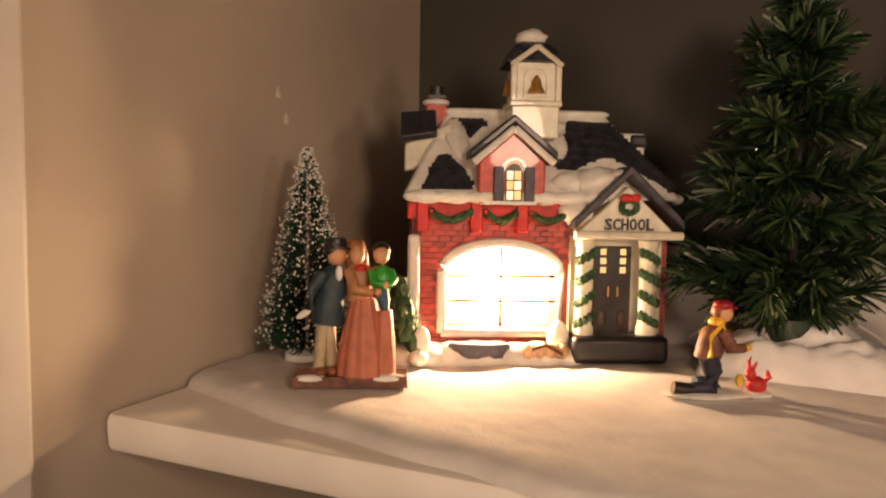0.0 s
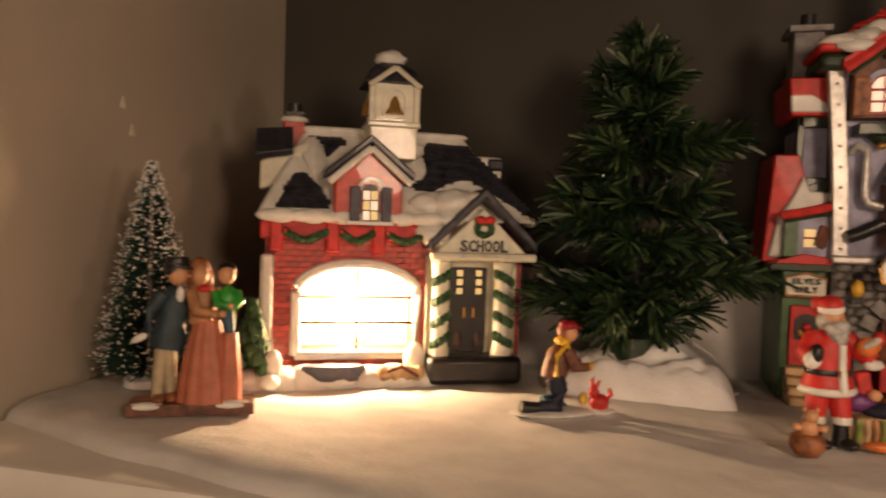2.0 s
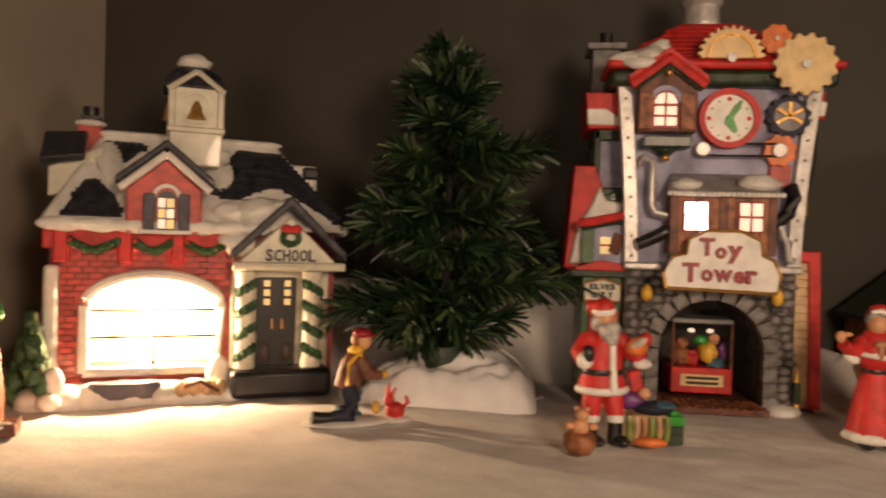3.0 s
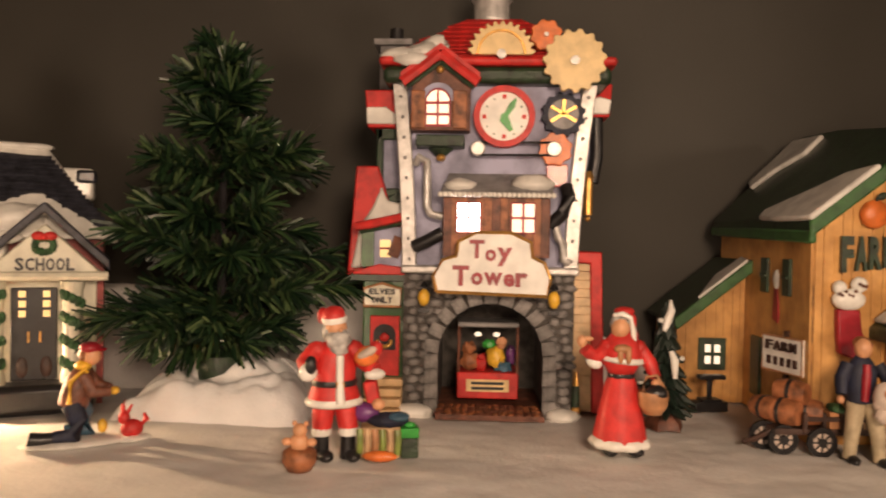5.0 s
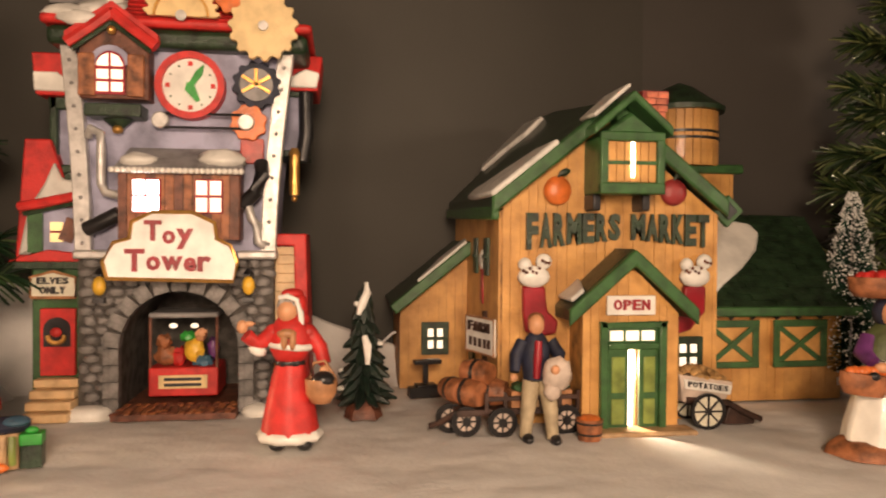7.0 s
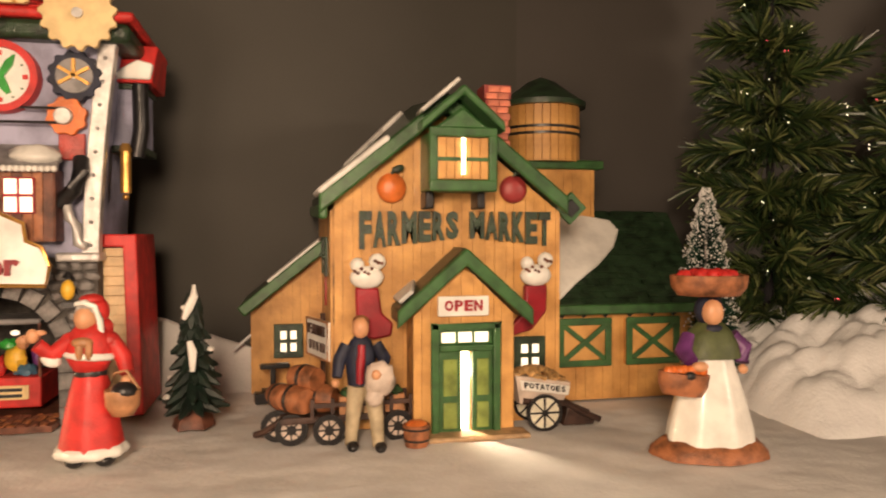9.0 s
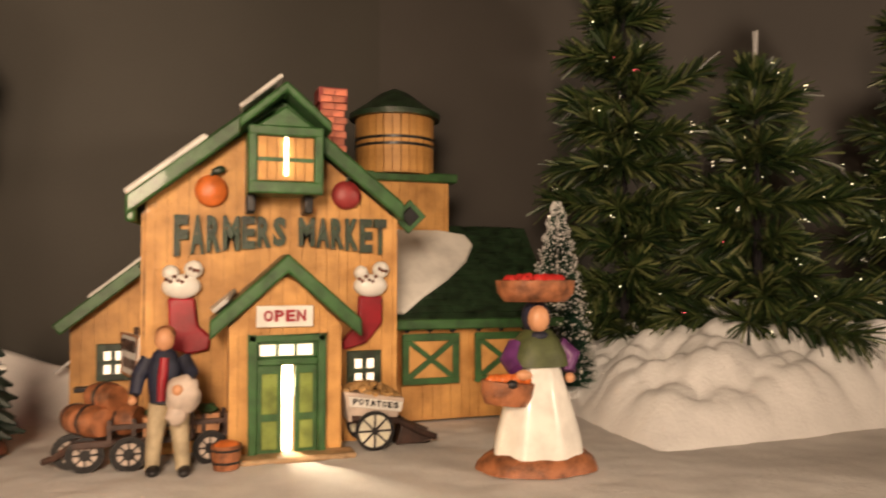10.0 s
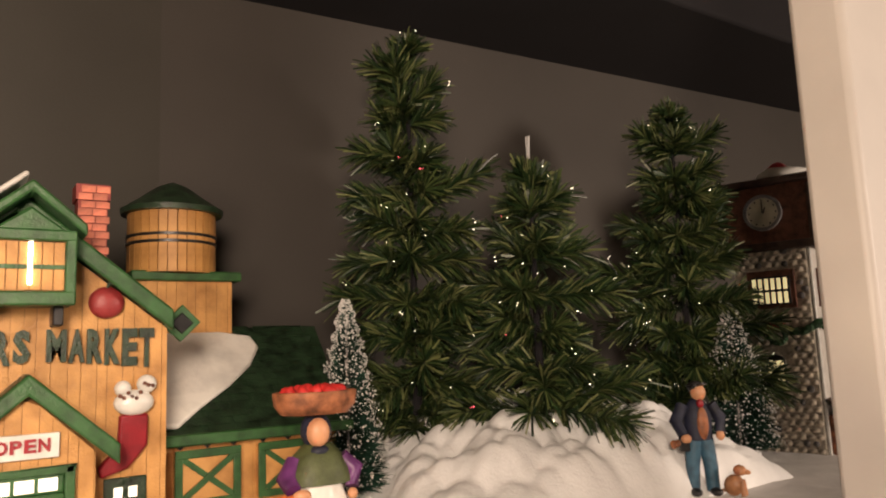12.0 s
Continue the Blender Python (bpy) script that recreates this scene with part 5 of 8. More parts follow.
    part("side_bay_roof", Shape(RED).add([(0.052, 0.024, 0.174), (0.075, 0.024, 0.174), (0.075, 0.066, 0.174), (0.052, 0.066, 0.174), (0.052, 0.03, 0.195), (0.0775, 0.03, 0.195), (0.0775, 0.06, 0.195), (0.052, 0.06, 0.195)], [(3, 2, 1, 0), (4, 5, 6, 7), (0, 1, 5, 4), (1, 2, 6, 5), (2, 3, 7, 6), (3, 0, 4, 7)]).use(GLAZED_SNOW).prism([(0.0535, 0.1755), (0.0745, 0.1755), (0.076, 0.184), (0.068, 0.186), (0.06, 0.181)], 0.0225, 0.026), t, "red bay roof with snow", 0.001).matrix_basis = Matrix.Translation((-0.005, 0, 0))
    # left bays
    part("side_bay", Shape(BLUE_GREY).span(-0.066, -0.05, 0.018, 0.06, 0.124, 0.164).use(GREEN_DARK).span(-0.068, -0.05, 0.014, 0.062, 0.121, 0.129).span(-0.068, -0.05, 0.014, 0.062, 0.158, 0.165).span(-0.068, -0.064, 0.014, 0.018, 0.121, 0.165), t, "blue side bay with green frame", 0.0008)
    part("side_bay_roof", Shape(RED).prism([(-0.0725, 0.164), (-0.05, 0.164), (-0.05, 0.186), (-0.0745, 0.186)], 0.008, 0.06).use(GLAZED_SNOW).prism([(-0.073, 0.166), (-0.053, 0.166), (-0.053, 0.17), (-0.062, 0.176), (-0.0735, 0.176)], 0.0068, 0.01), t, "red bay roof with snow", 0.001)
    an = part("annex", Shape(GREEN).span(-0.0735, -0.0485, 0.006, 0.06, 0, 0.08), t, "green side entrance", 0.001)
    part("roof", Shape(RED).prism([(-0.084, 0.079), (-0.0475, 0.079), (-0.0475, 0.082), (-0.0665, 0.142), (-0.0795, 0.142)], 0.012, 0.06), an, "steep red side roof", 0.001)
    part("roof_snow", Shape(GREY_WHITE).prism([(-0.0815, 0.0815), (-0.072, 0.082), (-0.07, 0.1), (-0.05, 0.112), (-0.0495, 0.12), (-0.06, 0.121), (-0.064, 0.13), (-0.069, 0.118), (-0.0765, 0.106)], 0.0085, 0.0125), an, "snow on the side roof", 0.0015)
    part("eave", Shape(RED).prism([(-0.083, 0.0785), (-0.0475, 0.0785), (-0.0475, 0.0825), (-0.064, 0.0845)], 0.0, 0.02).use(GREEN_DARK).span(-0.081, -0.0475, 0.001, 0.02, 0.0745, 0.0788), an, "red and green eave", 0.0006)
    up = part("upper_window_box", Shape(GREEN).span(-0.074, -0.067, 0.002, 0.02, 0.083, 0.105).use(BLUE_GREY).span(-0.067, -0.0495, 0.004, 0.02, 0.083, 0.106).use(RED).tube([(-0.077, 0.0, 0.106), (-0.066, -0.001, 0.108), (-0.047, 0.0, 0.1125)], 0.0026, 8).use(GREEN_DARK).tube([(-0.075, 0.0005, 0.103), (-0.048, 0.0005, 0.109)], 0.0016, 6), an, "small green upper window box")
    part("window", Shape(GLOW_DIM).span(-0.0635, -0.0575, 0.003, 0.0042, 0.0885, 0.0985).use(RED_DEEP).span(-0.0635, -0.0575, 0.0025, 0.0032, 0.093, 0.0942), up, "small amber window")
    part("shutter", Shape(BROWN).box((-0.054, 0.002, 0.0945), (0.0065, 0.0015, 0.012), (0, 20, 25)), up, "brown open shutter")
    sg = part("sign", Shape(IVORY).prism([(-0.0722, 0.0602), (-0.0508, 0.0602), (-0.0508, 0.0705), (-0.0615, 0.0735), (-0.0722, 0.0705)], 0.0015, 0.004), an, "small cream notice board", 0.0004)
    part("border", Shape(CARAMEL).tube([(-0.0722, 0.0012, 0.0602), (-0.0508, 0.0012, 0.0602), (-0.0508, 0.0012, 0.0705), (-0.0615, 0.0012, 0.0735), (-0.0722, 0.0012, 0.0705), (-0.0722, 0.0012, 0.0602)], 0.0008, 6), sg, "ochre border")
    lettering(sg, "ELVES", -0.069, -0.054, 0.0672, 0.0705, 0.0013, BLACK, 0.15, 0.03)
    lettering(sg, "ONLY", -0.0675, -0.0555, 0.0622, 0.0658, 0.0013, BLACK, 0.15, 0.03)
    do = part("door", Shape(RED).span(-0.0685, -0.0515, 0.0028, 0.006, 0.02, 0.0545), an, "red door", 0.0005)
    s = Shape(BLACK).prism([(-0.0665, 0.035), (-0.0535, 0.035)] + [(-0.06 + 0.0065 * math.cos(a), 0.044 + 0.006 * math.sin(a)) for a in [math.pi * i / 8 for i in range(9)]], 0.002, 0.0032)
    part("window", s, do, "dark arched door window")
    s = Shape(GOLD)
    for i in range(9):
        a = math.pi * i / 8
        s.ball((-0.06 + 0.0038 * math.cos(a), 0.001, 0.04 - 0.003 * math.sin(a)), 0.0013, 7)
    s.use(RED).ball((-0.06, 0.001, 0.0425), (0.0028, 0.0018, 0.0026), 9)
    part("wreath", s, do, "gold wreath with a red bow")
    for i in range(4):
        part("step", Shape(CLAPBOARD).span(-0.0705, -0.049, -0.016 + 0.005 * i, 0.006, 0.0048 * i, 0.0048 * i + 0.0044), an, "cream step", 0.0008)
    # right stair wing
    wing = part("stair_wing", Shape(CLAPBOARD).prism([(0.0475, 0), (0.0615, 0), (0.059, 0.086), (0.0475, 0.086)], 0.012, 0.06), t, "cream clapboard wing", 0.0006)
    for i in range(17):
        z = 0.002 + 0.005 * i
        part("clapboard", Shape(CLAPBOARD).box((0.054, 0.0112, z + 0.0022), (0.0115, 0.0022, 0.0042), (-8, 0, 0)), wing)
    part("wing_trim", Shape(RED).prism([(0.0605, 0.0), (0.0675, 0.0), (0.0645, 0.0935), (0.0475, 0.0935), (0.0475, 0.087), (0.058, 0.087)], 0.008, 0.06), wing, "red edge board", 0.0008)
    part("bottle_lamp", Shape(GREEN_DARK).cone((0.0495, -0.002, 0.001), (0.0495, -0.002, 0.018), 0.0024, 0.0022, 10).use(GOLD).ball((0.0495, -0.003, 0.004), (0.0028, 0.002, 0.003), 10).cone((0.0495, -0.002, 0.018), (0.0495, -0.002, 0.026), 0.0018, 0.0006, 8), t, "small green and gold lamp")


toy_tower()


# ---- farmers market ----
def planks(parent, x0, x1, w, y, top, bottom, seed, depth=0.0007):
    """Vertical boards, each an object of its own, cut to the line top(x)."""
    rr = random.Random(seed)
    x = x0
    while x < x1 - 0.0005:
        b = min(x + w * rr.uniform(0.75, 1.25), x1)
        z0, d = bottom(x), depth * rr.uniform(0.7, 1.3)
        part("plank", Shape(WOOD).prism([(x + 0.0001, z0), (b - 0.0001, z0), (b - 0.0001, top(b)), (x + 0.0001, top(x))], y - d, y), parent)
        x = b


def gable_roof(shape, cx, half, zr, ze, y0, y1, thick):
    """Two roof slopes with a mitred ridge, as one bent board."""
    th = thick * math.hypot(half, zr - ze) / half
    return shape.prism([(cx - half, ze - th), (cx, zr - th), (cx + half, ze - th), (cx + half, ze), (cx, zr), (cx - half, ze)], y0, y1)


def market():
    t = thing("market_barn", "ochre board ceramic farmers market barn with green roofs, lit inside", "village house", pose(0.675, -0.167, 0))
    pk, pz, ez, half = -0.005, 0.1515, 0.105, 0.059
    def slope(x):
        return pz - (pz - ez) * abs(x - pk) / half
    part("wall", Shape(WOOD_GROOVE).prism([(-0.058, 0), (0.055, 0), (0.055, slope(0.055)), (pk, pz), (-0.058, slope(-0.058))], 0.002, 0.136), t, "ochre barn walls")
    planks(t, -0.058, 0.055, 0.0052, 0.002, lambda x: slope(x), lambda x: 0.0, 31)
    # left side wall boards
    side = part("side_wall", Shape(WOOD_GROOVE).span(-0.0588, -0.058, 0.002, 0.136, 0, 0.106), t, "ochre side wall")
    for i in range(25):
        part("plank", Shape(WOOD).span(-0.0598, -0.0588, 0.0022 + 0.0054 * i, 0.0072 + 0.0054 * i, 0, 0.105), side)
    # the ridge climbs a little towards the back
    stations = [(-0.006, 0.16, 0.1125), (0.05, 0.1665, 0.1135), (0.09, 0.1715, 0.1145), (0.141, 0.174, 0.1155)]
    th = 0.0062
    ring = [[(pk - half, y, ze - th), (pk, y, zr - th), (pk + half, y, ze - th), (pk + half, y, ze), (pk, y, zr), (pk - half, y, ze)] for y, zr, ze in stations]
    rf = Shape(GREEN_DARK).add([p for q in ring for p in q], [tuple(range(6)), tuple(range(23, 17, -1))] + [(6 * l + i, 6 * l + 6 + i, 6 * l + 6 + (i + 1) % 6, 6 * l + (i + 1) % 6) for l in range(3) for i in range(6)])
    roof = part("roof", rf, t, "dark green barn roof", 0.0008)
    s = Shape(GREEN)
    gable_roof(s, pk, 0.0605, 0.1605, 0.112, -0.0095, -0.0062, 0.0072)
    s.add([(x, y, z + dz) for y, z in ((-0.008, 0.1005), (0.142, 0.105)) for dz in (0, 0.0065) for x in (-0.0655, -0.0615)], [(0, 1, 3, 2), (4, 6, 7, 5), (0, 4, 5, 1), (1, 5, 7, 3), (3, 7, 6, 2), (2, 6, 4, 0)])
    part("bargeboard", s, roof, "green bargeboards", 0.0012)
    def left(u, y, up):
        for (ya, ra, ea), (yb, rb, eb) in zip(stations, stations[1:]):
            if y <= yb or yb > 0.14:
                w = (y - ya) / (yb - ya)
                zr, ze = ra + (rb - ra) * w, ea + (eb - ea) * w
                break
        k = (zr - ze) / half
        return Vector((pk - u, y, zr - k * u)) + Vector((-k, 0, 1)).normalized() * (up + 0.0006)
    for poly in ([(0.027, -0.0095), (0.06, -0.0095), (0.0605, 0.03), (0.0595, 0.056), (0.054, 0.06), (0.042, 0.03), (0.031, 0.012)], [(0.004, 0.1), (0.004, 0.142), (0.034, 0.142), (0.038, 0.128), (0.026, 0.118), (0.016, 0.098)]):
        n = len(poly)
        part("snow", Shape(GREY_WHITE).add([left(u, y, 0.0022) for u, y in poly] + [left(u, y, -0.001) for u, y in poly], [tuple(range(n - 1, -1, -1)), tuple(range(n, 2 * n))] + [(i, i + n, (i + 1) % n + n, (i + 1) % n) for i in range(n)]), roof, "snow patch on the roof", 0.0012)
    # dormer
    d = part("dormer", Shape(GREEN).prism([(-0.0125, 0.119), (0.0195, 0.119), (0.0195, 0.1455), (0.0035, 0.1575), (-0.0125, 0.1455)], -0.019, 0.02), t, "green hay dormer", 0.0008)
    part("roof", gable_roof(Shape(GREEN), 0.0035, 0.0195, 0.1675, 0.1505, -0.0235, 0.03, 0.0035), d, "green dormer roof", 0.001)
    part("snow", Shape(GREY_WHITE).slab([(0.0025, -0.0225, 0.1695), (0.0025, 0.01, 0.1695), (-0.013, 0.006, 0.156), (-0.0155, -0.0225, 0.154)][::-1], 0.002), d, "snow on the dormer roof", 0.001)
    part("gable_panel", Shape(GREEN).prism([(-0.008, 0.148), (0.015, 0.148), (0.0035, 0.1565)], -0.0205, -0.019), d, "", 0.0005)
    hatch = part("hatch", Shape(WOOD_GROOVE).span(-0.0085, 0.0155, -0.0195, -0.0185, 0.124, 0.1435), d, "ochre hay hatch")
    for i in range(6):
        part("plank", Shape(WOOD).span(-0.0083 + 0.004 * i, -0.0047 + 0.004 * i, -0.0205, -0.0195, 0.1245, 0.143), hatch)
    part("hatch_rail", Shape(GREEN).span(-0.0085, 0.0155, -0.0212, -0.0205, 0.1325, 0.1342), hatch)
    fr = Shape(GREEN)
    fr.span(-0.0125, -0.0085, -0.022, -0.0185, 0.119, 0.1475).span(0.0155, 0.0195, -0.022, -0.0185, 0.119, 0.1475).span(-0.0125, 0.0195, -0.0222, -0.0185, 0.1435, 0.148).span(-0.0125, 0.0195, -0.0222, -0.0185, 0.1185, 0.124)
    part("hatch_frame", fr, d, "green hatch frame", 0.0008)
    part("light_gap", Shape(GLOW_DOOR).span(0.0028, 0.0042, -0.0216, -0.0206, 0.1265, 0.143), d, "bright slit of light")
    for x in (-0.0105, 0.0145):
        part("bracket", Shape(BLACK).span(x - 0.002, x + 0.002, -0.012, 0.002, 0.111, 0.119), d, "dark bracket", 0.0008)
    d.matrix_basis = Matrix.Translation((-0.004, 0, -0.0055))
    # fruit
    for x, m, lab in ((-0.031, ORANGE, "moulded orange fruit"), (0.0295, APPLE, "moulded red apple")):
        fr = part("fruit", Shape(m).ball((x, -0.0012, 0.1155), (0.0071, 0.0035, 0.0072 if m == ORANGE else 0.0068), 18), t, lab, smooth=180)
        part("leaf", Shape(GREEN_DARK).tube([(x, -0.002, 0.1215), (x + 0.0008, -0.003, 0.1245)], 0.0007, 6).ball((x + 0.003, -0.0025, 0.1245), (0.0032, 0.001, 0.0018), 10, (0, -20, 0)), fr, "dark stalk and leaf")
    # name in tall letters, arched along the foot
    it, x = [], -0.0465
    for word in ("FARMERS", "MARKET"):
        for ch in word:
            w = 0.0068 if ch == "M" else 0.0056
            mid = abs(x + w / 2 - 0.0025) / 0.048
            it.append((ch, x, x + w, 0.0895 - 0.0035 * mid ** 1.5 + 0.002 * (1 - mid), 0.1045))
            x += w + 0.0007
        x += 0.0045
    k = 0.0955 / (it[-1][2] + 0.0465)
    it = [(c, -0.0465 + (a + 0.0465) * k, -0.0465 + (b + 0.0465) * k, z0, z1) for c, a, b, z0, z1 in it]
    s = Shape(GREEN_DARK)
    v, f = glyphs(it, 0.0022, 0.05)
    s.add([(p[0], p[1] + 0.0008, p[2]) for p in v], f)
    part("lettering", s, t, "dark green lettering that reads FARMERS MARKET")
    # stockings
    for x, toe in ((-0.043, 1), (0.041, -1)):
        st = part("stocking", Shape(RED_DEEP).prism([(x - 0.0055, 0.068), (x - 0.005, 0.055), (x - 0.004 * (1 if toe > 0 else 2), 0.046), (x + 0.003, 0.0435), (x + 0.0115, 0.045), (x + 0.0125, 0.051), (x + 0.007, 0.056), (x + 0.0055, 0.068)] if toe > 0 else [(x - 0.0125, 0.043), (x - 0.002, 0.046), (x + 0.0055, 0.055), (x + 0.0058, 0.068), (x - 0.0055, 0.068), (x - 0.006, 0.055), (x - 0.0135, 0.047)], -0.003, 0.002), t, "deep red stocking", 0.001)
        s = Shape(WHITE).ball((x, -0.002, 0.073), (0.0082, 0.004, 0.0055), 14).ball((x - 0.0045, -0.002, 0.079), (0.0035, 0.003, 0.0035), 10).ball((x + 0.005, -0.002, 0.0805), (0.0042, 0.003, 0.004), 10)
        part("cuff", s, st, "white filled cuff", smooth=180)
        rr = random.Random(4)
        s = Shape(BROWN)
        for i in range(9):
            s.ball((x - 0.006 + 0.0016 * i, -0.0055 + 0.0004 * (i % 2), 0.0745 + 0.007 * rr.random()), 0.0009, 6)
        part("spot", s, st, "brown spots on the cuff", kind="stuff")
    part("stocking", Shape(RED_DEEP).prism([(-0.004, 0.058), (0.003, 0.056), (0.0045, 0.06), (0.002, 0.075), (-0.002, 0.075)], 0, 0.003).use(WHITE).ball((0, 0.001, 0.08), (0.004, 0.002, 0.006), 10), t, "small red stocking on the side wall").matrix_basis = pose(-0.0605, 0.043, 0.0, 0, 0, -90)
    for y in (0.028, 0.058):
        part("shutter", Shape(GREEN_DARK).span(-0.0615, -0.0595, y - 0.0045, y + 0.0045, 0.072, 0.092).span(-0.0625, -0.0612, y - 0.0035, y + 0.0035, 0.081, 0.083), t, "dark green shutter", 0.0004)
    part("side_door", Shape(GREEN_DARK).span(-0.0615, -0.0595, 0.062, 0.076, 0.01, 0.045), t, "dark green side door", 0.0005)
    # porch
    def ptop(x):
        return 0.079 - 0.023 * abs(x - 0.0005) / 0.024
    s = Shape(WOOD_GROOVE)
    for x0, x1, z0, y0, y1 in ((-0.0235, -0.0125, 0, -0.018, 0.0015), (0.0135, 0.0245, 0, -0.018, 0.0015), (-0.0125, 0.0005, 0.04, -0.018, 0.0015), (0.0005, 0.0135, 0.04, -0.018, 0.0015), (-0.0125, -0.0012, 0, -0.018, -0.0145), (0.0032, 0.0135, 0, -0.018, -0.0145)):
        z1 = 0.04 if y1 < 0 else None
        s.prism([(x0, z0), (x1, z0), (x1, z1 or ptop(x1)), (x0, z1 or ptop(x0))], y0, y1)
    p = part("porch", s, t, "ochre porch")
    planks(p, -0.0235, 0.0245, 0.0048, -0.018, ptop, lambda x: 0.0405 if -0.0085 < x < 0.0045 else 0.0, 32)
    pr = part("porch_roof", gable_roof(Shape(GREEN_DARK), 0.0005, 0.0315, 0.0875, 0.059, -0.021, 0.004, 0.0045), p, "dark green porch roof", 0.001)
    s = Shape(GREEN)
    gable_roof(s, 0.0005, 0.032, 0.0872, 0.0588, -0.0245, -0.0212, 0.006)
    part("bargeboard", s, pr, "green bargeboards", 0.001)
    part("snow", Shape(GREY_WHITE).slab([(-0.031, -0.022, 0.0635), (-0.025, -0.022, 0.0685), (-0.021, -0.004, 0.0725), (-0.031, -0.002, 0.0635)], 0.0022), pr, "snow patch", 0.0008)
    sg = part("sign", Shape(WHITE).span(-0.0125, 0.0115, -0.0215, -0.0195, 0.0558, 0.065), p, "white sign board", 0.0004)
    lettering(sg, "OPEN", -0.0095, 0.0082, 0.0583, 0.0632, -0.0216, RED_DEEP, 0.2, 0.03)
    dw = part("door_frame", Shape(GREEN).span(-0.0155, -0.012, -0.0225, -0.018, 0, 0.0525).span(0.0135, 0.017, -0.0225, -0.018, 0, 0.0525).span(-0.0155, 0.017, -0.0225, -0.018, 0.0495, 0.0525).span(-0.012, 0.0135, -0.0222, -0.018, 0.0395, 0.0425).span(-0.012, 0.0135, -0.0205, -0.0188, 0.0425, 0.0495), p, "green door frame", 0.0006)
    for i in range(3):
        part("pane", Shape(GLOW_WARM).span(-0.0108 + 0.0078 * i, -0.0043 + 0.0078 * i, -0.0212, -0.0205, 0.0436, 0.0484), dw, "lit transom pane", 0.0003)
    for x0, x1, a in ((-0.012, -0.0015, 0), (0.0038, 0.0135, 0)):
        lf = part("door_leaf", Shape(GREEN).span(x0, x1, -0.0208, -0.0188, 0.001, 0.0395), dw, "green panelled door leaf", 0.0004)
        for z0, z1 in ((0.004, 0.016), (0.019, 0.036)):
            part("panel", Shape(OLIVE).span(x0 + 0.002, x1 - 0.002, -0.0216, -0.0208, z0, z1), lf, "olive door panel", 0.0004)
    part("light_gap", Shape(GLOW_DOOR).span(-0.0123, 0.0133, -0.0085, -0.0075, 0.0005, 0.0395), dw, "bright lit space behind the door")
    part("doorstep", Shape(TAN).span(-0.024, 0.029, -0.031, -0.018, 0, 0.0025), p, "tan doorstep", 0.001)
    # small windows
    lit_window(t, 0.034, 0.043, 0.0275, 0.0385, 0.0004, 2, 2, GLOW_WARM, GREEN_DARK, 0.0038, 0.0024, "small lit window in a dark green frame")
    # annex
    an = part("annex", Shape(WOOD_GROOVE).span(0.055, 0.152, 0.037, 0.13, 0, 0.052), t, "ochre annex")
    planks(an, 0.055, 0.152, 0.0052, 0.037, lambda x: 0.052, lambda x: 0.0, 33)
    ar = part("roof", Shape(GREEN_DARK).slab([(0.054, 0.03, 0.053), (0.157, 0.03, 0.053), (0.15, 0.085, 0.107), (0.054, 0.085, 0.107)], 0.005).slab([(0.157, 0.03, 0.053), (0.157, 0.132, 0.053), (0.15, 0.09, 0.107), (0.15, 0.085, 0.107)], 0.004), an, "dark green annex roof", 0.001)
    part("eave", Shape(GREEN).span(0.054, 0.158, 0.026, 0.032, 0.049, 0.0545), ar, "green eave board", 0.001)
    def ann(u, v, up):
        q = Vector((0, 0.055, 0.054)).normalized()
        return Vector((u, 0.03, 0.053)) + q * v + Vector((0, -q.z, q.y)) * (up + 0.0002)
    s = Shape(GREEN_DARK)
    shingles(s, [(0.055, 0.001), (0.154, 0.001), (0.149, 0.076), (0.055, 0.076)], ann, 0.026, 0.0052, 0.0007)
    part("roof_course", s, ar, "raised dark green roof courses", kind="stuff")
    poly = [(0.055, 0.006), (0.067, 0.004), (0.08, 0.016), (0.098, 0.03), (0.112, 0.044), (0.12, 0.058), (0.117, 0.067), (0.1, 0.071), (0.055, 0.071)]
    n = len(poly)
    part("snow", Shape(GLAZED_SNOW).add([ann(u, v, 0.0035) for u, v in poly] + [ann(u, v, 0) for u, v in poly], [tuple(range(n)), tuple(range(2 * n - 1, n - 1, -1))] + [(i, i + n, (i + 1) % n + n, (i + 1) % n) for i in range(n)]), ar, "smooth white snow sheet", 0.0015)
    for x0, x1 in ((0.066, 0.098), (0.107, 0.14)):
        sh = part("barn_hatch", Shape(WOOD).span(x0, x1, 0.0335, 0.036, 0.02, 0.046), an, "ochre hatch with a green cross")
        f = Shape(GREEN).span(x0, x1, 0.0318, 0.0335, 0.0425, 0.0465).span(x0, x1, 0.0318, 0.0335, 0.0195, 0.023).span(x0, x0 + 0.0038, 0.032, 0.0336, 0.0195, 0.0465).span(x1 - 0.0038, x1, 0.032, 0.0336, 0.0195, 0.0465)
        part("hatch_frame", f, sh, "green frame", 0.0004)
        for sx in (-1, 1):
            ang = math.degrees(math.atan2(0.0195, x1 - x0 - 0.007))
            part("cross_bar", Shape(GREEN).box(((x0 + x1) / 2, 0.0328 + 0.0003 * sx, 0.0328), (0.031, 0.0012, 0.0028), (0, sx * ang, 0)), sh)
        for i in range(3):
            part("hook", Shape(BLACK).box((x0 + 0.003 + i * (x1 - x0 - 0.006) / 2, 0.034, 0.0485), (0.0022, 0.002, 0.0032), (0, 45, 0)), an, "black hook")
    # lean-to
    le = part("lean_to", Shape(WOOD_GROOVE).prism([(-0.101, 0), (-0.058, 0), (-0.058, 0.084), (-0.101, 0.052)], 0.092, 0.145), t, "ochre lean-to")
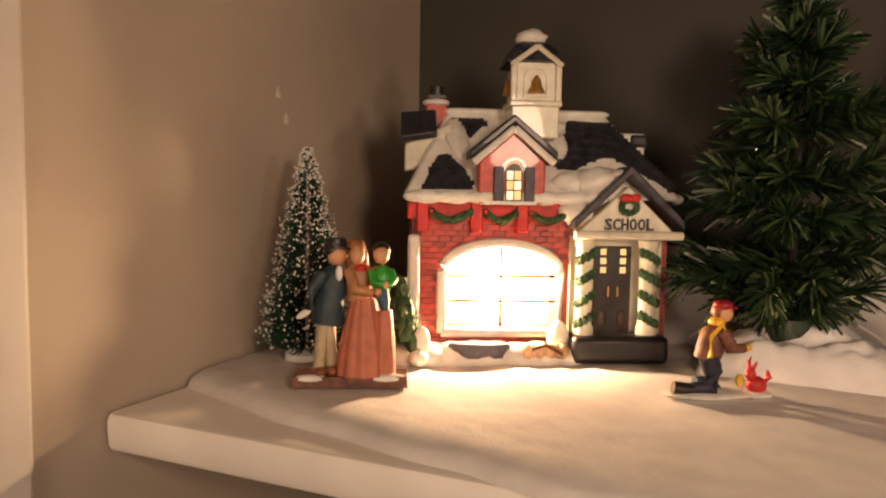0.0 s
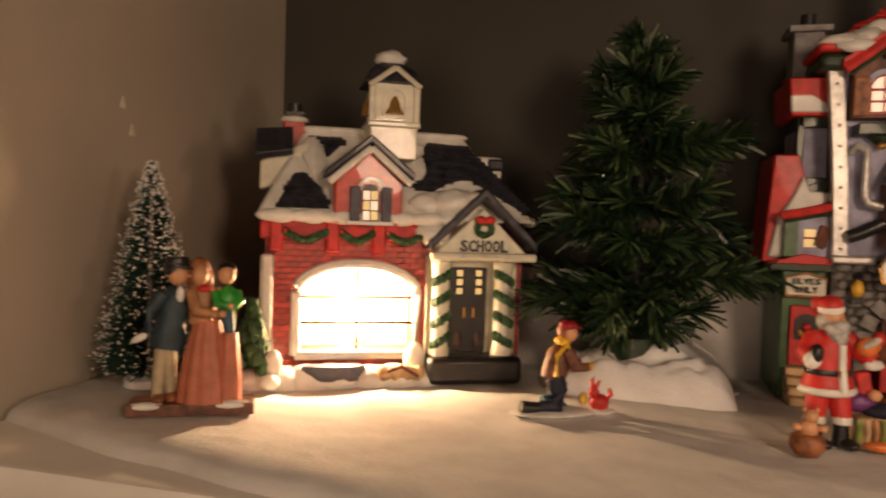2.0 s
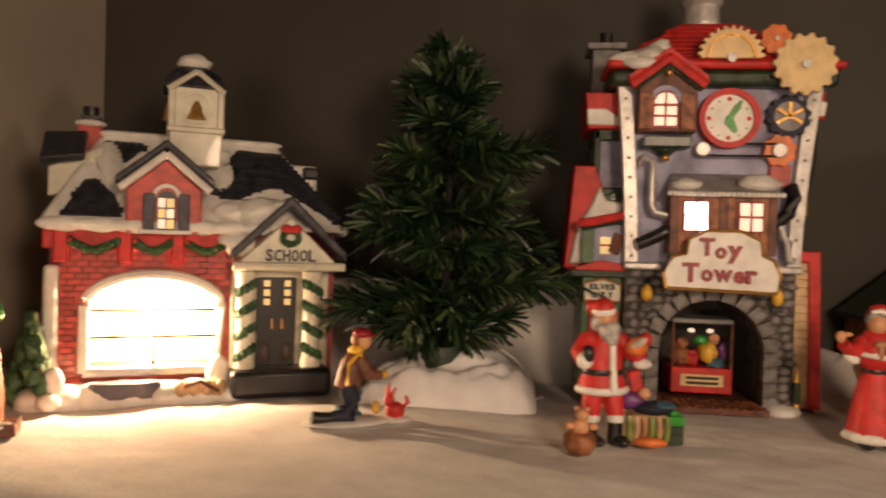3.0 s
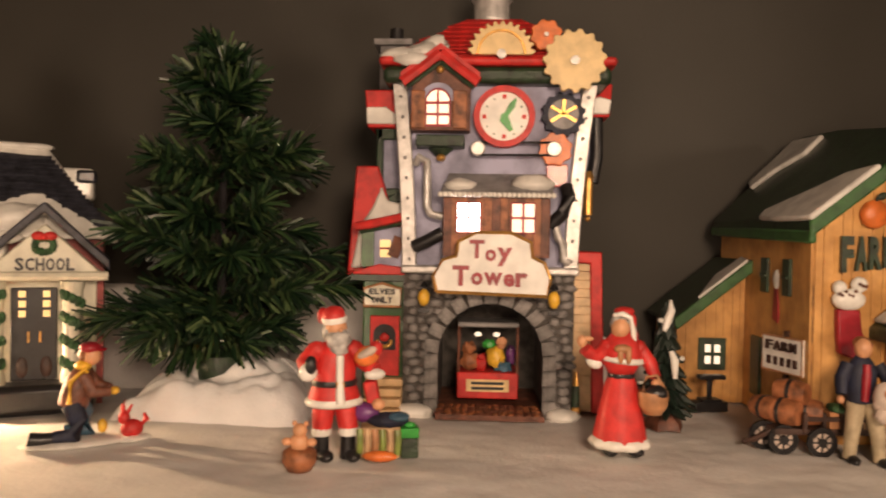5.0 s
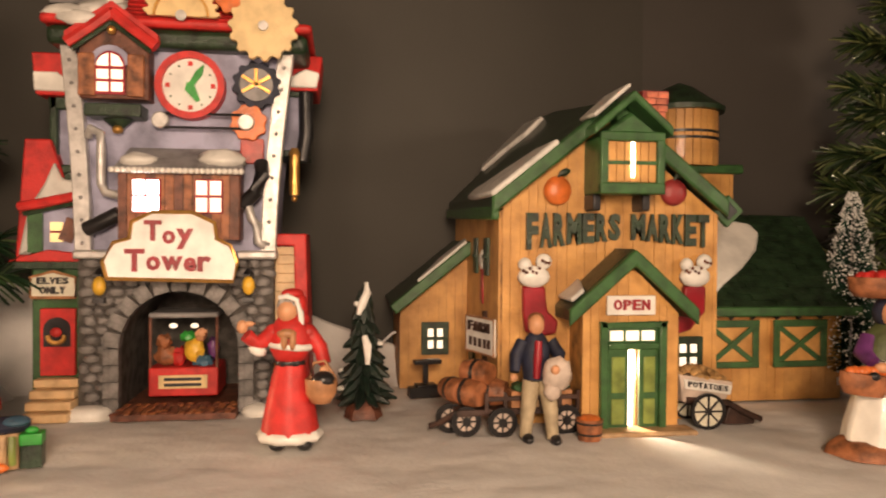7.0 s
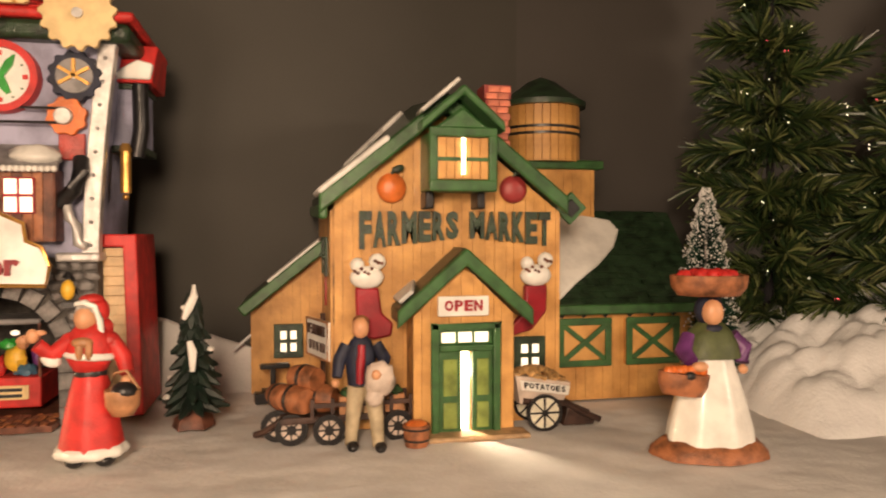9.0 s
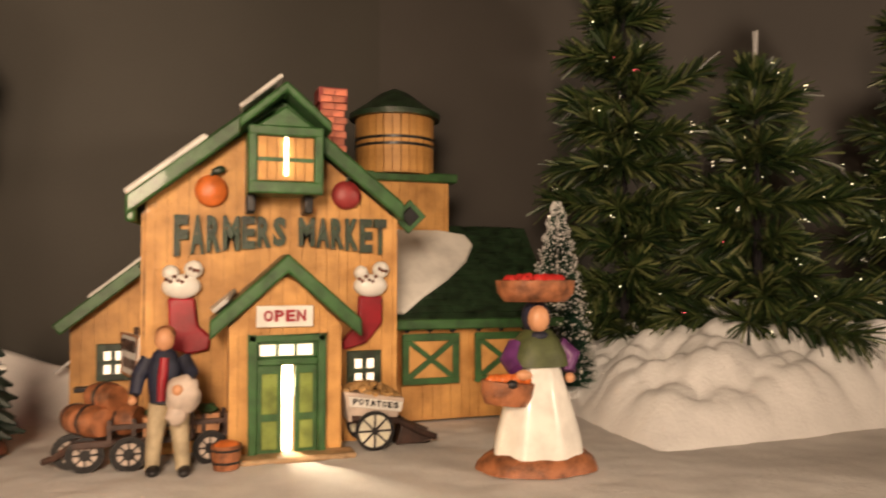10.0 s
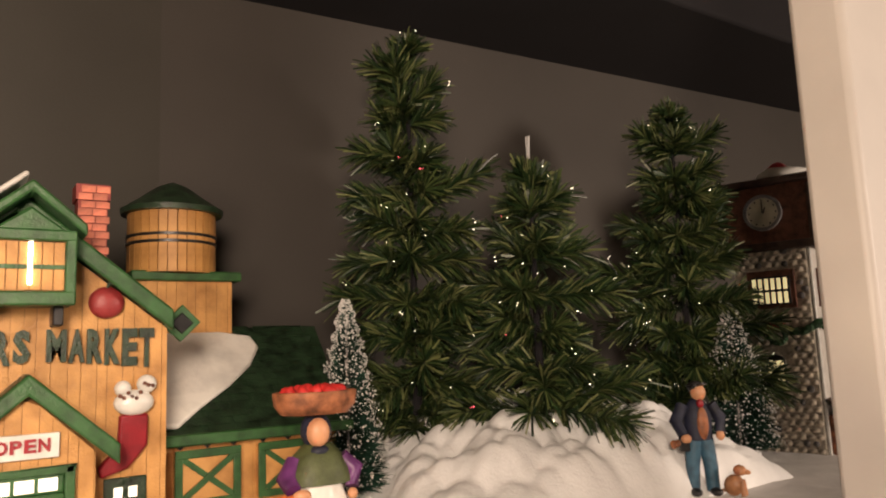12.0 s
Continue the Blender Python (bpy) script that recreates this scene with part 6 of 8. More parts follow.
    planks(le, -0.101, -0.0595, 0.0052, 0.092, lambda x: 0.052 + 0.032 * (x + 0.101) / 0.043, lambda x: 0.0, 34)
    lr = part("roof", Shape(GREEN_DARK).slab([(-0.107, 0.082, 0.052), (-0.0595, 0.082, 0.0905), (-0.0595, 0.15, 0.0905), (-0.107, 0.15, 0.052)], 0.0045), le, "dark green lean-to roof", 0.001)
    part("bargeboard", Shape(GREEN).slab([(-0.108, 0.079, 0.0515), (-0.06, 0.079, 0.0902), (-0.06, 0.083, 0.0902), (-0.108, 0.083, 0.0515)], 0.0065), lr, "green edge board", 0.0008)
    part("snow", Shape(GREY_WHITE).slab([(-0.092, 0.081, 0.0665), (-0.0625, 0.081, 0.0905), (-0.0605, 0.096, 0.092), (-0.076, 0.1, 0.0795)], 0.002), lr, "snow patch", 0.0006)
    lit_window(le, -0.084, -0.075, 0.0245, 0.0365, 0.0905, 2, 2, GLOW_WARM, GREEN_DARK, 0.004, 0.0024, "small lit window in a dark green frame")
    # water tower and chimney
    part("stack", Shape(WOOD_GROOVE).span(0.055, 0.107, 0.078, 0.12, 0.05, 0.1335), t, "ochre block under the barrel")
    planks(t, 0.055, 0.107, 0.0052, 0.078, lambda x: 0.1335, lambda x: 0.06, 35)
    part("stack_cap", Shape(GREEN).span(0.052, 0.1115, 0.073, 0.124, 0.133, 0.1385), t, "green cap board", 0.001)
    wt = part("barrel", Shape(WOOD_GROOVE).lathe([(0.0215, 0), (0.0225, 0.012), (0.022, 0.024), (0.021, 0.036)], (0.0765, 0.09, 0.1375), 28), t, "ochre stave barrel")
    sm = Shape(WOOD).prism([(-0.0022, 0), (0.0022, 0), (0.0022, 0.035), (-0.0022, 0.035)], -0.0238, -0.0215).mesh("stave")
    for i in range(30):
        piece("stave", sm, wt, pose(0.0765, 0.09, 0.1375, 0, 0, i * 12))
    for z in (0.016, 0.02):
        part("hoop", Shape(BLACK).lathe([(0.0246, 0), (0.0246, 0.0016)], (0.0765, 0.09, 0.1375 + z), 32), wt, "black hoop")
    part("lid", Shape(GREEN_DARK).lathe([(0.0275, 0), (0.028, 0.003), (0.019, 0.009), (0.009, 0.0165), (0.001, 0.02)], (0.0765, 0.09, 0.1715), 24), wt, "dark green conical lid")
    ch = part("chimney", Shape(MORTAR).span(0.0205, 0.0325, 0.012, 0.024, 0.12, 0.172).span(0.0195, 0.0335, 0.011, 0.025, 0.166, 0.173), t, "red brick chimney")
    bm = Shape(mat("coral_brick", (0.55, 0.16, 0.09), 0.45, 0.2, 160, 0.4, random_part=0.25)).box((0, 0, 0), (0.0056, 0.0012, 0.0029)).mesh("brick")
    for j in range(14):
        for i in range(2):
            piece("brick", bm, ch, pose(0.0232 + 0.006 * i + (0.0012 if j % 2 else 0), 0.0116 if j < 12 else 0.0106, 0.1265 + 0.0034 * j))
    ch.matrix_basis = Matrix.Translation((-0.0015, 0, -0.004))
    part("diamond_vent", Shape(GREEN).box((0.0615, 0.004, 0.1065), (0.0115, 0.003, 0.0125), (0, 45, 0)).use(BLACK).box((0.0615, 0.0022, 0.1065), (0.007, 0.001, 0.007), (0, 45, 0)), t, "green diamond vent", 0.0006)


market()


# ---- clock tower ----
def clock_tower():
    t = thing("clock_tower", "tan stone ceramic clock tower with brown clock housing and garland", "village house", pose(1.2245, -0.155, -0.002, 0, 0, 18))
    part("wall", Shape(STONE_LIGHT).span(-0.027, 0.03, -0.026, 0.03, 0, 0.165), t, "tan stone walls", 0.001)
    part("front_wall", Shape(WHITE).span(-0.0265, 0.03, -0.029, -0.026, 0, 0.163), t, "pale rendered front", 0.001)
    st = [Shape(STONE_LIGHT).ball((0, 0, 0), (0.0007, 0.0036, 0.0024), 8, bumpy=0.35).mesh("stone"), Shape(STONE).ball((0, 0, 0), (0.0008, 0.0028, 0.0026), 8, bumpy=0.35).mesh("stone")]
    rr = random.Random(8)
    for j in range(31):
        for i in range(8):
            y, z = -0.0225 + 0.0066 * i + (0.0033 if j % 2 else 0), 0.003 + 0.0052 * j
            if (0.112 < z < 0.147 and -0.018 < y < 0.02) or (0.05 < z < 0.082 and -0.006 < y < 0.014):
                continue
            piece("stone", st[0] if rr.random() < 0.86 else st[1], t, pose(-0.0272, y, z, rr.uniform(-10, 10)) @ Matrix.Diagonal((1, rr.uniform(0.8, 1.15), rr.uniform(0.8, 1.1), 1)))
    h = part("clock_housing", Shape(BROWN).span(-0.031, 0.034, -0.034, 0.034, 0.165, 0.213).use(DARK_WOOD).span(-0.0345, 0.037, -0.037, 0.037, 0.16, 0.1665).span(-0.033, -0.0305, -0.036, -0.031, 0.166, 0.212).span(-0.033, -0.0305, 0.031, 0.036, 0.166, 0.212), t, "dark brown clock housing", 0.0008)
    part("brick_front", Shape(BROWN_MID).span(-0.028, 0.03, -0.0365, -0.034, 0.17, 0.21), h, "russet brick front", 0.0005)
    part("roof_slab", Shape(DARK_WOOD).span(-0.039, 0.04, -0.041, 0.04, 0.213, 0.2185), h, "dark brown roof slab", 0.0015)
    part("roof", Shape(RED_DEEP).lathe([(0.028, 0), (0.018, 0.009), (0.006, 0.019), (0.001, 0.021)], (0.006, -0.004, 0.218), 4, 1, 1, (0, 0, 45)), h, "red peaked roof", 0.001, 20)
    part("snow_cap", Shape(GLAZED_SNOW).ball((-0.008, -0.012, 0.2225), (0.02, 0.02, 0.008), 18, bumpy=0.3), h, "snow on the roof", smooth=180)
    m = pose(0, 0, 0, 0, 0, -90)
    c = part("clock", Shape(IVORY).disc((-0.002, -0.0315, 0.191), 0.0125, 0.002, 30), h, "ivory clock face")
    c.matrix_basis = m
    part("rim", Shape(GREY).ring((-0.002, -0.0315, 0.191), 0.0148, 0.0026, 0.0035, 30), c, "grey clock rim")
    part("clock_hand", Shape(BLACK).box((-0.002, -0.0338, 0.1955), (0.0009, 0.0005, 0.009)).box((-0.0005, -0.0339, 0.193), (0.0009, 0.0005, 0.0055), (0, 22, 0)), c, "black clock hands")
    for i in range(12):
        a = i * math.pi / 6
        part("hour_mark", Shape(BLACK).box((-0.002 + 0.0104 * math.cos(a), -0.0337, 0.191 + 0.0104 * math.sin(a)), (0.0012, 0.0004, 0.0012), (0, -math.degrees(a), 0)), c)
    c2 = part("clock", Shape(IVORY).disc((0.0, -0.0365, 0.191), 0.0125, 0.002, 30), h, "ivory clock face")
    part("rim", Shape(GREY).ring((0.0, -0.0365, 0.191), 0.0148, 0.0026, 0.0035, 30), c2, "grey clock rim")
    part("clock_hand", Shape(BLACK).box((0.0, -0.0388, 0.1955), (0.0009, 0.0005, 0.009)).box((0.0015, -0.0389, 0.193), (0.0009, 0.0005, 0.0055), (0, 22, 0)), c2, "black clock hands")
    part("window", Shape(BROWN).span(-0.016, 0.018, -0.031, -0.029, 0.1135, 0.144).use(BLACK).span(-0.0125, 0.0145, -0.0315, -0.031, 0.1165, 0.139), t, "brown framed front window", 0.0005)
    w = part("window", Shape(BROWN).span(-0.02, 0.016, -0.03, -0.026, 0.1135, 0.144).use(BLACK).span(-0.0165, 0.0125, -0.0305, -0.03, 0.1165, 0.139), t, "barred window in a brown frame", 0.0005)
    w.matrix_basis = m
    for i in range(6):
        for j in range(2):
            part("pane", Shape(GLOW_DIM).span(-0.0158 + 0.0047 * i, -0.0131 + 0.0047 * i, -0.0311, -0.0305, 0.1176 + 0.011 * j, 0.1265 + 0.011 * j), w, "lit pane")
    g = Shape(GARLAND)
    for i in range(26):
        k = i / 25
        g.ball((-0.031 - 0.0012 * math.sin(k * 9), -0.03 + 0.06 * k, 0.1005 - 0.006 * abs(math.sin(k * math.pi * 2))), 0.0032, 8, bumpy=0.5)
    for i in range(14):
        a = i * 0.449
        g.ball((-0.0325, 0.0 + 0.006 * math.cos(a), 0.092 + 0.006 * math.sin(a)), 0.0025, 7, bumpy=0.5)
    for i in range(8):
        g.ball((-0.03 + 0.008 * i, -0.032, 0.101 - 0.003 * math.sin(i)), 0.0034, 8, bumpy=0.5)
    g.use(RED).ball((-0.034, -0.003, 0.1005), (0.002, 0.004, 0.003), 8).ball((-0.034, 0.004, 0.1005), (0.002, 0.004, 0.003), 8)
    part("garland", g, t, "green garland with wreath and red bow")
    aw = part("window", Shape(BLACK).prism([(-0.011, 0.054), (0.003, 0.054), (0.003, 0.071)] + [(-0.004 + 0.007 * math.cos(a), 0.071 + 0.006 * math.sin(a)) for a in (0.5, 1, 1.57, 2.1, 2.6)] + [(-0.011, 0.071)], -0.0295, -0.027), t, "dark arched window", 0.0004)
    aw.matrix_basis = m
    for i in range(2):
        for j in range(2):
            part("pane", Shape(GLOW_DIM).span(-0.0098 + 0.0062 * i, -0.0045 + 0.0062 * i, -0.0301, -0.0295, 0.0555 + 0.009 * j, 0.0632 + 0.009 * j), aw, "lit pane")
    part("kiosk", Shape(BROWN_MID).span(-0.024, 0.03, -0.05, -0.029, 0, 0.03).use(DARK_WOOD).slab([(-0.027, -0.053, 0.029), (0.033, -0.053, 0.029), (0.033, -0.029, 0.043), (-0.027, -0.029, 0.043)], 0.003), t, "russet wooden kiosk at its foot", 0.0008)


clock_tower()


# ---- figurines: each one moulded piece ----
def limb(s, m, pts, r):
    s.use(m).tube(pts, r, 10)


def couple():
    s = Shape(BROWN)
    s.prism([(-0.029, -0.0025), (0.029, -0.0025), (0.0285, 0.003), (-0.0285, 0.003)], -0.009, 0.009)
    s.use(GLAZED_SNOW).ball((0.018, -0.006, 0.002), (0.011, 0.004, 0.0022), 12).ball((-0.02, -0.007, 0.002), (0.009, 0.003, 0.002), 12)
    limb(s, KHAKI, [(-0.0165, 0.0, 0.003), (-0.0155, 0.0, 0.018), (-0.0135, 0.0, 0.032)], [0.0028, 0.0032, 0.004])
    limb(s, KHAKI, [(-0.0105, 0.003, 0.003), (-0.011, 0.002, 0.018), (-0.012, 0.0, 0.032)], [0.0028, 0.0032, 0.004])
    s.use(BROWN_MID).ball((-0.0155, -0.003, 0.0045), (0.0035, 0.006, 0.0024), 10).ball((-0.0095, 0.0, 0.0045), (0.0035, 0.006, 0.0024), 10)
    s.use(COAT).lathe([(0.0078, 0.0), (0.0082, 0.004), (0.0068, 0.012), (0.0072, 0.02), (0.0068, 0.026), (0.003, 0.03)], (-0.0125, 0, 0.0285), 16, 1, 0.75, (0, 8, 0))
    limb(s, COAT, [(-0.014, -0.004, 0.055), (-0.0185, -0.006, 0.047), (-0.021, -0.006, 0.037)], [0.0035, 0.0032, 0.0026])
    limb(s, COAT, [(-0.008, 0.004, 0.054), (-0.003, 0.006, 0.046), (0.003, 0.004, 0.042)], [0.0035, 0.003, 0.0024])
    s.use(WHITE).ball((-0.0235, -0.0065, 0.0345), (0.0042, 0.0018, 0.0018), 10, (0, -30, 0)).ball((-0.006, -0.005, 0.055), (0.002, 0.0015, 0.004), 8)
    s.use(SKIN).ball((-0.0075, -0.001, 0.064), (0.0048, 0.0046, 0.0055), 14).ball((-0.0022, -0.002, 0.0635), 0.001, 6)
    s.use(BLACK).ball((-0.0092, 0.0, 0.0665), (0.0052, 0.0053, 0.0045), 14, (0, 12, 0)).lathe([(0.0075, 0), (0.0075, 0.0012)], (-0.0068, 0, 0.0675), 16, 1, 0.8, (0, 10, 0)).lathe([(0.0052, 0), (0.0056, 0.0028), (0.005, 0.0045)], (-0.0082, 0, 0.068), 14)
    # woman in a long rust skirt
    s.use(RUST).lathe([(0.0128, 0.003), (0.0125, 0.006), (0.0108, 0.018), (0.0085, 0.03), (0.006, 0.04), (0.0055, 0.042)], (0.006, -0.001, 0), 42, 1.05, 0.8, wob=0.075, folds=11)
    s.lathe([(0.0062, 0.003), (0.006, 0.014), (0.005, 0.026), (0.004, 0.036)], (0.0165, -0.001, 0), 24, 1, 1, wob=0.08, folds=6)
    s.use(CARAMEL).lathe([(0.0058, 0), (0.0062, 0.006), (0.007, 0.013), (0.0055, 0.018), (0.0025, 0.0205)], (0.0035, 0, 0.0405), 18, 1, 0.8)
    limb(s, CARAMEL, [(-0.001, -0.003, 0.056), (0.002, -0.0075, 0.047), (0.0115, -0.0085, 0.0455)], [0.0032, 0.003, 0.0022])
    limb(s, CARAMEL, [(0.009, 0.002, 0.056), (0.014, 0.0, 0.049), (0.018, -0.005, 0.046)], [0.0032, 0.0028, 0.0022])
    s.use(SKIN).ball((0.0135, -0.0095, 0.0462), 0.002, 8).ball((0.0028, -0.0025, 0.064), (0.004, 0.0042, 0.0052), 14)
    s.use(HAIR).ball((0.002, 0.001, 0.0665), (0.0052, 0.0052, 0.0062), 14).ball((0.0, 0.0025, 0.0605), (0.004, 0.004, 0.006), 12).ball((0.0066, 0.0005, 0.062), (0.0018, 0.003, 0.005), 8)
    s.use(RED).ball((0.0045, -0.003, 0.0575), (0.0036, 0.003, 0.0022), 10)
    # child on her arm
    s.use(GREEN_BRIGHT).ball((0.0155, -0.004, 0.052), (0.0056, 0.005, 0.0075), 14)
    limb(s, GREEN_BRIGHT, [(0.0105, -0.006, 0.056), (0.0115, -0.0095, 0.051), (0.016, -0.0095, 0.05)], [0.0024, 0.0022, 0.0018])
    limb(s, GREEN_BRIGHT, [(0.0195, -0.004, 0.056), (0.0215, -0.007, 0.052), (0.019, -0.0095, 0.0495)], [0.0024, 0.0022, 0.0018])
    s.use(SKIN).ball((0.0175, -0.0102, 0.05), 0.0018, 8).ball((0.015, -0.004, 0.0645), (0.0042, 0.0042, 0.0048), 14)
    s.use(BLACK).ball((0.0148, -0.002, 0.067), (0.0047, 0.0048, 0.0038), 14)
    limb(s, JEANS, [(0.0155, -0.005, 0.046), (0.0168, -0.008, 0.042), (0.0172, -0.0085, 0.037)], [0.0034, 0.0028, 0.002])
    single("couple_figurine", s, "painted resin figurine of a couple holding a child", "figurine", pose(0.0925, -0.267, 0.0025, 0, 0, 27.5), smooth=70)


def kneeling_boy():
    s = Shape(GLAZED_SNOW).ball((-0.003, 0, 0.0008), (0.024, 0.011, 0.0022), 18)
    limb(s, BLACK, [(-0.022, -0.003, 0.0045), (-0.017, -0.003, 0.0035), (-0.011, -0.003, 0.0035)], [0.0032, 0.0034, 0.003])
    limb(s, NAVY, [(-0.012, -0.003, 0.004), (-0.003, -0.004, 0.0045), (-0.002, -0.003, 0.012), (-0.0045, -0.002, 0.019)], [0.0032, 0.0042, 0.0046, 0.005])
    limb(s, JEANS, [(-0.008, 0.004, 0.005), (0.003, 0.005, 0.005), (0.001, 0.004, 0.013), (-0.003, 0.002, 0.019)], [0.0032, 0.004, 0.0044, 0.005])
    s.use(BROWN).lathe([(0.0062, 0), (0.0068, 0.006), (0.0066, 0.012), (0.004, 0.018)], (-0.0045, 0, 0.0175), 16, 1, 0.9, (0, 16, 0))
    for y in (-0.0045, 0.0045):
        s.use(YELLOW).tube([(-0.0055, y * 1.5, 0.02), (-0.005, y * 1.35, 0.03), (0.001, y, 0.0355), (0.004, y * 1.2, 0.029)], 0.0013, 6)
    limb(s, BROWN, [(0.001, -0.006, 0.033), (0.004, -0.0085, 0.025), (0.0115, -0.006, 0.0245)], [0.0032, 0.003, 0.0022])
    limb(s, BROWN, [(0.001, 0.006, 0.033), (0.006, 0.007, 0.026), (0.0115, 0.003, 0.0245)], [0.003, 0.0028, 0.0022])
    s.use(YELLOW).ball((0.0135, -0.004, 0.0245), (0.0024, 0.003, 0.002), 10).ball((0.0, 0, 0.0365), (0.004, 0.005, 0.0026), 12).ball((0.0085, -0.009, 0.0095), (0.0022, 0.002, 0.0034), 8)
    s.use(SKIN).ball((0.0035, 0, 0.041), (0.0043, 0.0043, 0.0048), 14)
    s.use(HAIR).ball((0.0018, 0.001, 0.0415), (0.0042, 0.0045, 0.0045), 12)
    s.use(RED_DEEP).ball((0.0028, 0, 0.0448), (0.0048, 0.005, 0.0028), 14).ball((0.0072, 0, 0.0437), (0.003, 0.0034, 0.0009), 10)
    single("kneeling_boy_figurine", s, "painted resin figurine of a kneeling boy in red cap", "figurine", pose(0.264, -0.2065, 0.001, 0, 0, 27.5), smooth=70)
    # red lump with ears and tail, for a small animal figure
    s = Shape(GLAZED_SNOW).ball((0, 0, 0.0005), (0.009, 0.007, 0.0018), 14)
    s.use(RED).ball((0, 0, 0.005), (0.0052, 0.0045, 0.0045), 14).ball((-0.0035, -0.001, 0.0105), (0.0028, 0.0026, 0.003), 12)
    s.tube([(-0.0035, 0, 0.012), (-0.0042, 0, 0.0165), (-0.003, 0, 0.019)], [0.0012, 0.0011, 0.0005], 6).tube([(-0.0024, 0, 0.012), (0.0, 0, 0.0165)], [0.0012, 0.0006], 6)
    s.tube([(0.004, 0, 0.006), (0.0065, 0, 0.009), (0.0055, 0, 0.012)], [0.0012, 0.0016, 0.0008], 8)
    single("red_lantern_ornament", s, "small red moulded ornament on the snow", "ornament", pose(0.283, -0.197, 0.001, 0, 0, 27.5), smooth=70)


def santa():
    s = Shape(BLACK)
    for x, y in ((-0.0055, 0.0), (0.006, -0.003)):
        s.use(BLACK).tube([(x, y, 0.0), (x, y, 0.008), (x, y, 0.011)], [0.0038, 0.0034, 0.0034], 10).ball((x + 0.001, y - 0.004, 0.002), (0.0036, 0.0062, 0.0026), 10)
        s.use(WHITE).lathe([(0.0044, 0), (0.0048, 0.0018), (0.0044, 0.0035)], (x, y, 0.0105), 12)
        s.use(RED).tube([(x, y, 0.013), (x * 0.9, y * 0.5, 0.02), (x * 0.7, 0, 0.028)], [0.0044, 0.005, 0.0052], 12)
    s.use(RED).lathe([(0.0122, 0.0), (0.0112, 0.004), (0.0095, 0.009), (0.0096, 0.015), (0.009, 0.021), (0.0055, 0.026), (0.003, 0.028)], (0, 0, 0.0255), 22, 1, 0.82)
    s.use(WHITE).lathe([(0.0122, 0), (0.0132, 0.0015), (0.0124, 0.0034)], (0, 0, 0.0238), 24, 1, 0.82, wob=0.03, folds=9)
    s.tube([(0.0005, -0.0102, 0.026), (0.0005, -0.0084, 0.035), (0.0005, -0.0078, 0.047)], [0.0022, 0.0018, 0.0018], 8)
    s.use(BLACK).lathe([(0.0102, 0), (0.0106, 0.0012), (0.0102, 0.0026)], (0, 0, 0.0328), 22, 1, 0.82)
    s.use(GOLD).box((0.0005, -0.0092, 0.0341), (0.0036, 0.0012, 0.003))
    limb(s, RED, [(-0.008, 0, 0.049), (-0.0135, -0.002, 0.043), (-0.013, -0.006, 0.04)], [0.0044, 0.0044, 0.004])
    s.use(WHITE).ball((-0.0133, -0.007, 0.0402), (0.0042, 0.003, 0.0042), 12)
    s.use(BLACK).ball((-0.0125, -0.0088, 0.0435), (0.0028, 0.0026, 0.0042), 10)
    limb(s, RED, [(0.008, 0, 0.049), (0.013, -0.003, 0.0435), (0.0165, -0.008, 0.04)], [0.0044, 0.0044, 0.0036])
    s.use(WHITE).ball((0.0165, -0.008, 0.038), (0.005, 0.003, 0.0026), 12)
    s.use(ORANGE).ball((0.0125, -0.009, 0.0465), (0.006, 0.004, 0.0045), 12, (0, -20, 0))
    s.use(SACK).ball((0.012, -0.0115, 0.0485), (0.005, 0.0025, 0.002), 12, (0, -25, 0))
    s.use(RED).ball((0.0165, -0.01, 0.05), (0.003, 0.003, 0.0035), 10)
    s.use(SKIN).ball((0.0, -0.001, 0.0585), (0.0052, 0.005, 0.0055), 14).ball((0.001, -0.0062, 0.058), 0.0011, 6)
    s.use(BEARD).ball((0.0008, -0.0035, 0.0535), (0.0058, 0.0045, 0.0052), 14, bumpy=0.3).ball((0.0008, -0.005, 0.0495), (0.004, 0.003, 0.004), 12, bumpy=0.3).ball((-0.004, 0.0, 0.0565), (0.002, 0.004, 0.004), 8)
    s.use(WHITE).lathe([(0.0056, 0), (0.006, 0.0013), (0.0056, 0.0027)], (-0.0003, 0, 0.061), 18, rot=(6, -8, 0))
    s.use(RED).ball((-0.0082, 0, 0.0485), (0.0046, 0.0048, 0.0042), 12).ball((0.0082, 0, 0.0485), (0.0046, 0.0048, 0.0042), 12).lathe([(0.0056, 0), (0.0053, 0.002), (0.0042, 0.0042), (0.0015, 0.0054)], (-0.0006, 0, 0.0628), 16, rot=(4, -14, 0)).ball((-0.005, 0.003, 0.0635), (0.0028, 0.003, 0.0038), 10)
    single("santa_figurine", s, "painted resin figurine in a red suit and grey beard", "figurine", pose(0.3845, -0.214, 0.0005, 0, 0, 24), smooth=70)


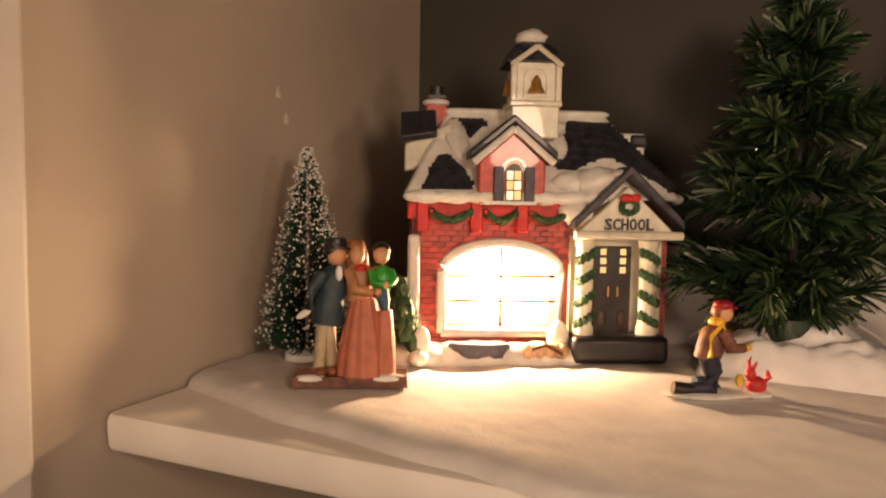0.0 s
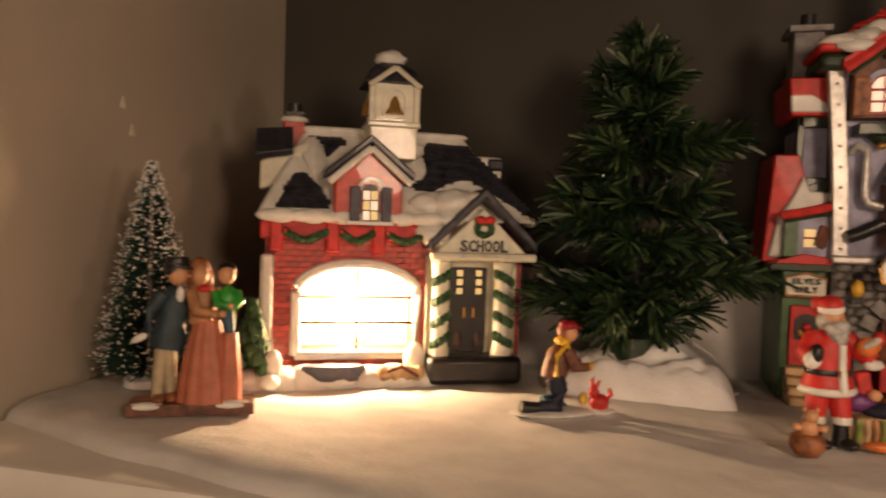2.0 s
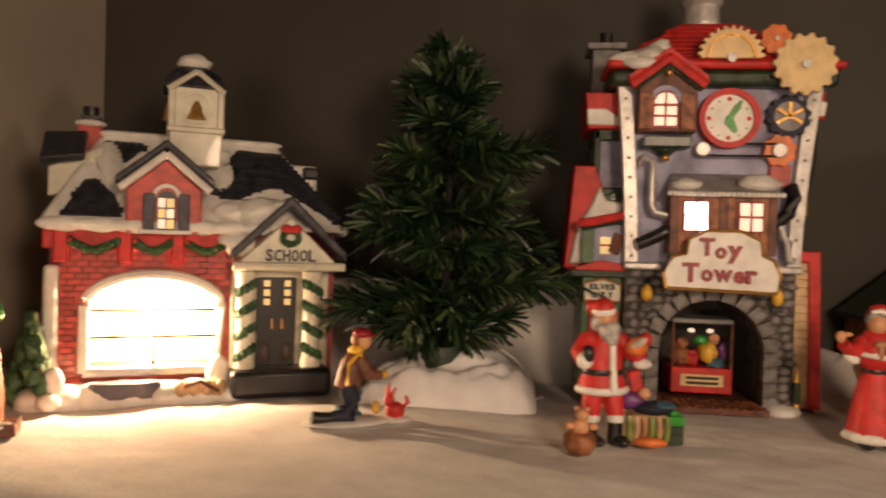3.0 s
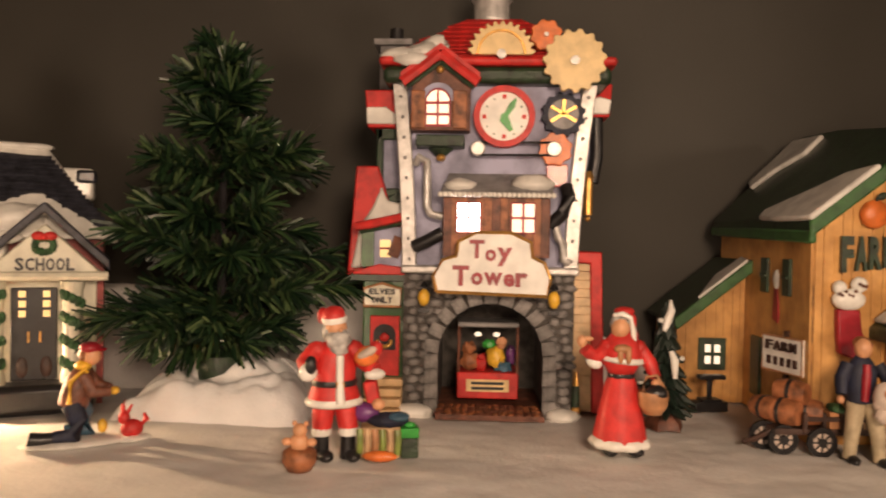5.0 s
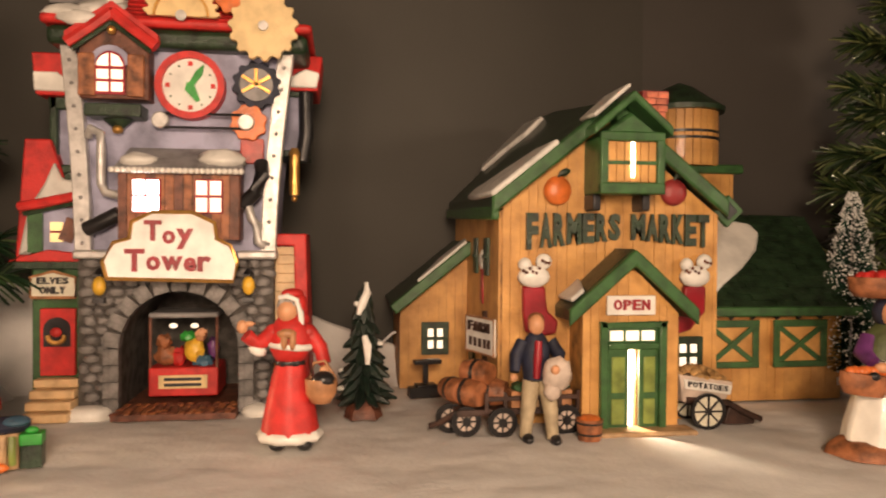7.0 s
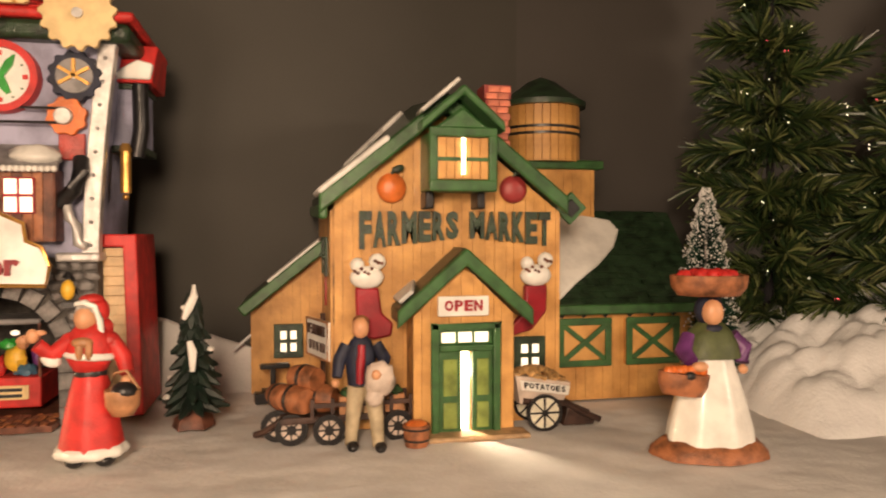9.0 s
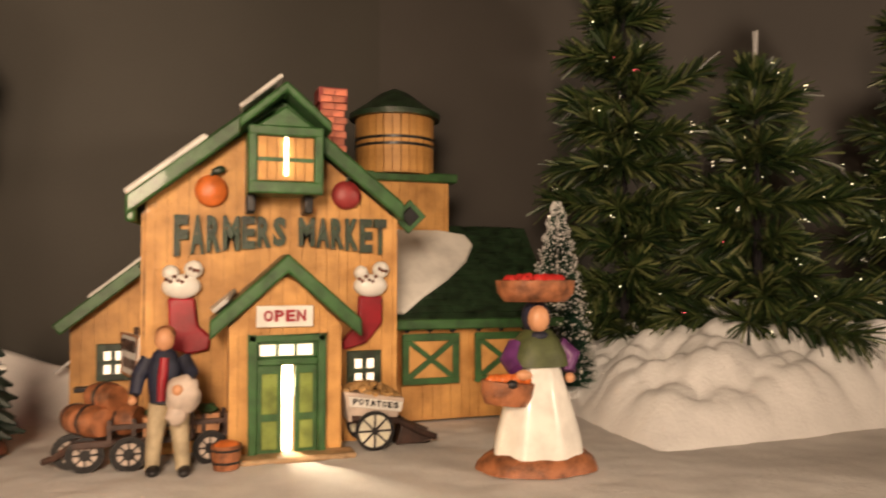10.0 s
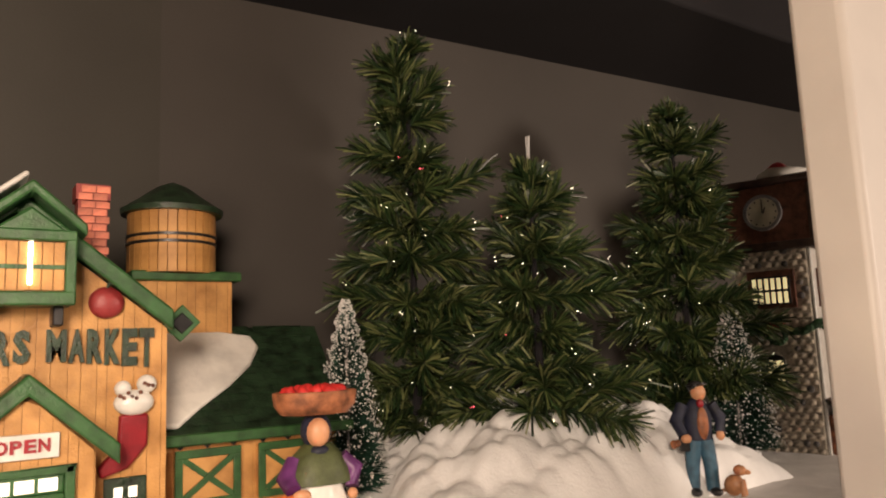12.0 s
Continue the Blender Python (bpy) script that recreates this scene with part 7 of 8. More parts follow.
def toys():
    s = Shape(BROWN_MID).lathe([(0.005, 0), (0.0075, 0.004), (0.0072, 0.008), (0.005, 0.0095)], n=16, wob=0.04, folds=8)
    s.use(SKIN).ball((0.0, -0.001, 0.012), (0.0042, 0.0035, 0.0042), 12).ball((0.0005, -0.002, 0.0175), (0.0032, 0.003, 0.003), 12)
    s.ball((-0.005, -0.002, 0.0125), (0.0024, 0.002, 0.0018), 8).ball((0.0055, -0.002, 0.0125), (0.0024, 0.002, 0.0018), 8).ball((-0.002, -0.001, 0.0202), 0.0012, 6).ball((0.003, -0.001, 0.0202), 0.0012, 6)
    single("teddy_ornament", s, "small peach moulded teddy in a round brown basket", "ornament", pose(0.3735, -0.232, 0.0), smooth=70)
    t = thing("toy_crate", "yellow toy crate heaped with red, blue and purple toys", "toy crate", pose(0.4055, -0.212, 0.001))
    part("crate", Shape(TAN).box((0, 0, 0.007), (0.018, 0.011, 0.014), (0, 0, 8)), t, "ochre crate", 0.0012)
    for i, m in ((0, OLIVE), (1, TAN), (2, CARAMEL), (3, OLIVE), (4, TAN), (5, OLIVE)):
        part("straw", Shape(m).tube([(-0.0085 + 0.0034 * i, -0.0062, 0.003), (-0.008 + 0.0034 * i, -0.0074, 0.008), (-0.0085 + 0.0034 * i, -0.006, 0.0135)], 0.0014, 7), t)
    part("ring_toy", Shape(ORANGE).ball((0.001, -0.0092, 0.0025), (0.0078, 0.0026, 0.0024), 14), t, "orange ring toy")
    part("blue_toy", Shape(NAVY).ball((0.003, 0.0, 0.0165), (0.0098, 0.006, 0.0034), 14, bumpy=0.2), t, "dark blue toy")
    part("boat_toy", Shape(JEANS).ball((0.0085, -0.002, 0.0185), (0.005, 0.0045, 0.0022), 12), t, "blue toy")
    part("purple_toy", Shape(PURPLE).ball((-0.007, 0.001, 0.0195), (0.0068, 0.005, 0.0045), 12, bumpy=0.2), t, "purple toy")
    part("red_block", Shape(RED).box((-0.0045, 0.004, 0.027), (0.006, 0.006, 0.013), (0, -12, 0)), t, "red block", 0.001)
    part("doll_head", Shape(SKIN).ball((-0.001, -0.001, 0.0235), (0.003, 0.0025, 0.0028), 10), t, "peach round toy")
    s = Shape(GREEN_DARK).box((0, 0, 0.0045), (0.0078, 0.007, 0.009)).use(GREEN_BRIGHT).box((0, 0, 0.0112), (0.0082, 0.0075, 0.0045)).use(GREEN_BRIGHT).ball((0, -0.001, 0.0145), (0.0028, 0.002, 0.0014), 10)
    single("gift_box", s, "small two-tone green gift box on the snow", "gift box", pose(0.4185, -0.211, 0.001, 0, 0, 10), bevel=0.0006)


def lady_in_red():
    s = Shape(BLACK)
    for x in (-0.005, 0.0065):
        s.ball((x, -0.004, 0.0028), (0.004, 0.0065, 0.003), 10)
    s.use(RED).lathe([(0.0128, 0.006), (0.0118, 0.012), (0.0098, 0.022), (0.0076, 0.032), (0.006, 0.037)], (0, 0, 0), 40, 1, 0.85, wob=0.02, folds=7)
    s.use(WHITE).lathe([(0.013, 0.0035), (0.0142, 0.0055), (0.0128, 0.008)], (0, 0, 0), 40, 1, 0.85, wob=0.05, folds=9)
    s.use(BLACK).lathe([(0.0062, 0), (0.0066, 0.0012), (0.0062, 0.0026)], (0, 0, 0.0358), 20, 1, 0.85)
    s.use(RED).lathe([(0.0062, 0), (0.0088, 0.005), (0.0098, 0.009), (0.008, 0.015), (0.0045, 0.0195)], (0, 0, 0.038), 24, 1, 0.85)
    s.use(WHITE).lathe([(0.0094, 0), (0.0106, 0.0014), (0.0096, 0.003)], (0, 0, 0.0432), 26, 1, 0.85, (0, 6, 0), 0.04, 9)
    limb(s, RED, [(-0.0075, -0.001, 0.05), (-0.0135, -0.004, 0.0455), (-0.018, -0.006, 0.05)], [0.0036, 0.0036, 0.003])
    s.use(WHITE).ball((-0.0135, -0.0042, 0.0435), (0.0042, 0.0034, 0.0028), 10, (0, 30, 0))
    s.use(RED).ball((-0.0072, -0.0005, 0.0502), (0.004, 0.0042, 0.0038), 12).ball((0.0075, 0, 0.0502), (0.004, 0.0042, 0.0038), 12)
    s.use(SKIN).ball((-0.0195, -0.0065, 0.0535), (0.0024, 0.002, 0.003), 10).ball((-0.0165, -0.0068, 0.0548), (0.0024, 0.0012, 0.0012), 8)
    limb(s, RED, [(0.008, 0, 0.05), (0.013, -0.001, 0.043), (0.015, -0.004, 0.037)], [0.0036, 0.0034, 0.0028])
    s.use(SKIN).ball((0.0148, -0.0055, 0.0345), 0.0022, 8)
    s.use(CARAMEL).lathe([(0.0042, 0), (0.0066, 0.004), (0.007, 0.009), (0.0068, 0.0105)], (0.0135, -0.006, 0.0205), 18).tube([(0.0085, -0.006, 0.031), (0.0105, -0.006, 0.0375), (0.015, -0.006, 0.0385), (0.0195, -0.006, 0.031)], 0.0008, 6)
    s.use(BLACK).ball((0.0145, -0.0085, 0.0305), (0.0052, 0.0045, 0.004), 12)
    s.use(CARAMEL).ball((-0.001, -0.0078, 0.0505), (0.0042, 0.0022, 0.0022), 10).ball((-0.002, -0.0085, 0.0475), (0.0016, 0.0014, 0.004), 8).ball((0.0015, -0.0085, 0.0475), (0.0016, 0.0014, 0.0042), 8)
    s.use(SKIN).ball((-0.0012, -0.002, 0.0595), (0.0044, 0.0044, 0.0052), 14)
    s.use(BEARD).ball((-0.001, -0.0005, 0.0615), (0.0049, 0.0046, 0.0045), 12)
    s.use(RED).ball((0.0012, 0.0022, 0.062), (0.006, 0.0056, 0.0066), 16).ball((0.003, 0.003, 0.055), (0.0055, 0.005, 0.005), 12).ball((0.0008, 0.0, 0.0672), (0.0048, 0.0044, 0.0022), 12)
    s.use(WHITE).tube([(-0.0045, -0.003, 0.0655), (-0.0008, -0.0048, 0.0663), (0.0028, -0.0044, 0.0645), (0.0046, -0.0032, 0.059), (0.005, -0.003, 0.0535)], [0.001, 0.0013, 0.0013, 0.0014, 0.0012], 8)
    single("lady_in_red_figurine", s, "painted resin figurine in red dress and hood with basket", "figurine", pose(0.5165, -0.193, 0.0), smooth=70)


def farmer():
    s = Shape(BROWN)
    for x, y in ((-0.007, 0.0), (0.0065, -0.003)):
        s.use(BLACK).ball((x + 0.001, y - 0.003, 0.002), (0.003, 0.0058, 0.0025), 10)
        s.use(KHAKI).tube([(x, y, 0.002), (x * 0.85, y, 0.014), (x * 0.55, 0, 0.03)], [0.003, 0.0036, 0.0048], 12)
    s.use(NAVY).lathe([(0.0062, 0), (0.0072, 0.008), (0.0076, 0.016), (0.005, 0.021), (0.0025, 0.0235)], (-0.002, 0, 0.0305), 18, 1, 0.75)
    s.use(RED_DEEP).tube([(-0.0025, -0.0058, 0.032), (-0.002, -0.0058, 0.042), (-0.0015, -0.005, 0.05)], [0.0018, 0.0022, 0.0018], 8)
    limb(s, NAVY, [(-0.0085, 0, 0.049), (-0.0125, -0.002, 0.042), (-0.0135, -0.005, 0.035)], [0.0036, 0.0034, 0.0026])
    limb(s, NAVY, [(0.0055, 0, 0.049), (0.0095, -0.003, 0.043), (0.008, -0.008, 0.038)], [0.0036, 0.0034, 0.0026])
    s.use(SACK).ball((0.0068, -0.0095, 0.0345), (0.0072, 0.005, 0.0085), 16, (0, 10, 0), 0.25).ball((0.0045, -0.011, 0.027), (0.004, 0.003, 0.0045), 12, bumpy=0.3)
    s.use(SKIN).ball((0.0052, -0.014, 0.0375), (0.0024, 0.0015, 0.0024), 8).ball((-0.0142, -0.0062, 0.0325), 0.002, 8).ball((-0.002, -0.0012, 0.0575), (0.0042, 0.0042, 0.0052), 14)
    s.tube([(-0.002, 0, 0.05), (-0.002, 0, 0.056)], 0.0022, 8)
    s.use(HAIR).ball((-0.0018, 0.0008, 0.0598), (0.0044, 0.0042, 0.0036), 12)
    single("farmer_figurine", s, "painted resin figurine in navy jacket holding a pale sack", "figurine", pose(0.6285, -0.193, -0.001, 0, 0, -5) @ Matrix.Diagonal((0.9, 0.93, 0.93, 1)), smooth=70)


def fruit_seller():
    s = Shape(BROWN_MID).lathe([(0.0255, 0), (0.0245, 0.003), (0.021, 0.006), (0.018, 0.0075)], n=28, sy=0.7, wob=0.03, folds=7)
    s.use(WHITE).lathe([(0.0188, 0.006), (0.018, 0.012), (0.0145, 0.025), (0.0105, 0.037), (0.0085, 0.043)], n=40, sy=0.78, wob=0.03, folds=8)
    s.use(SHAWL).lathe([(0.0135, 0.0), (0.0125, 0.005), (0.0095, 0.0105), (0.0055, 0.0145)], (0, 0, 0.0415), 20, 1, 0.72, wob=0.04, folds=5)
    limb(s, PURPLE, [(-0.009, 0, 0.05), (-0.0132, -0.003, 0.044), (-0.012, -0.008, 0.0405)], [0.0036, 0.0039, 0.003])
    limb(s, PURPLE, [(0.009, 0, 0.05), (0.0142, -0.001, 0.045), (0.0128, -0.003, 0.039)], [0.0036, 0.004, 0.0028])
    s.use(SKIN).ball((-0.0095, -0.0105, 0.039), (0.0036, 0.0024, 0.0022), 10).ball((0.0125, -0.004, 0.0365), 0.0022, 8).ball((-0.0008, -0.0035, 0.0605), (0.0046, 0.0036, 0.0056), 14)
    s.use(NAVY).ball((-0.0005, 0.0005, 0.061), (0.0062, 0.0056, 0.0072), 16).ball((-0.0005, -0.003, 0.0535), (0.0045, 0.0035, 0.0026), 10)
    s.use(SKIN).ball((-0.0008, -0.0048, 0.0605), (0.0042, 0.0024, 0.0052), 14)
    s.use(BROWN_MID).lathe([(0.0135, 0), (0.0162, 0.0035), (0.0168, 0.0085), (0.0158, 0.0088), (0.015, 0.006)], (-0.0008, 0, 0.0675), 30, 1, 0.7, wob=0.025, folds=15)
    rr = random.Random(6)
    for i in range(26):
        a, k = rr.uniform(0, 6.28), rr.random() ** 0.5
        s.use(RED).ball((-0.0008 + 0.013 * k * math.cos(a), 0.0088 * k * math.sin(a), 0.0755 + 0.0018 * (1 - k)), 0.0026, 8)
    s.use(BROWN_MID).lathe([(0.0085, 0), (0.0105, 0.004), (0.0108, 0.009)], (-0.0165, -0.009, 0.0275), 20, 1.0, 0.62, (0, 6, 0), 0.03, 10)
    for i in range(7):
        s.use(ORANGE).ball((-0.0225 + 0.0024 * i, -0.0095 + 0.001 * (i % 2), 0.0372), 0.0024, 8)
    s.use(BLACK).ball((-0.0155, -0.0145, 0.036), (0.0026, 0.0018, 0.002), 8)
    single("fruit_seller_figurine", s, "painted resin figurine in white apron with fruit basket on head", "figurine", pose(0.7715, -0.234, 0.0, 0, 0, -6), smooth=70)


def man_and_dog():
    s = Shape(BLACK)
    for x, y in ((-0.0055, 0.0), (0.006, -0.001)):
        s.use(BLACK).ball((x, y - 0.003, 0.0022), (0.0034, 0.006, 0.0026), 10)
        s.use(JEANS).tube([(x, y, 0.002), (x * 0.9, y, 0.016), (x * 0.6, 0, 0.031)], [0.0036, 0.004, 0.0048], 12)
    s.use(NAVY).lathe([(0.0078, 0), (0.0082, 0.006), (0.0082, 0.014), (0.0055, 0.021), (0.003, 0.0235)], (0, 0, 0.031), 18, 1, 0.75)
    s.use(BROWN_MID).ball((0.0008, -0.0052, 0.0405), (0.0036, 0.0022, 0.0095), 12)
    s.use(RED_DEEP).ball((0.0005, -0.0048, 0.052), (0.0022, 0.0018, 0.0026), 8)
    limb(s, NAVY, [(-0.008, 0, 0.051), (-0.0135, -0.001, 0.042), (-0.011, -0.005, 0.034)], [0.0038, 0.0038, 0.003])
    limb(s, NAVY, [(0.008, 0, 0.051), (0.013, -0.001, 0.043), (0.0115, -0.004, 0.035)], [0.0038, 0.0038, 0.003])
    s.use(SKIN).ball((-0.0098, -0.006, 0.0325), (0.0032, 0.0024, 0.0026), 10).ball((0.0108, -0.005, 0.0335), (0.0026, 0.0022, 0.003), 10).ball((0.0012, -0.001, 0.058), (0.0044, 0.0042, 0.0052), 14)
    s.use(HAIR).cone((-0.0145, -0.0065, 0.0305), (-0.0185, -0.008, 0.0298), 0.0018, 0.0024, 10)
    s.use(BLACK).box((-0.0105, -0.004, 0.029), (0.0052, 0.004, 0.007)).ball((0.0005, 0.0008, 0.0612), (0.0048, 0.0048, 0.0035), 12).lathe([(0.0062, 0), (0.006, 0.001)], (0.0005, -0.001, 0.0622), 16, 1, 1, (-8, 0, 0))
    single("man_figurine", s, "painted resin figurine in navy jacket and blue trousers", "figurine", pose(1.0155, -0.2215, 0.001, 0, 0, -30), smooth=70)
    s = Shape(CARAMEL).ball((0, 0, 0.006), (0.0045, 0.0055, 0.0062), 14, (25, 0, 0)).ball((-0.001, -0.004, 0.0145), (0.003, 0.0038, 0.003), 12).ball((-0.001, -0.0075, 0.0138), (0.0015, 0.0026, 0.0015), 8).tube([(-0.0015, -0.0045, 0.009), (-0.002, -0.0055, 0.0005)], 0.0014, 8).tube([(0.0015, -0.0045, 0.009), (0.002, -0.0055, 0.0005)], 0.0014, 8).tube([(0, 0.004, 0.003), (0.003, 0.008, 0.002)], [0.0014, 0.0007], 8)
    s.use(BROWN_MID).ball((0.0018, -0.003, 0.0148), (0.001, 0.0018, 0.0026), 8).ball((-0.0038, -0.003, 0.0148), (0.001, 0.0018, 0.0026), 8)
    single("dog_ornament", s, "small tan moulded dog ornament sitting on the snow", "ornament", pose(1.0245, -0.236, 0.001, 0, 0, 20), smooth=70)


couple()
kneeling_boy()
santa()
toys()
lady_in_red()
farmer()
fruit_seller()
man_and_dog()


# ---- carts and small things ----
def wheel(parent, c, r, rot=0.0, label="black spoked wheel with white felloe", disc=IVORY, rim=0.17):
    """A cart wheel standing in the xz plane of its part."""
    w = part("wheel", Shape(BLACK).ring((0, 0.0008, 0), r, r * rim, 0.0016, 24), parent, label)
    w.matrix_basis = pose(*c, 0, 0, rot)
    part("felloe", Shape(disc).disc((0, 0.0005, 0), r * 0.84, 0.0006, 24), w, "pale wheel disc")
    for i in range(8):
        a = math.pi * i / 4
        part("spoke", Shape(BLACK).box((0.42 * r * math.cos(a), -0.0004, 0.42 * r * math.sin(a)), (r * 0.84, 0.0008, r * 0.09), (0, -45 * i, 0)), w)
    part("hub", Shape(BLACK).disc((0, 0, 0), r * (0.17 if rim < 0.2 else 0.3), 0.0016, 12), w)
    return w


def potato_cart():
    t = thing("potato_cart", "cream wooden handcart heaped with potatoes and lettered POTATOES", "handcart", pose(0.7125, -0.181, 0.0, 0, 0, 0))
    b = part("box", Shape(SACK).prism([(-0.0095, 0.0125), (0.0125, 0.0125), (0.0165, 0.022), (-0.0115, 0.0262)], -0.003, 0.011), t, "cream cart box", 0.0006)
    part("lettered_board", Shape(WHITE).prism([(-0.009, 0.0195), (0.0145, 0.016), (0.0155, 0.0205), (-0.0098, 0.0243)], -0.0042, -0.003), b, "white name board", 0.0003)
    it = []
    for i, ch in enumerate("POTATOES"):
        x = -0.0078 + 0.00265 * i
        z = 0.0206 - 0.00038 * i
        it.append((ch, x, x + 0.0021, z, z + 0.0026))
    v, f = glyphs(it, 0.0008, 0.02)
    part("lettering", Shape(BLACK).add([(p[0], p[1] - 0.0043, p[2]) for p in v], f), b, "black lettering that reads POTATOES")
    rr = random.Random(12)
    pm = Shape(mat("potato_skin", (0.46, 0.27, 0.1), 0.6, 0.25, 160, 0.5, random_part=0.2)).ball((0, 0, 0), (0.0022, 0.0018, 0.0015), 8, bumpy=0.3).mesh("potato")
    for i in range(70):
        u, w = rr.random(), rr.random()
        piece("potato", pm, t, pose(-0.0105 + 0.0255 * u, -0.002 + 0.012 * w, 0.0262 - 0.0042 * u + 0.0042 * math.sin(math.pi * u) * math.sin(math.pi * w), rr.uniform(0, 90), 0, rr.uniform(0, 180)))
    wheel(t, (0.0016, -0.0065, 0.0088), 0.0088)
    wheel(t, (0.0016, 0.0145, 0.0088), 0.0088)
    part("axle", Shape(DARK_WOOD).cone((0.0016, -0.006, 0.0088), (0.0016, 0.014, 0.0088), 0.0009, 0.0009, 8), t)
    for y in (-0.0035, 0.0105):
        part("handle", Shape(DARK_WOOD).tube([(-0.008, y, 0.014), (0.014, y, 0.012), (0.021, y, 0.0078), (0.031, y, 0.0035)], 0.0015, 8), t, "dark wooden shaft")
    part("prop", Shape(DARK_WOOD).prism([(0.013, 0.0005), (0.029, 0.0005), (0.03, 0.004), (0.0165, 0.0125)], -0.001, 0.008), t, "dark wooden prop", 0.0005)


def farm_wagon():
    t = thing("farm_wagon", "dark wooden farm wagon loaded with brown barrels and crates", "wagon", pose(0.6285, -0.178, -0.001, 0, 0, 3))
    part("bed", Shape(DARK_WOOD).span(-0.037, 0.022, -0.004, 0.008, 0.0095, 0.0125), t, "dark plank bed", 0.0005)
    for y in (-0.0045, 0.0082):
        part("side_rail", Shape(DARK_WOOD).span(-0.024, 0.022, y - 0.0008, y + 0.0008, 0.0165, 0.0185), t)
        for i in range(6):
            x = -0.023 + 0.009 * i
            part("stake", Shape(DARK_WOOD).span(x - 0.0008, x + 0.0008, y - 0.001, y + 0.001, 0.011, 0.0205 if i != 3 else 0.033), t)
    for x, y in ((-0.0157, -0.0065), (0.0157, -0.0065), (-0.032, -0.002), (-0.038, 0.006)):
        wheel(t, (x, y, 0.0068), 0.0072, 0, "black spoked wagon wheel", SACK, 0.36)
    for c, r, ln, rot in (((-0.03, 0.003, 0.0195), 0.0068, 0.016, 35), ((-0.019, 0.004, 0.0192), 0.0066, 0.016, 60), ((-0.025, 0.005, 0.0285), 0.0062, 0.015, 40), ((-0.036, 0.008, 0.02), 0.006, 0.014, 20)):
        bl = part("barrel", Shape(BROWN_MID).lathe([(r * 0.82, -ln / 2), (r, -ln / 6), (r, ln / 6), (r * 0.82, ln / 2)], c, 18, rot=(90, 0, rot)), t, "russet stave barrel")
        part("hoop", Shape(BLACK).lathe([(r * 1.03, -0.001), (r * 1.03, 0.001)], c, 18, rot=(90, 0, rot)), bl)
    for x, m in ((-0.006, CARAMEL), (0.005, TAN), (0.015, CARAMEL)):
        part("crate", Shape(m).span(x - 0.0045, x + 0.0045, -0.0035, 0.007, 0.0126, 0.0205).use(GARLAND).ball((x, 0, 0.022), (0.004, 0.006, 0.0022), 10, bumpy=0.4), t, "tan crate of greens", 0.0005)
    part("shaft", Shape(DARK_WOOD).tube([(-0.036, 0, 0.011), (-0.044, 0.004, 0.005), (-0.048, 0.006, 0.0035)], 0.0014, 8), t)
    part("ladder", Shape(DARK_WOOD).tube([(0.004, -0.010, 0.012), (0.003, -0.008, 0.042)], 0.0008, 6).tube([(0.0085, -0.010, 0.012), (0.0075, -0.008, 0.042)], 0.0008, 6).span(0.0035, 0.008, -0.0095, -0.0085, 0.022, 0.0232).span(0.0035, 0.008, -0.009, -0.008, 0.031, 0.0322), t, "dark ladder rack")


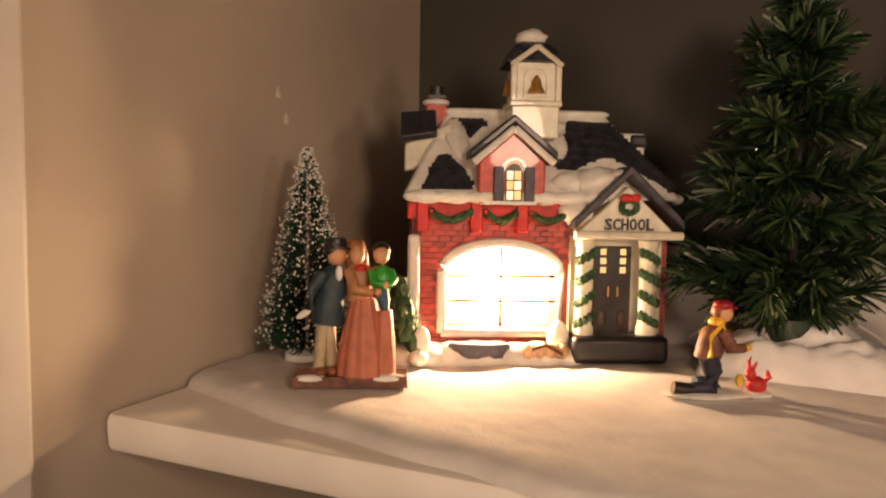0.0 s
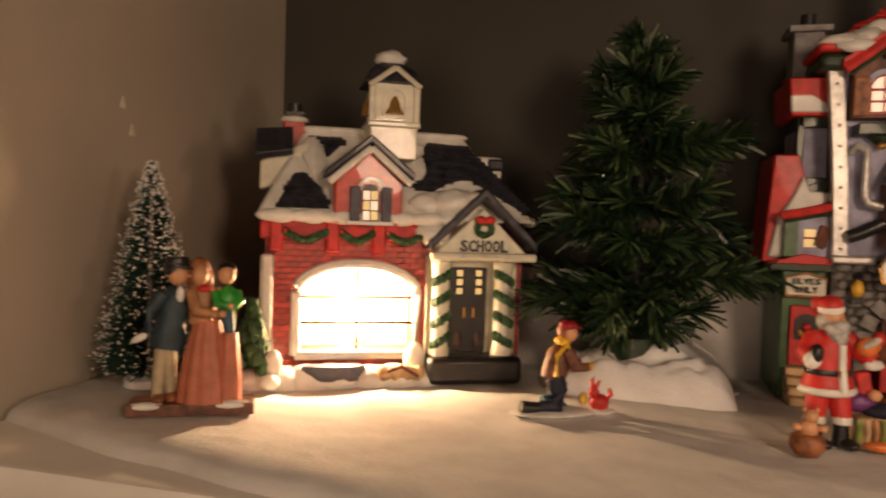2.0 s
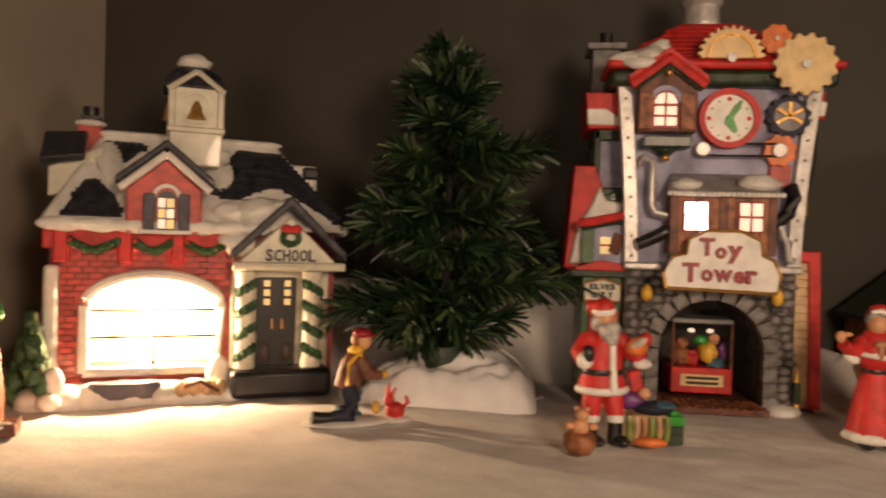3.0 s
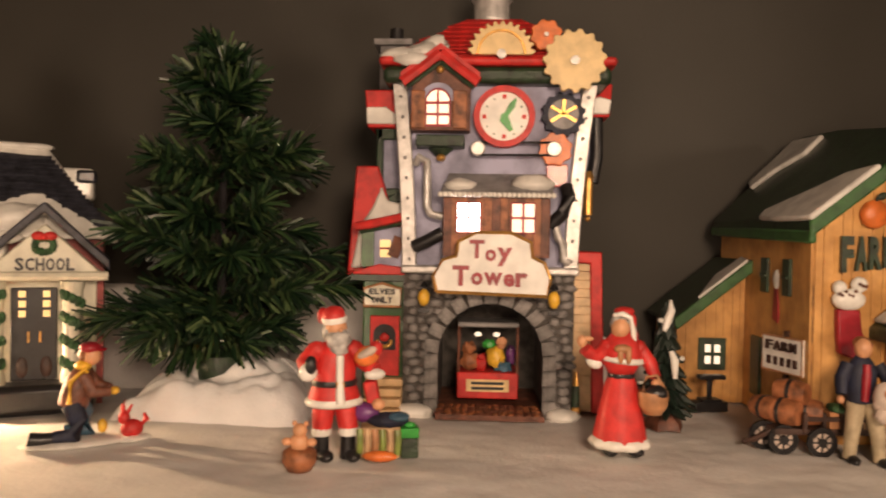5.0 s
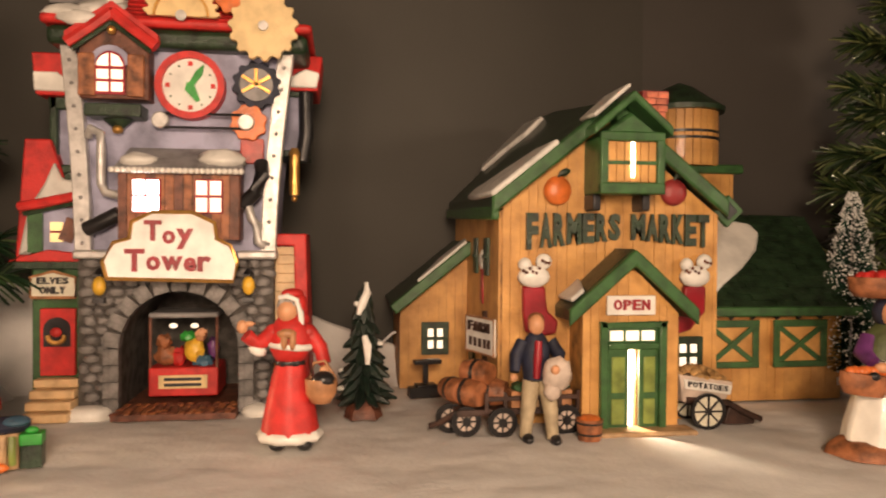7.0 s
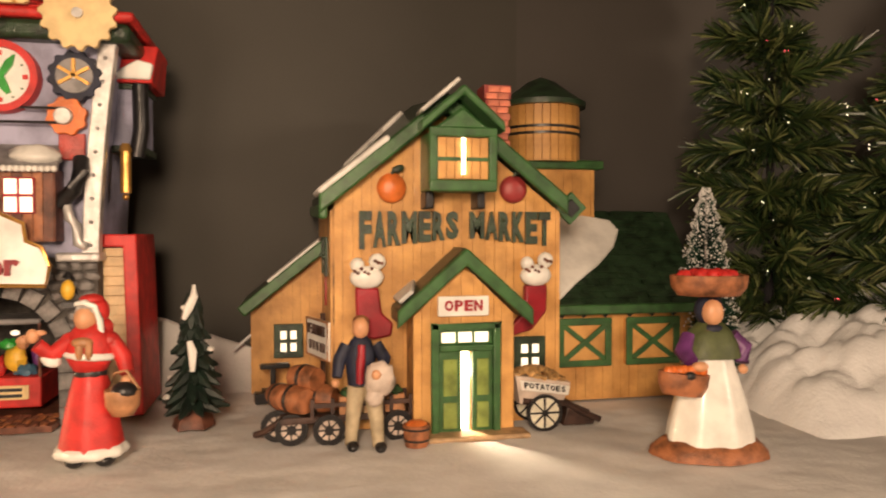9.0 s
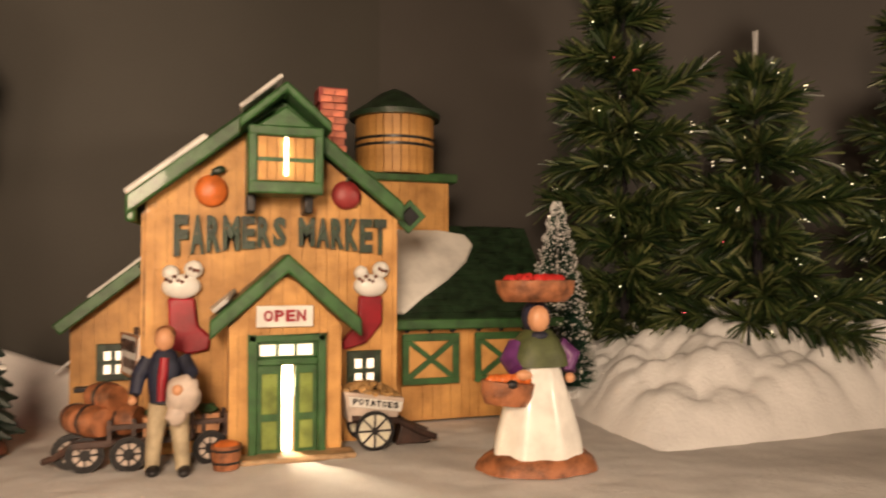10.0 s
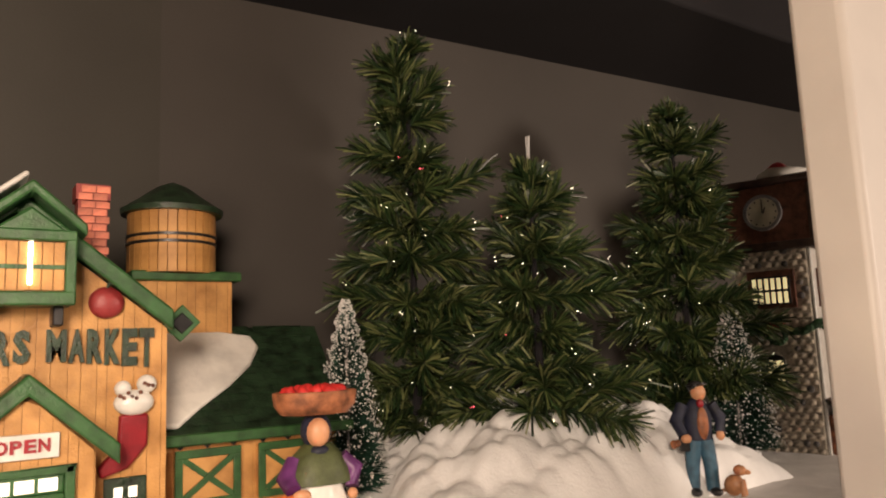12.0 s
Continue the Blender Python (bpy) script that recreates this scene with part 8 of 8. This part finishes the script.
def small_things():
    t = thing("bucket", "small orange-brown wooden bucket beside a green door", "bucket", pose(0.6505, -0.199, 0.0005))
    part("tub", Shape(BROWN_MID).lathe([(0.005, 0), (0.0056, 0.004), (0.0061, 0.0095), (0.0055, 0.0097), (0.0052, 0.006)], n=20, wob=0.015, folds=10), t, "russet tub")
    for z in (0.0025, 0.0075):
        part("hoop", Shape(BLACK).lathe([(0.0062 if z > 0.005 else 0.0057, 0), (0.0063 if z > 0.005 else 0.0058, 0.0009)], (0, 0, z), 20), t)
    part("filling", Shape(ORANGE).ball((0, 0, 0.0095), (0.005, 0.005, 0.0018), 14, bumpy=0.2), t, "orange filling")
    t = thing("farm_sign", "small white sign board with dark lettering by a barn", "sign", pose(0.6105, -0.146, 0.004, 0, 0, -72))
    part("board", Shape(WHITE).span(-0.015, 0.015, -0.001, 0.001, 0.028, 0.047), t, "white board", 0.0003)
    part("sign_post", Shape(DARK_WOOD).span(-0.0012, 0.0012, 0.001, 0.003, 0, 0.05), t, "dark post")
    part("frame", Shape(CARAMEL).tube([(-0.0148, -0.0012, 0.0282), (0.0148, -0.0012, 0.0282), (0.0148, -0.0012, 0.0468), (-0.0148, -0.0012, 0.0468), (-0.0148, -0.0012, 0.0282)], 0.0006, 6), t, "thin brown edging")
    lettering(t, "FARM", -0.011, 0.011, 0.0395, 0.0445, -0.0011, DARK_WOOD, 0.25, 0.02)
    for x in (-0.0095, -0.0045, 0.0005, 0.0055, 0.0098):
        part("writing_bar", Shape(DARK_WOOD).span(x - 0.0014, x + 0.0014, -0.0014, -0.001, 0.0315, 0.036), t, "dark bar of lettering")
    s = Shape(BLACK).span(-0.01, 0.01, -0.004, 0.004, 0, 0.006).span(-0.006, 0.006, -0.0045, 0.0045, 0.006, 0.0075).span(-0.0015, 0.0015, -0.001, 0.001, 0.0075, 0.02).span(-0.007, 0.009, -0.003, 0.003, 0.019, 0.0215)
    single("pump_trough", s, "small black trough with pump beside a lean-to", "trough", pose(0.587, -0.1, 0.0, 0, 0, 8), bevel=0.0005)
    s = Shape(SILVER).tube([(0, 0, 0), (0.002, -0.002, 0.004)], 0.0005, 6).ball((0.0023, -0.0023, 0.0044), (0.0014, 0.0014, 0.0005), 8)
    single("nail", s, "small bent nail in the shelf end", "nail", pose(0.012, -0.322, -0.0145))
    # two small flat pale marks on the side wall
    for y, z in ((-0.204, 0.16), (-0.1955, 0.1445)):
        s = Shape(IVORY).prism([(-0.0022, -0.003), (0.0022, -0.0032), (0.0016, 0.0012), (0.0, 0.004), (-0.0015, 0.001)], -0.0006, 0.0)
        single("wall_chip", s, "small pale mark on the taupe wall", "wall chip", pose(0.0, y, z, 0, 0, 90), "paint chips")
    for pts, lab in (([(0.335, -0.12, 0.028), (0.345, -0.125, 0.022), (0.353, -0.13, 0.01), (0.354, -0.133, 0.001), (0.36, -0.12, 0.0005)], "thin white light cord beside a pine"),
                     ([(0.562, -0.05, 0.022), (0.572, -0.045, 0.03), (0.586, -0.042, 0.032), (0.6, -0.03, 0.028)], "thin white light cord behind a lean-to"),
                     ([(0.24, -0.07, 0.004), (0.26, -0.06, 0.02), (0.29, -0.06, 0.008), (0.33, -0.08, 0.001)], "thin white light cord on the snow")):
        single("light_cord", Shape(CLEAR).tube(pts, 0.0009, 6), lab, "cord", Matrix())


potato_cart()
farm_wagon()
small_things()
